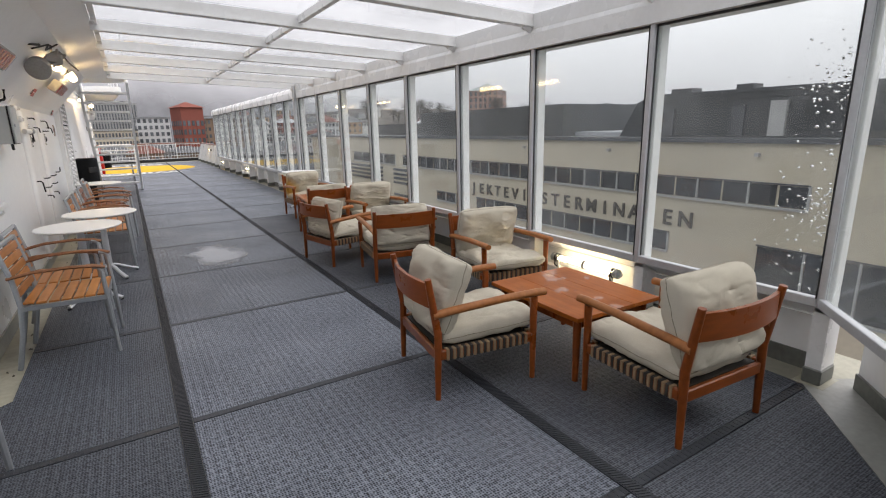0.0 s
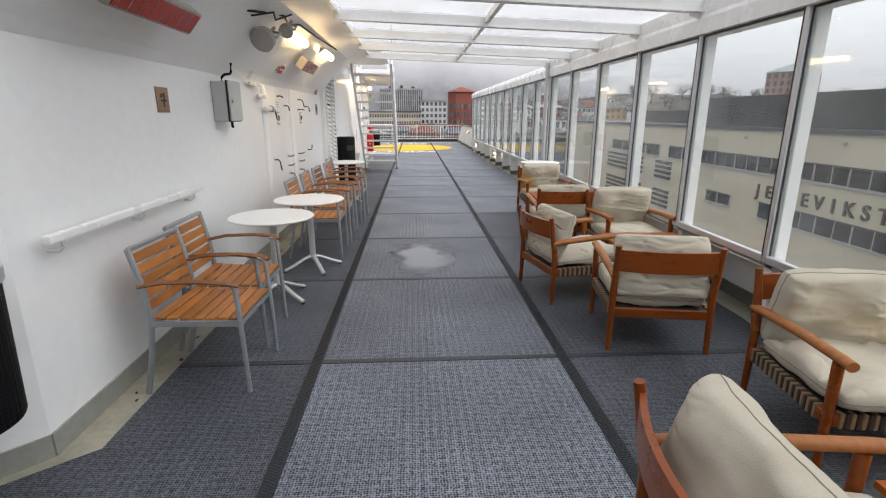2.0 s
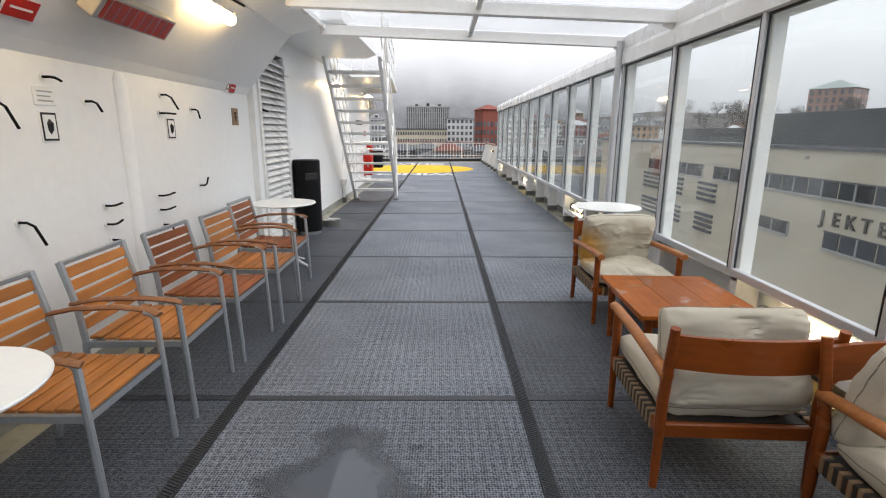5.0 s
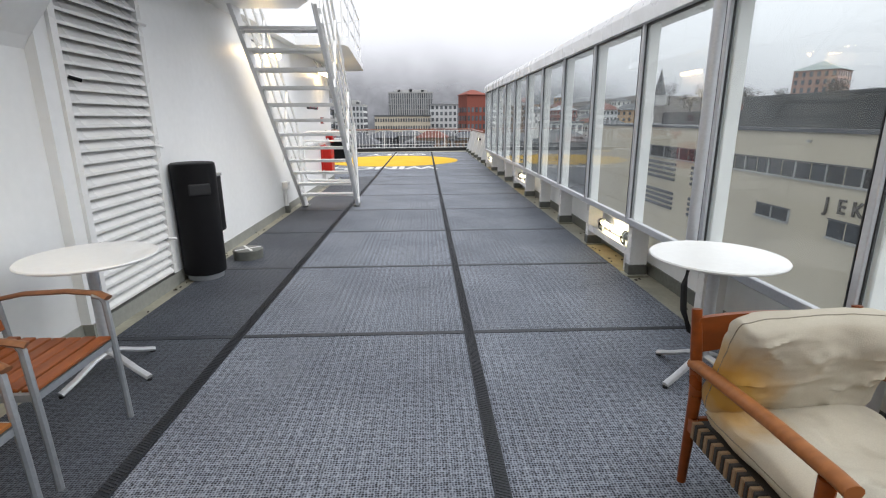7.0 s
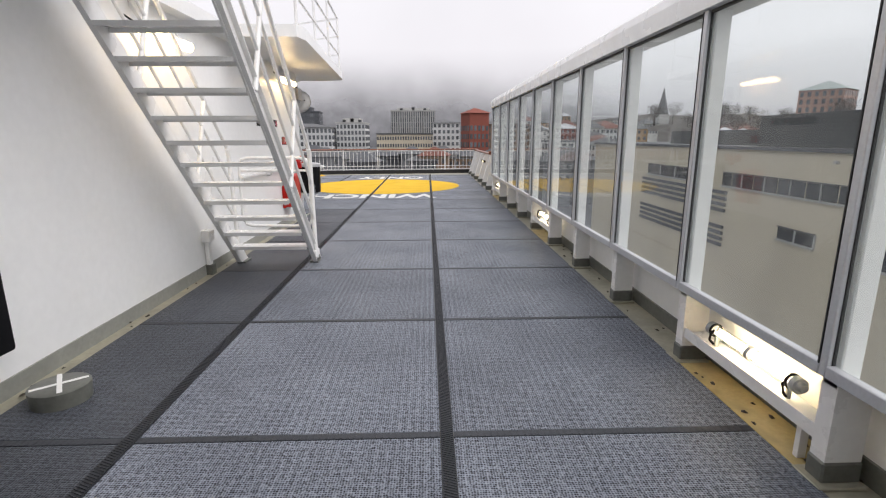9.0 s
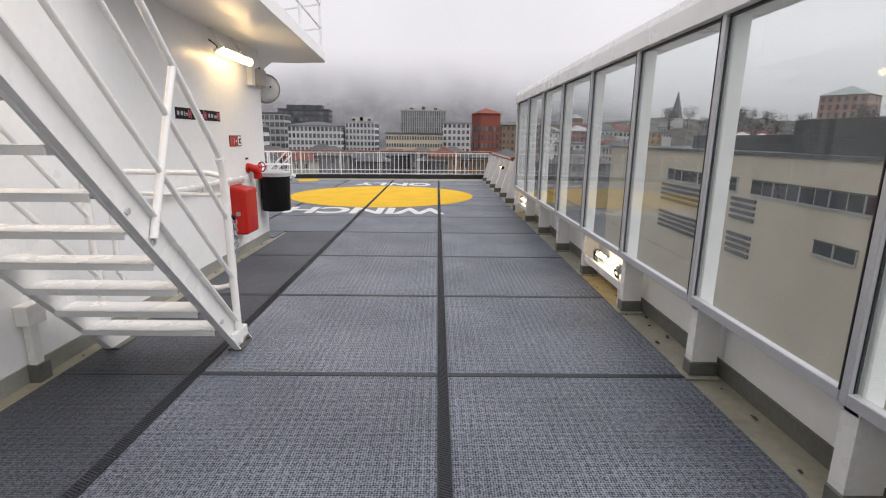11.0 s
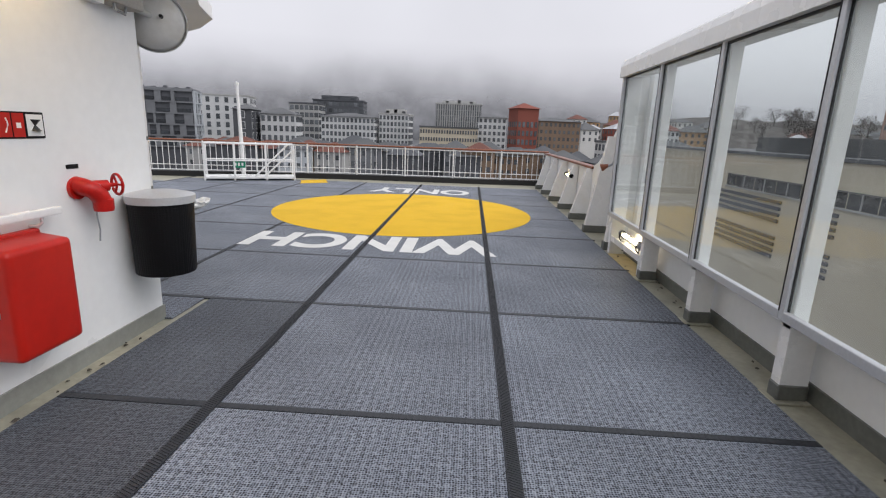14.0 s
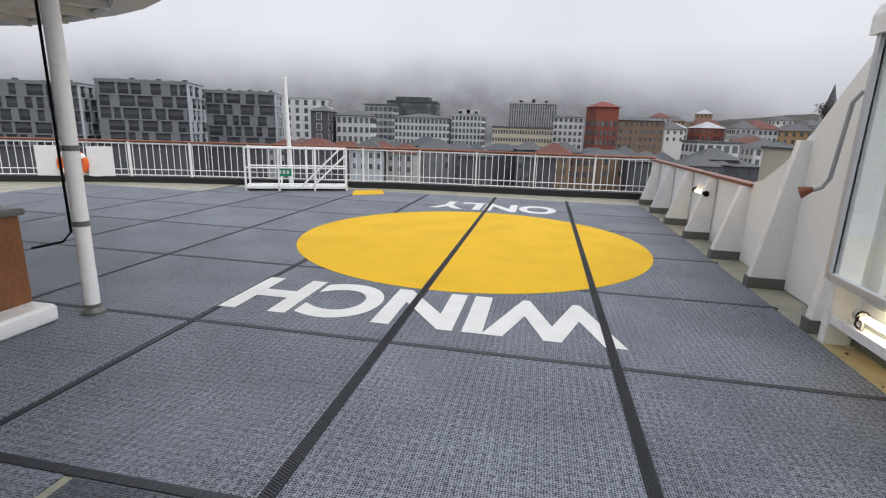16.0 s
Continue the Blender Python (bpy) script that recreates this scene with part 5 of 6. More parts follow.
part("slot", turned(box(-0.09, 0.09, -0.197, -0.18, 0.80, 0.90, bevel=0.01), pose(0, 0, 0, 0, 0, 35)), M_BLACK, e, "dark slot")
e = root("ash_bin", pose(-0.83, 12.97, -0.04), "slim black wall ashtray bin", "bin")
part("body", box(-0.10, 0.06, -0.10, 0.10, 0.36, 0.94, bevel=0.02), M_BLACKM, e, "", True)
part("lid", box(-0.13, 0.065, -0.11, 0.11, 0.93, 0.96, bevel=0.008), M_ALUG, e)
e = root("deck_vent", pose(-0.575, 13.07, 0), "low round steel deck vent with a white cross tape", "vent")
part("drum", lathe([(0, 0), (0.15, 0), (0.155, 0.095), (0.145, 0.10), (0, 0.098)], 32), M_COAM, e, "", True)
part("tape", turned(box(-0.140, 0.140, -0.013, 0.013, 0.1005, 0.103), pose(0, 0, 0, 0, 0, 40)), M_TTOP, e, "white tape")
part("tape", turned(box(-0.140, 0.140, -0.013, 0.013, 0.103, 0.105), pose(0, 0, 0, 0, 0, 125)), M_TTOP, e, "white tape")
e = root("notice_board", Matrix.Translation((-1.25, 3.27, 1.70)) @ pose(0, 0, 0, 0, 0, -45.6), "black notice panel on the angled wall", "sign")
part("panel", box(0.002, 0.02, -0.30, -0.02, -0.10, 0.10), M_BLACKM, e)

# horn and pole at the after end
e = root("signal_horn", pose(-0.98, 20.10, 2.24), "large pale round horn on a grey-green motor box", "horn")
hm = look((0.06, 0.48, -0.07), (-0.44, 1.33, 0.08))
b = lathe([(0, 0.10), (0.10, 0.085), (0.175, 0.03), (0.205, -0.03), (0.20, -0.06), (0.17, -0.10), (0.09, -0.13), (0.0, -0.135)], 32)
turned(b, hm)
part("dome", b, M_HORN, e, "white rounded horn dome", True)
part("rim", turned(lathe([(0.203, -0.035), (0.212, -0.03), (0.212, -0.01), (0.203, -0.005)], 32), hm), M_GREYBOX, e, "", True)
part("motor", box(-0.02, 0.17, -0.10, 0.20, -0.07, 0.14, bevel=0.012), M_SPEAK, e, "grey-green motor box")
part("mount", box(0.03, 0.12, -0.22, -0.10, -0.09, 0.20, bevel=0.008), M_WHITE2, e)
part("arm", rod((0.06, 0.18, -0.02), (0.08, 0.42, -0.05), 0.024), M_GREYBOX, e, "", True)
for k in (-1, 1):
    part("bolt", rod((0.10 + 0.05 * k, 0.42, -0.05), (0.115 + 0.05 * k, 0.38, -0.05), 0.012, seg=8), M_BLACKM, e)
part("cable", tube([(0.08, 0.05, 0.14), (0.08, 0.2, 0.18), (0.03, 0.29, 0.14), (-0.02, 0.30, -0.05), (-0.03, 0.31, -0.24)], 0.014), M_BLACKM, e)
part("foot", tube([(0.14, -0.05, -0.07), (0.15, -0.05, -0.11), (0.15, 0.03, -0.12), (0.14, 0.06, -0.07)], 0.008), M_ALUG, e)
e = root("deck_pole", pose(-2.33, 22.42, 0), "white steel pole with grey bands under the round deck", "pole")
part("shaft", rod((0, 0, 0), (0, 0, 2.66), 0.055, seg=20), M_WHITE2, e, "", True)
for z in (0.06, 0.72, 1.28):
    part("band", rod((0, 0, z - 0.02), (0, 0, z + 0.02), 0.058, seg=20), M_COAM, e, "", True)
part("base", lathe([(0, -0.0), (0.085, 0), (0.085, 0.02), (0.06, 0.05), (0, 0.05)], 20), M_COAM, e)
part("cable", tube([(-0.075, -0.03, 2.6), (-0.075, -0.03, 1.2), (-0.08, -0.02, 0.65), (-0.12, -0.06, 0.58), (-0.25, -0.2, 0.55)], 0.010), M_BLACKM, e, "black cable")
e = root("wooden_locker", pose(-3.04, 21.90, 0), "brown wooden locker with a dark grey top on a white foot", "locker")
part("body", box(-0.45, 0.42, -0.35, 0.30, 0.14, 0.80, bevel=0.012), M_ARMD, e)
part("top", box(-0.48, 0.45, -0.38, 0.33, 0.80, 0.85, bevel=0.015), M_COAM, e, "dark grey top")
part("foot", box(-0.48, 0.62, -0.38, 0.33, 0.0, 0.14, bevel=0.05, seg=3), M_WHITE2, e)

# upper deck rail
e = root("upper_deck_rail", pose(0, 0, 2.80), "white tubular guard rail on the deck above", "railing")
pts = [(0.0, 16.85), (-0.09, 18.3), (-0.17, 19.8), (-0.25, 21.3), (-1.3, 21.9), (-1.85, 22.9), (-2.7, 23.8), (-4.0, 24.5), (-6.0, 24.9)]
for z in (0.35, 0.70, 1.05):
    part("bar", tube([(x, y, z) for x, y in pts], 0.016 if z < 1 else 0.021), M_WHITE2, e, "", True)
for x, y in pts:
    part("stanchion", rod((x, y, 0), (x, y, 1.05), 0.02), M_WHITE2, e, "", True)

# ---- stern ----
rail_line = [(3.70, 32.05), (2.7, 31.92), (1.66, 31.78), (0.2, 31.70), (-1.4, 31.60), (-2.56, 31.48), (-3.9, 31.2), (-6.2, 30.65), (-7.9, 30.25), (-9.5, 29.70), (-11.3, 28.8), (-13.0, 27.5), (-14.4, 25.6)]


def along(line, step):
    out, left = [], 0.0
    for (x0, y0), (x1, y1) in zip(line, line[1:]):
        d = math.hypot(x1 - x0, y1 - y0)
        while left < d:
            out.append((x0 + (x1 - x0) * left / d, y0 + (y1 - y0) * left / d))
            left += step
        left -= d
    return out


e = root("stern_rail", pose(0, 0, 0), "white stern guard rail with a varnished wooden cap", "railing")
part("rail_cap", tube([(x, y, 0.985) for x, y in rail_line], 0.045, 8, flat=0.55), M_CAP, e, "varnished brown wooden cap", True)
for z in (0.16, 0.93):
    part("bar", tube([(x, y, z) for x, y in rail_line], 0.017), M_WHITE2, e, "", True)
part("bar", tube([(x, y, 0.30) for x, y in rail_line], 0.012), M_WHITE2, e, "", True)
ba = mesh_of("baluster", rod((0, 0, 0.16), (0, 0, 0.93), 0.0095, seg=6), M_WHITE2)
for x, y in along(rail_line, 0.155):
    o = new("baluster", ba)
    o.parent, o.location = e, (x, y, 0)
so = mesh_of("stanchion", box(-0.016, 0.016, -0.035, 0.035, 0.0, 0.975, bevel=0.004, seg=1), M_WHITE2)
for x, y in along(rail_line, 1.42):
    o = new("stanchion", so)
    o.parent, o.location = e, (x, y - 0.02, 0)
b = bmesh.new()
rows = []
for x, y in rail_line:
    rows.append([b.verts.new((x, y + dy, z)) for dy, z in ((-0.10, -0.014), (-0.10, 0.13), (0.06, 0.13), (0.06, -0.014))])
for r0, r1 in zip(rows, rows[1:]):
    for j in range(4):
        b.faces.new((r0[j], r0[(j + 1) % 4], r1[(j + 1) % 4], r1[j]))
thing("trim_stern_coaming", b, M_BLACK, "black painted coaming under the stern rail", "coaming", kind="structure")

# bulwark with gussets
b = box(3.62, 3.66, END + 0.05, 32.05, -0.014, 0.92)
prof = [(END + 0.03, 0.0), (END + 0.03, 2.36), (END + 0.55, 2.36), (END + 0.9, 2.07), (END + 1.44, 1.58), (END + 1.9, 1.26), (END + 2.35, 1.04), (END + 2.9, 0.92), (END + 2.9, 0.0)]
a = [b.verts.new((3.60, y, z)) for y, z in prof]
c = [b.verts.new((3.64, y, z)) for y, z in prof]
for k in range(len(prof)):
    b.faces.new((a[k], a[(k + 1) % len(prof)], c[(k + 1) % len(prof)], c[k]))
b.faces.new(a)
b.faces.new(c[::-1])
thing("wall_bulwark", b, M_WHITE, "white steel bulwark sweeping down to the stern", "bulwark", kind="structure")
for k, (y, top, bx) in enumerate(((23.62, 2.25, 3.27), (24.86, 1.50, 3.27), (26.1, 0.92, 3.28), (27.36, 0.90, 3.28), (28.58, 0.90, 3.27), (29.86, 0.90, 3.27), (31.1, 0.90, 3.28))):
    g = prism([(bx, 0.10), (3.50, top), (3.61, top), (3.61, 0.10)], y - 0.05, y + 0.05)
    o = thing("bulwark_bracket", g, M_WHITE2, "white triangular steel bracket with a dark grey foot", "bracket", "bulwark brackets")
    part("foot", box(bx - 0.02, 3.61, y - 0.06, y + 0.06, -0.014, 0.10), M_COAM, o, "dark grey foot")
thing("trim_rail_cap", box(3.56, 3.72, END + 2.6, 32.05, 0.92, 0.965, bevel=0.012), M_CAP, "varnished brown wooden cap on the bulwark", "rail cap", kind="structure")
e = root("bulwark_lamp", pose(3.50, 27.6, 0.72), "lit lamp in a white bracket on the bulwark", "lamp")
part("box", box(0, 0.11, -0.30, 0.30, -0.06, 0.07, bevel=0.01), M_WHITE2, e)
part("tube", rod((-0.02, -0.24, -0.05), (-0.02, 0.24, -0.05), 0.02), M_TUBEW, e, "glowing tube")
for y in (-0.27, 0.27):
    part("end_cap", rod((-0.02, y - 0.03, -0.04), (-0.02, y + 0.03, -0.04), 0.045), M_BLACKM, e)
e = root("deck_siren", pose(3.38, 23.95, 0), "dark speaking horn on a grey bent pipe", "siren")
part("pipe", tube([(0.24, -0.05, 1.80), (0.12, -0.03, 1.86), (0.10, 0.0, 1.88), (0.06, 0.03, 1.80), (0.03, 0.06, 1.20), (0.0, 0.09, 1.12), (-0.05, 0.12, 1.09)], 0.018), M_ALUG, e, "", True)
part("horn", rod((-0.05, 0.12, 1.10), (-0.13, 0.16, 1.06), 0.02, 0.055, 14), M_CAP, e, "dark brown horn", True)

# boarding platform, mast, marks
e = root("boarding_platform", pose(-4.6, 30.25, 0, 0, 0, 24), "white steel boarding platform with guard rails", "platform")
part("deck_plate", box(-1.15, 1.15, -0.35, 0.35, 0.05, 0.10), M_WHITE2, e)
for x in (-1.12, -0.4, 0.4, 1.12):
    for y in (-0.33, 0.33):
        part("post", box(x - 0.02, x + 0.02, y - 0.02, y + 0.02, 0.0, 0.98), M_WHITE2, e)
for y in (-0.33, 0.33):
    for z in (0.52, 0.96):
        part("bar", rod((-1.12, y, z), (1.12, y, z), 0.018), M_WHITE2, e)
part("brace", rod((0.1, -0.33, 0.1), (0.95, -0.33, 0.95), 0.022), M_WHITE2, e)
part("brace", rod((0.35, -0.33, 0.1), (1.12, -0.33, 0.85), 0.022), M_WHITE2, e)
e = root("flag_mast", pose(-4.97, 30.62, 0), "slim white flag mast at the stern rail", "mast")
part("shaft", rod((0, 0, 0), (-0.06, 0, 2.50), 0.06, 0.04, 14), M_WHITE2, e, "", True)
part("truck", lathe([(0, 2.50), (0.05, 2.50), (0.05, 2.56), (0, 2.58)], 12), M_WHITE2, e).location = (-0.06, 0, 0)
e = root("exit_sign", pose(-4.75, 29.9, 0.42, 0, 0, 10), "green muster sign on the platform rail", "sign")
part("plate", box(-0.16, 0.16, -0.01, 0.01, -0.09, 0.09), M_GREEN, e)
for k in range(3):
    part("arrow", box(-0.12 + k * 0.09, -0.07 + k * 0.09, -0.013, -0.01, -0.04, 0.04), M_TTOP, e)
thing("deck_patch", slab([(-3.05, 29.75), (-2.45, 30.2), (-2.75, 31.0), (-3.3, 30.5)], 0.001, 0.004), M_YELLOW, "yellow painted patch beside the platform", "deck marking", kind="structure")
e = root("lifebuoy", pose(-9.95, 29.36, 0.42, 90, 0, 24), "orange lifebuoy in a white holder on the rail", "lifebuoy")
part("ring", tube([(0.27 * math.cos(a), 0.27 * math.sin(a), 0) for a in (k * math.pi / 12 for k in range(24))], 0.07, 10, closed=True), M_ORANGE, e, "", True)
for q in range(4):
    part("band", tube([(0.27 * math.cos(a), 0.27 * math.sin(a), 0) for a in (q * math.pi / 2 + 0.5 + k * 0.12 for k in range(4))], 0.073, 10), M_WHITE2, e, "white band", True)
part("holder", box(-0.78, -0.30, -0.30, 0.42, -0.06, -0.03), M_WHITE2, e, "white holder board")
part("holder", box(0.30, 0.86, -0.30, 0.42, -0.06, -0.03), M_WHITE2, e, "white holder board")
b = bmesh.new()
ring = []
for k in range(40):
    a = 2 * math.pi * k / 40
    r = 1 + 0.16 * noise.noise(Vector((math.cos(a) * 1.7, math.sin(a) * 1.7, 4.2))) + 0.05 * noise.noise(Vector((math.cos(a) * 6, math.sin(a) * 6, 1.0)))
    ring.append((0.76 + 0.40 * r * math.cos(a), 6.95 + 0.80 * r * math.sin(a)))
slab(ring, 0.0005, 0.0032, b)
M_WATER = bpy.data.materials.new("rain_water")
M_WATER.use_nodes = True
wn_, wl_ = M_WATER.node_tree.nodes, M_WATER.node_tree.links
wp = wn_["Principled BSDF"]
wp.inputs["Base Color"].default_value = (0.10, 0.11, 0.13, 1)
wp.inputs["Roughness"].default_value = 0.04
wp.inputs["IOR"].default_value = 1.5
wtr = wn_.new("ShaderNodeBsdfTransparent")
wms = wn_.new("ShaderNodeMixShader")
wtc = wn_.new("ShaderNodeTexCoord")
wmp = wn_.new("ShaderNodeMapping")
wmp.inputs["Location"].default_value = (-1.24, -5.78, 0)
wmp.inputs["Scale"].default_value = (1.55, 0.85, 0)
wl_.new(wtc.outputs["Object"], wmp.inputs[0])
wln = wn_.new("ShaderNodeVectorMath")
wln.operation = "LENGTH"
wl_.new(wmp.outputs[0], wln.inputs[0])
wnz = wn_.new("ShaderNodeTexNoise")
wnz.inputs["Scale"].default_value, wnz.inputs["Detail"].default_value = 3.5, 8
wl_.new(wtc.outputs["Object"], wnz.inputs["Vector"])
wad = wn_.new("ShaderNodeMath")
wad.operation = "MULTIPLY_ADD"
wad.inputs[1].default_value = 0.9
wl_.new(wnz.outputs[0], wad.inputs[0])
wl_.new(wln.outputs["Value"], wad.inputs[2])
wrp = ramp(M_WATER.node_tree, [(0.72, (0.95,) * 3), (1.02, (0, 0, 0))])
wl_.new(wad.outputs[0], wrp.inputs[0])
wl_.new(wrp.outputs[0], wms.inputs[0])
wl_.new(wtr.outputs[0], wms.inputs[1])
wl_.new(wp.outputs[0], wms.inputs[2])
wl_.new(wms.outputs[0], wn_["Material Output"].inputs[0])
thing("puddle", b, M_WATER, "shallow rain puddle on the deck matting", "puddle", kind="structure")


# ---- outside: quay, terminal, town ----
M_QUAY = surface("wet_asphalt", (0.07, 0.072, 0.078), 0.35, fine=2, coarse=0.04, var=0.15, dirt=0.3, bump=0.1)
M_RENDER = surface("stained_cream_render", (0.56, 0.50, 0.385), 0.8, fine=3, coarse=0.16, var=0.05, dirt=0.16, bump=0.1, tint=(0.30, 0.27, 0.23))
M_ROOFD = surface("black_corrugated_cladding", (0.035, 0.040, 0.046), 0.5, fine=3, coarse=0.2, var=0.15, dirt=0.15, bump=0.1)
M_PANE = surface("dark_window_pane", (0.035, 0.040, 0.046), 0.12, fine=2, coarse=0.6, var=0.35, dirt=0.2, bump=0, rnd=0.5)
# Pane for the far town: a lighter grey, with mist put into the colour.
M_PANEF = surface("haze_grey_pane", (0.11, 0.12, 0.13), 0.2, fine=2, coarse=0.6, var=0.3, dirt=0.2, bump=0, rnd=0.4)
M_SNOW = surface("wet_pale_roof", (0.42, 0.43, 0.45), 0.6, fine=2, coarse=0.2, var=0.08, dirt=0.2, bump=0.1)
M_LETD = surface("dark_bronze_letters", (0.085, 0.075, 0.065), 0.5, fine=20, var=0.1)
M_CONC = surface("grey_concrete", (0.40, 0.40, 0.39), 0.8, fine=1.5, coarse=0.1, var=0.06, dirt=0.15, bump=0.05)
M_LIGHT = surface("pale_render", (0.60, 0.61, 0.61), 0.8, fine=1.5, coarse=0.1, var=0.05, dirt=0.14, bump=0.05)
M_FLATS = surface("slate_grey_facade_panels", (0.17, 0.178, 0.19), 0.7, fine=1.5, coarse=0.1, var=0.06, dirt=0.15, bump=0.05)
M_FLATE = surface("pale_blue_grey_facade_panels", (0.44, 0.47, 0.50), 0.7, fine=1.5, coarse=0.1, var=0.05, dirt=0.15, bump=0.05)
M_BRICK = surface("red_brick", (0.22, 0.062, 0.042), 0.85, fine=4, coarse=0.12, var=0.14, dirt=0.2, bump=0.1)
M_DARKB = surface("dark_grey_cladding", (0.075, 0.08, 0.09), 0.6, fine=1.5, coarse=0.1, var=0.1, dirt=0.15, bump=0.05)
M_TILE = surface("red_roof_tiles", (0.15, 0.060, 0.045), 0.8, fine=3, coarse=0.2, var=0.15, dirt=0.2, bump=0.2)
M_SLATE = surface("slate_roof", (0.10, 0.105, 0.11), 0.7, fine=3, coarse=0.2, var=0.12, dirt=0.2, bump=0.2)
M_BROWNH = surface("brown_timber_house", (0.22, 0.15, 0.10), 0.8, fine=3, coarse=0.2, var=0.1, dirt=0.2, bump=0.1)
M_WHITEH = surface("white_timber_house", (0.62, 0.62, 0.60), 0.7, fine=3, coarse=0.2, var=0.05, dirt=0.12, bump=0.1)
M_OCHREH = surface("ochre_plaster_house", (0.42, 0.27, 0.14), 0.8, fine=3, coarse=0.2, var=0.08, dirt=0.2, bump=0.1)
M_LEAF = surface("bare_winter_trees", (0.060, 0.052, 0.046), 0.9, fine=2, coarse=0.3, var=0.3, dirt=0.3, bump=0.1)

# Hill house brick and roof, lightened: distance haze is painted into both colours.
M_HILLB = surface("haze_pale_brick", (0.36, 0.22, 0.18), 0.85, fine=4, coarse=0.12, var=0.12, dirt=0.25, bump=0.1)
M_HILLR = surface("haze_pale_grey_green_roof", (0.30, 0.34, 0.33), 0.7, fine=3, coarse=0.2, var=0.12, dirt=0.2, bump=0.2)

GZ = -15.0
g = slab([(-1800, -900), (1800, -900), (1800, 2600), (-1800, 2600)], GZ - 0.5, GZ)
thing("ground", g, M_QUAY, "wet asphalt quay and town ground", "ground", kind="structure")

# terminal along the quay: front plane x = 29, facing the ship
TX = 29.0
ter = root("terminal_building", pose(0, 0, 0), "long cream terminal building with dark ribbon windows", "building")
part("wall", box(TX, TX + 26, 2.0, 92.0, GZ, 0.35), M_RENDER, ter)
part("roof", box(TX - 0.25, TX + 26.2, 1.8, 92.2, 0.35, 0.62), M_DARKB, ter, "dark roof edge")


def corrugated(name, x0, x1, y0, y1, z0, z1, slope, parent):
    b = bmesh.new()
    prism([(x0, z0), (x0 + 0.1, z1), (x1, z1), (x1, z0)], y0 + slope, y1, b)
    n = int((z1 - z0) / 0.28)
    for k in range(n):
        z = z0 + (k + 0.5) * (z1 - z0) / n
        box(x0 - 0.05, x0 + 0.12, y0 + slope * 0.9, y1 - 0.05, z - 0.05, z + 0.05, b)
    if slope:
        prism_ = [(y0, z0), (y0 + slope, z1), (y0 + slope, z0)]
        a_ = [b.verts.new((x0 + 0.05, y, z)) for y, z in prism_]
        c_ = [b.verts.new((x1, y, z)) for y, z in prism_]
        for k in range(3):
            b.faces.new((a_[k], a_[(k + 1) % 3], c_[(k + 1) % 3], c_[k]))
        b.faces.new(a_)
        b.faces.new(c_[::-1])
    return part(name, b, M_ROOFD, parent, "black corrugated roof block")


corrugated("roof_block", TX + 1.5, TX + 16, 4.0, 22.6, 0.6, 3.35, 0.0, ter)
b = bmesh.new()
pr = [(22.5, 0.6), (22.5, 3.2), (23.2, 2.9), (24.6, 0.6)]
a_ = [b.verts.new((TX + 1.5, y, z)) for y, z in pr]
c_ = [b.verts.new((TX + 16, y, z)) for y, z in pr]
for k in range(4):
    b.faces.new((a_[k], a_[(k + 1) % 4], c_[(k + 1) % 4], c_[k]))
b.faces.new(a_)
b.faces.new(c_[::-1])
part("roof_slope", b, M_ROOFD, ter)
corrugated("roof_block", TX + 1.5, TX + 14, 30.3, 54.0, 0.6, 3.2, 0.0, ter)
corrugated("roof_block", TX + 3.5, TX + 14, 54.0, 74.0, 0.6, 2.1, 0.0, ter)
part("roof_sheet", box(TX + 3, TX + 24, 24.6, 30.3, 0.62, 0.95), M_SNOW, ter, "pale wet roof")
for y, w_ in ((17.4, 1.03), (21.5, 1.55)):
    part("chimney", box(TX + 5, TX + 6.2, y, y + w_, 3.3, 3.85), M_ROOFD, ter)
part("vent_stack", box(TX + 1.3, TX + 1.6, 13.64, 14.47, 0.7, 2.6), M_CONC, ter, "grey vent stack")
for y in (15.85, 20.30):
    part("hatch", box(TX + 1.36, TX + 1.6, y, y + 0.72, 0.7, 2.4), M_DARKB, ter, "dark recessed hatch")


def ribbon(y0, y1, z0, z1, n, parent):
    """Recessed ribbon window: dark panes between slim pale mullions under a projecting head."""
    w = (y1 - y0) / n
    pane = mesh_of("window_pane", box(-0.05, 0.02, -w / 2 + 0.07, w / 2 - 0.07, z0 + 0.06, z1 - 0.06), M_PANE)
    bar = mesh_of("mullion", box(-0.12, 0.02, -0.05, 0.05, z0, z1), M_CONC)
    for k in range(n):
        o = new("window_pane", pane)
        o.parent, o.location = parent, (TX, y0 + (k + 0.5) * w, 0)
        if k % 2 == 0 or n < 5:
            o = new("mullion", bar)
            o.parent, o.location = parent, (TX, y0 + k * w, 0)
    part("window_sill", box(TX - 0.16, TX, y0, y1, z0 - 0.10, z0 + 0.03), M_CONC, parent)
    part("window_head", box(TX - 0.12, TX, y0, y1, z1 - 0.03, z1 + 0.05), M_DARKB, parent)


ribbon(11.4, 56.0, -3.0, -1.75, 30, ter)
ribbon(19.0, 40.3, -6.6, -5.35, 14, ter)
ribbon(44.0, 47.9, -6.4, -5.4, 2, ter)
ribbon(4.0, 13.6, -8.2, -5.2, 4, ter)
ribbon(58.0, 72.0, -3.0, -1.75, 8, ter)
for z0 in (-5.4, -8.6):
    for y0, y1 in ((55.0, 58.5), (62.0, 73.0)):
        for k in range(4):
            part("louvre", box(TX - 0.18, TX, y0, y1, z0 + k * 0.55, z0 + k * 0.55 + 0.30), M_DARKB, ter, "dark louvre blade")
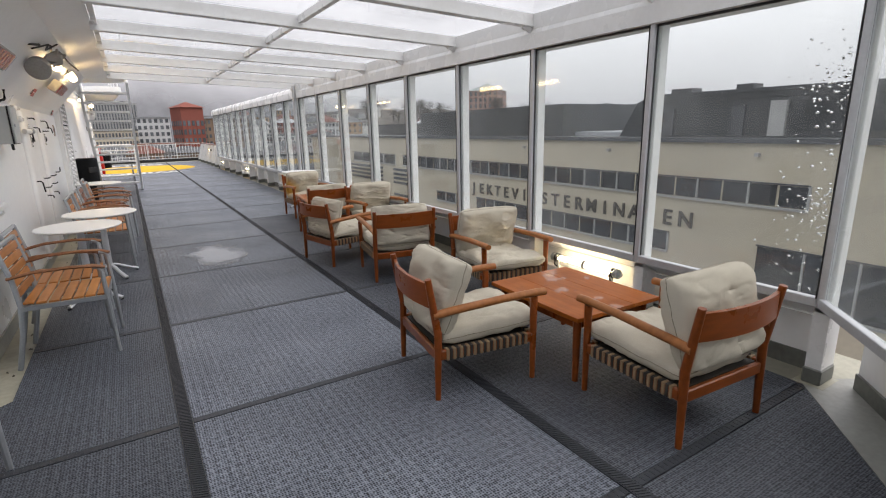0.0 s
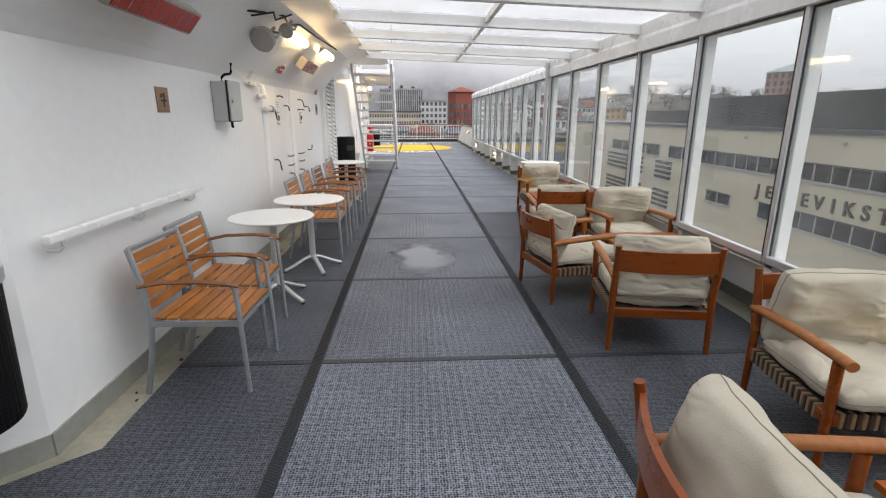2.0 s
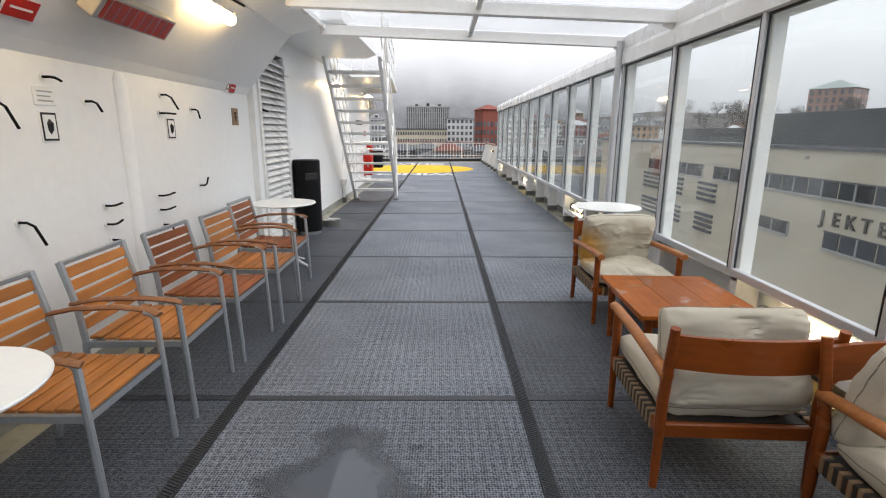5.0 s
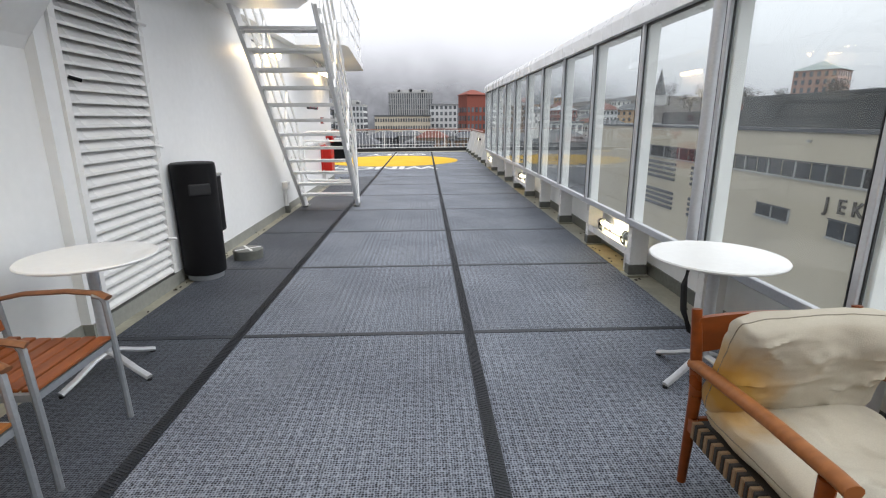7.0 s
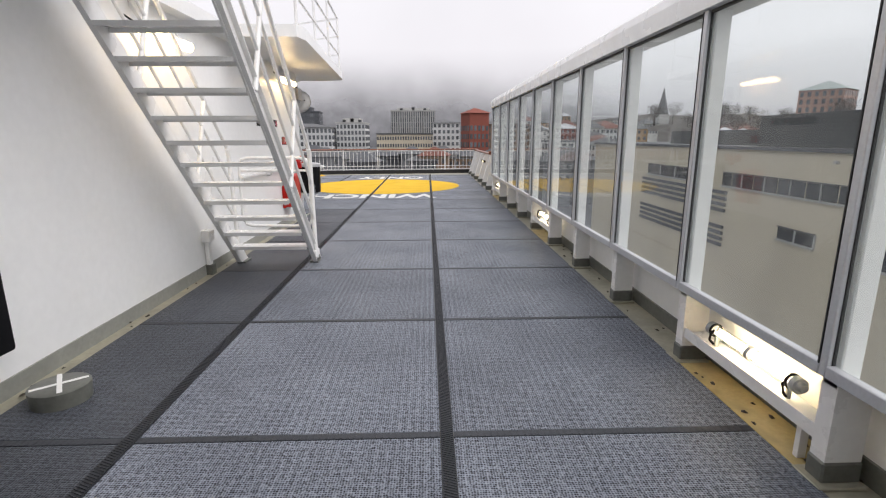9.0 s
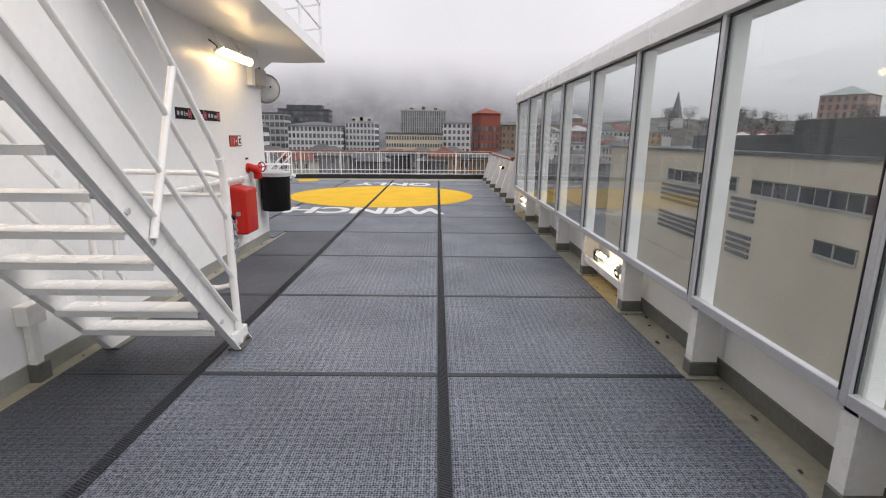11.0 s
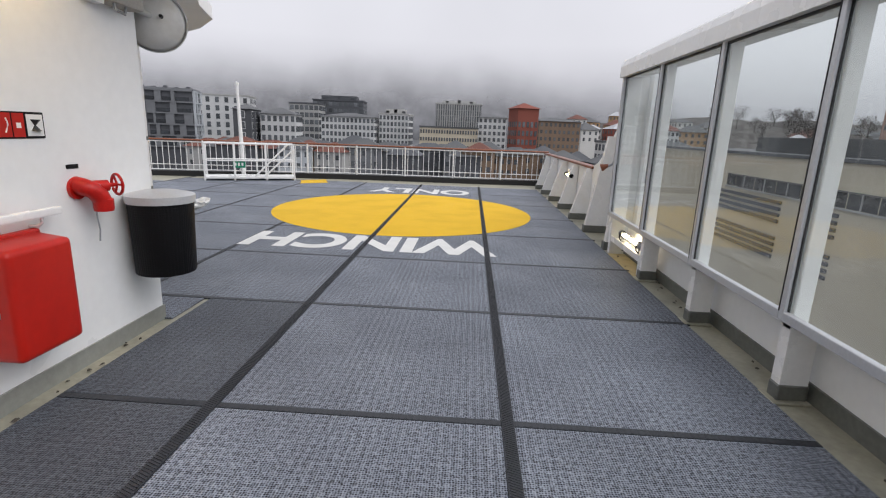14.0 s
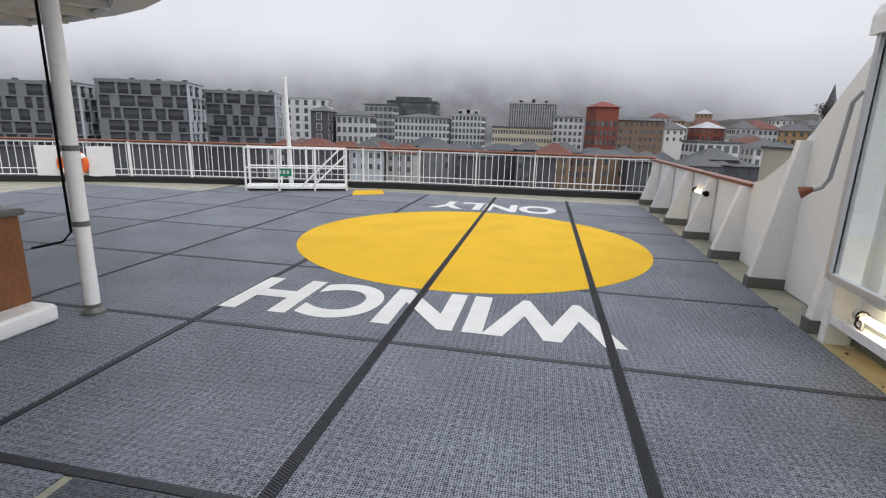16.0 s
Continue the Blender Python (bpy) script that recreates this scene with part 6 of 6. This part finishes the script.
for y in (14.0, 24.0, 33.0, 43.0):
    part("wall_lamp", box(TX - 0.3, TX, y, y + 0.2, -0.35, -0.15), M_CONC, ter)
word = "JEKTEVIKSTERMINALEN"
for k, c in enumerate(word):
    yc = 40.6 - k * (40.6 - 17.9) / (len(word) - 1)
    cu = bpy.data.curves.new("letter", "FONT")
    cu.body, cu.size, cu.extrude, cu.align_x, cu.offset = c, 1.38, 0.05, "CENTER", 0.02
    tmp = new("tmp_text", cu)
    me = bpy.data.meshes.new_from_object(tmp.evaluated_get(bpy.context.evaluated_depsgraph_get()))
    bpy.data.objects.remove(tmp)
    me.materials.append(M_LETD)
    o = new("letter", me)
    o.matrix_world = pose(TX - 0.08, yc, -4.85, 90, 0, -90)
    o.parent = ter


def facade_windows(parent, w, d, z0, z1, cols_, rows_, ww, wh, material=None, faces=(0, 1, 3), frame_mat=None):
    pm = mesh_of("window", box(-ww / 2, ww / 2, -0.10, 0.05, -wh / 2, wh / 2), material or M_PANEF)
    fm = mesh_of("window_frame", box(-ww / 2 - 0.12, ww / 2 + 0.12, -0.06, 0.05, -wh / 2 - 0.12, wh / 2 + 0.12), frame_mat or M_LIGHT) if frame_mat else None
    for f in faces:
        side, length = ((-d / 2, w), (w / 2, d), (d / 2, w), (-w / 2, d))[f][0], (w, d, w, d)[f]
        n = max(1, round(cols_ * length / w))
        for i in range(n):
            for j in range(rows_):
                u = -length / 2 + (i + 0.5) * length / n
                z = z0 + (j + 0.5) * (z1 - z0) / rows_
                loc = (u, side, z) if f in (0, 2) else (side, u, z)
                rz = (0, radians(90), radians(180), radians(-90))[f]
                o = new("window", pm)
                o.parent, o.location, o.rotation_euler = parent, loc, (0, 0, rz)
                if fm:
                    q = new("window_frame", fm)
                    q.parent, q.location, q.rotation_euler = parent, loc, (0, 0, rz)


def block(label, x, y, w, d, top, material, roof, cols_, rows_, ww, wh, yaw=0.0, z0=-6.0, faces=(0, 1, 3), hip=0.0, frame_mat=None, crown=0.0, group="", penthouse=None):
    e = root("town_building", pose(x, y, 0, 0, 0, yaw), label, "building", group)
    part("wall", box(-w / 2, w / 2, -d / 2, d / 2, GZ, top), material, e)
    if hip:
        b = bmesh.new()
        o_ = 0.5
        lo = [b.verts.new((sx * (w / 2 + o_), sy_ * (d / 2 + o_), top)) for sx, sy_ in ((-1, -1), (1, -1), (1, 1), (-1, 1))]
        k_ = max(0.0, (w - d) / 2) + 0.3
        hi = [b.verts.new((-k_, 0, top + hip)), b.verts.new((k_, 0, top + hip))]
        b.faces.new((lo[0], lo[1], hi[1], hi[0]))
        b.faces.new((lo[1], lo[2], hi[1]))
        b.faces.new((lo[2], lo[3], hi[0], hi[1]))
        b.faces.new((lo[3], lo[0], hi[0]))
        b.faces.new(lo[::-1])
        part("roof", b, roof, e)
    else:
        part("roof", box(-w / 2 - 0.2, w / 2 + 0.2, -d / 2 - 0.2, d / 2 + 0.2, top, top + 0.5), roof, e)
    if penthouse:
        pw, ph = penthouse
        part("penthouse", box(-pw * w / 2, pw * w / 2, -d * 0.3, d * 0.3, top + 0.5, top + 0.5 + ph), roof, e)
        for k in range(3):
            part("vent", box(-w * 0.3 + k * w * 0.27, -w * 0.3 + k * w * 0.27 + 1.1, -d * 0.3, -d * 0.2, top + 0.5, top + 1.3 + 0.5 * (k % 2)), M_DARKB, e)
    facade_windows(e, w, d, z0, top - crown, cols_, rows_, ww, wh, None, faces, frame_mat)
    return e


def apartments(x, y, w, d, top, yaw, seed, label):
    """Block of flats with a deep irregular grid of balconies in pale frames."""
    e = root("apartment_building", pose(x, y, 0, 0, 0, yaw), label, "building", "apartment blocks")
    part("wall", box(-w / 2, w / 2, -d / 2, d / 2, GZ, top), M_DARKB, e)
    part("roof", box(-w / 2 - 0.3, w / 2 + 0.3, -d / 2 - 0.3, d / 2 + 0.3, top, top + 0.5), M_FLATS, e)
    rng = random.Random(seed)
    rows_ = int((top + 6) / 3.0)
    for f, length, side in ((0, w, -d / 2), (1, d, w / 2)):
        for j in range(rows_ + 1):
            z = top - j * 3.0
            b = box(-length / 2, length / 2, -0.55, 0.1, z - 0.38, z)
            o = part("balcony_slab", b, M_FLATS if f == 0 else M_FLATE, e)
            o.location, o.rotation_euler = ((0, side, 0), (0, 0, 0)) if f == 0 else ((side, 0, 0), (0, 0, radians(90)))
            if j == rows_:
                continue
            u = -length / 2
            while u < length / 2 - 1.0:
                ww = rng.choice((0.6, 0.9, 1.6, 2.2))
                b = box(u, min(u + ww, length / 2), -0.5, 0.1, z - 3.0, z - 0.36)
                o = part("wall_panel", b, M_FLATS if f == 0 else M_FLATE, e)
                o.location, o.rotation_euler = ((0, side, 0), (0, 0, 0)) if f == 0 else ((side, 0, 0), (0, 0, radians(90)))
                gap = rng.choice((1.6, 2.4, 3.6))
                b = box(u + ww + 0.1, min(u + ww + gap - 0.1, length / 2), -0.30, 0.05, z - 2.8, z - 1.9)
                o = part("balustrade", b, M_PANE, e)
                o.location, o.rotation_euler = ((0, side, 0), (0, 0, 0)) if f == 0 else ((side, 0, 0), (0, 0, radians(90)))
                u += ww + gap
    for k in range(6):
        u = -w / 2 + (k + 0.7) * w / 6.5
        part("vent", box(u, u + 0.9, -1, 0.2, top + 0.5, top + 1.0 + 0.3 * (k % 2)), M_DARKB, e)
    return e


apartments(-134, 126, 40, 14, 9.4, 22, 5, "pale block of flats with slim vertical windows")
apartments(-101, 138, 21, 13, 10.6, 20, 1, "grey block of flats with a deep irregular balcony grid")
apartments(-87, 158, 19, 13, 9.7, 20, 2, "grey block of flats with dark balconies and pale end wall")
block("white block of flats behind the balconies", -86, 195, 18, 14, 10.4, M_LIGHT, M_CONC, 6, 6, 1.2, 1.7, 15)
block("dark and white waterfront house with framed windows", -60.5, 155, 4.5, 12, 5.2, M_DARKB, M_SLATE, 1, 4, 1.3, 1.7, 10, hip=1.5, frame_mat=M_LIGHT)
block("white waterfront house with a grey mansard", -53.5, 162, 9.5, 12, 4.4, M_LIGHT, M_SLATE, 6, 4, 0.9, 1.5, 10, hip=1.8)
block("dark glazed office block in grey concrete", -60.5, 207, 10.5, 12, 9.2, M_CONC, M_DARKB, 6, 6, 1.4, 1.6, 5)
block("dark office tower with a set-back roof", -53, 226, 20, 12, 11.6, M_DARKB, M_DARKB, 10, 7, 1.3, 1.5, 5, penthouse=(0.7, 1.6))
block("white office building with regular windows", -39, 186, 17, 14, 4.8, M_LIGHT, M_SLATE, 13, 5, 0.8, 1.35, 4, hip=1.4)
block("pale corner office building with a flat roof", -25, 194, 10, 13, 6.2, M_LIGHT, M_CONC, 8, 6, 0.75, 1.3, 0, penthouse=(0.6, 1.4))
block("tall concrete office slab with fine mullions", -4, 216, 17, 12, 11.3, M_CONC, M_CONC, 20, 6, 0.42, 1.9, 0, z0=-1.0, penthouse=(0.75, 0.9))
block("long low ochre office wing near the water", -6, 184, 18.5, 10, 2.4, M_RENDER, M_SLATE, 22, 4, 0.5, 1.1, 0, z0=-7)
block("white apartment house with a slate roof", 8.2, 196, 9.5, 11, 6.5, M_LIGHT, M_SLATE, 6, 6, 0.9, 1.2, 0, hip=1.0)
block("red brick tower with a hipped roof", 16.2, 168, 6.4, 7, 8.6, M_BRICK, M_BRICK, 5, 4, 0.75, 1.5, 18, z0=-4.5, hip=1.6, crown=3.2)
block("long brown brick building behind the tower", 32, 206, 15, 10, 6.3, M_BROWNH, M_SLATE, 9, 5, 0.8, 1.2, 8, hip=1.2)
block("white timber house by the harbour", 37.6, 143, 9.0, 8, 0.2, M_WHITEH, M_SLATE, 5, 2, 1.1, 1.5, 10, z0=-4.5, faces=(0, 3))
block("white gabled house with small windows", 49.0, 144, 7.5, 8, -0.4, M_WHITEH, M_SLATE, 4, 2, 0.8, 1.2, 6, z0=-4.5, hip=1.8, faces=(0, 3))
rng = random.Random(11)
for k in range(64):
    dist = rng.uniform(150, 300)
    ang = radians(rng.uniform(8, 62))
    x, y = 5 + dist * math.sin(ang), 15 + dist * math.cos(ang)
    if 26 < x < 60 and y < 96 or (ang < radians(14) and dist < 215):
        continue
    w, d = rng.uniform(7, 13), rng.uniform(7, 10)
    base_z = -9 + max(0, dist - 150) * 0.095
    top = base_z + rng.uniform(5, 8)
    block(rng.choice(("timber house on the slope", "plastered town house on the slope", "small town house with a pitched roof")), x, y, w, d, top,
          rng.choice((M_WHITEH, M_WHITEH, M_BROWNH, M_OCHREH, M_LIGHT, M_BRICK)), rng.choice((M_TILE, M_SLATE, M_SLATE, M_SNOW)),
          rng.randint(3, 5), 2, 0.9, 1.3, rng.uniform(-25, 25), z0=top - 5, hip=rng.uniform(1.8, 3.0), faces=(0, 3), group="houses on the slope")
for k in range(34):
    x = -62 + k * 3.1 + rng.uniform(-1, 1)
    y = rng.uniform(128, 150)
    w, d = rng.uniform(6, 10), 7
    top = rng.uniform(-4.4, -2.6)
    block(rng.choice(("low harbour house with a red roof", "gabled harbour warehouse near the water")), x, y, w, d, top, rng.choice((M_CONC, M_BROWNH, M_DARKB, M_FLATS, M_DARKB, M_FLATE)), rng.choice((M_TILE, M_SLATE, M_SLATE, M_DARKB, M_SLATE)),
          rng.randint(3, 4), 2, 0.8, 1.1, rng.uniform(-15, 15), z0=top - 5, hip=rng.uniform(1.2, 2.4), faces=(0,), group="harbour houses")
block("old brick house on the hill with a steep roof", 129, 171, 13, 12, 15.5, M_HILLB, M_HILLR, 6, 4, 0.9, 1.5, 35, z0=6, hip=3.0, faces=(0, 3))

# church spire
e = root("church", pose(160, 352, 0), "distant church tower with a pointed spire", "church")
part("tower", box(-3.5, 3.5, -3.5, 3.5, GZ, 16), M_CONC, e)
part("spire", rod((0, 0, 16), (0, 0, 33), 4.2, 0.1, 8), M_SLATE, e)


# hillside with bare trees, rising into the mist
def hill(name, x0, x1, y0, depth, base_z, height, seed, label, material, nx=90, ny=14):
    b = bmesh.new()
    grid_ = []
    for i in range(nx + 1):
        u = i / nx
        rowv = []
        for j in range(ny + 1):
            v = j / ny
            x, y = x0 + (x1 - x0) * u, y0 + depth * v
            h = (height * v ** 0.8) * (0.75 + 0.35 * noise.noise(Vector((u * 4 + seed, v * 1.5, seed)))) + 2.2 * noise.noise(Vector((u * 34, v * 9, seed)))
            rowv.append(b.verts.new((x, y, base_z + h)))
        grid_.append(rowv)
    for i in range(nx):
        for j in range(ny):
            b.faces.new((grid_[i][j], grid_[i + 1][j], grid_[i + 1][j + 1], grid_[i][j + 1]))
    return thing(name, b, material, label, "hillside", kind="structure")


hill("ground_hill_east", 40, 420, 235, 230, -8, 34, 3.0, "wooded hillside with houses", M_LEAF)
hill("ground_hill_near", 95, 330, 128, 110, -10, 24, 8.0, "wooded slope behind the terminal", M_LEAF, 60, 10)


# misty mountainside behind the town
def mist_material():
    m = bpy.data.materials.new("misty_mountainside")
    m.use_nodes = True
    nt = m.node_tree
    n, l = nt.nodes, nt.links
    p = n["Principled BSDF"]
    p.inputs["Roughness"].default_value = 1.0
    p.inputs["Specular IOR Level"].default_value = 0.0
    tc = n.new("ShaderNodeTexCoord")
    sp = n.new("ShaderNodeSeparateXYZ")
    l.new(tc.outputs["Object"], sp.inputs[0])
    nz = n.new("ShaderNodeTexNoise")
    nz.inputs["Scale"].default_value, nz.inputs["Detail"].default_value = 0.03, 8
    l.new(tc.outputs["Object"], nz.inputs["Vector"])
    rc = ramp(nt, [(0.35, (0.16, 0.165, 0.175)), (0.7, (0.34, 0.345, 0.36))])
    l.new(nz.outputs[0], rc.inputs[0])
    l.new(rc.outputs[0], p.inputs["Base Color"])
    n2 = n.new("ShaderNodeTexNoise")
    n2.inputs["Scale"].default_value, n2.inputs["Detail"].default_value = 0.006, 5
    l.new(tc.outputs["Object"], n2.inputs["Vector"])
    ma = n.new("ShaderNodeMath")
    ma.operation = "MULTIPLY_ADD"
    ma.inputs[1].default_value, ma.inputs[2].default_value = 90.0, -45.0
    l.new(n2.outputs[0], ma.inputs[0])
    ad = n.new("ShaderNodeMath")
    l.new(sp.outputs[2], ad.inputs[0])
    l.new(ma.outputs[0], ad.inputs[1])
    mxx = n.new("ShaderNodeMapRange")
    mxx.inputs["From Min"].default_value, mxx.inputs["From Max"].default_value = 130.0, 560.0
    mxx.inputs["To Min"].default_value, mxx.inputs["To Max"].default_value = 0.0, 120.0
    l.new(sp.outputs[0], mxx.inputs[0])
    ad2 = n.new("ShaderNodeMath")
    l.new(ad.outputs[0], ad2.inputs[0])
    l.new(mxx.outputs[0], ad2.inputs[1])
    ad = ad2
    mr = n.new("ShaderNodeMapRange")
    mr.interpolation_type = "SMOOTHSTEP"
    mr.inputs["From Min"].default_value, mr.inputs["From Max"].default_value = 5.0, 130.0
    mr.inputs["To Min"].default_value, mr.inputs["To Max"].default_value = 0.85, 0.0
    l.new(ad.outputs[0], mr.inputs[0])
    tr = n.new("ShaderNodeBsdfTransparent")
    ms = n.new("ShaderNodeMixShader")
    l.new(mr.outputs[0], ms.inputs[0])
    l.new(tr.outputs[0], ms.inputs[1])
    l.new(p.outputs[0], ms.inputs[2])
    l.new(ms.outputs[0], n["Material Output"].inputs[0])
    return m


b = bmesh.new()
rows = []
for k in range(61):
    a = radians(-20 + 165 * k / 60)
    rows.append([b.verts.new((900 * math.cos(a) - 60, 900 * math.sin(a) * (1.0), z)) for z in (GZ, 60, 190)])
for r0, r1 in zip(rows, rows[1:]):
    for j in range(2):
        b.faces.new((r0[j], r0[j + 1], r1[j + 1], r1[j]))
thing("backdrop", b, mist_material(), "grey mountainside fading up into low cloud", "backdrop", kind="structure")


def far_tree(m, seed, label):
    """Bare winter tree: tapered trunk, forked limbs, ragged crown of many small twig clumps."""
    rng_ = random.Random(seed)
    e = root("tree", m, label, "tree", "trees on the slope")
    t = rod((0, 0, 0), (0, 0, 4.2), 0.28, 0.14, 7)
    tips = []
    for k in range(9):
        a, h = rng_.uniform(0, 6.28), rng_.uniform(2.2, 4.2)
        q = Vector((math.cos(a) * rng_.uniform(1.0, 2.4), math.sin(a) * rng_.uniform(1.0, 2.4), h + rng_.uniform(1.5, 3.4)))
        rod((0, 0, h), q, 0.10, 0.03, 5, t)
        tips.append(q)
    part("trunk", t, M_LEAF, e)
    vs, fs = [], []
    for q in tips:
        for k in range(46):
            c = q + Vector((rng_.gauss(0, 0.75), rng_.gauss(0, 0.75), rng_.gauss(0.1, 0.7)))
            s = rng_.uniform(0.10, 0.26)
            o = len(vs)
            for j in range(4):
                vs.append(tuple(c + Vector((rng_.uniform(-s, s), rng_.uniform(-s, s), rng_.uniform(-s, s)))))
            fs += [(o, o + 1, o + 2), (o, o + 2, o + 3), (o, o + 3, o + 1), (o + 1, o + 3, o + 2)]
    me = bpy.data.meshes.new("crown")
    me.from_pydata(vs, [], fs)
    me.materials.append(M_LEAF)
    c = new("crown", me)
    c.parent = e
    return e


protos = [far_tree(pose(118 + 4 * k, 150 + 6 * k, 4), 40 + k, "bare dark winter tree on the wooded slope") for k in range(4)]
rng = random.Random(77)
for k in range(70):
    x = rng.uniform(98, 200)
    y = rng.uniform(140, 235)
    copy_thing(protos[k % 4], pose(x, y, -10 + 24 * max(0.0, (y - 128) / 110) ** 0.8 * 0.75 - 1.0, 0, 0, rng.uniform(0, 360)) @ Matrix.Scale(rng.uniform(0.8, 1.3), 4))
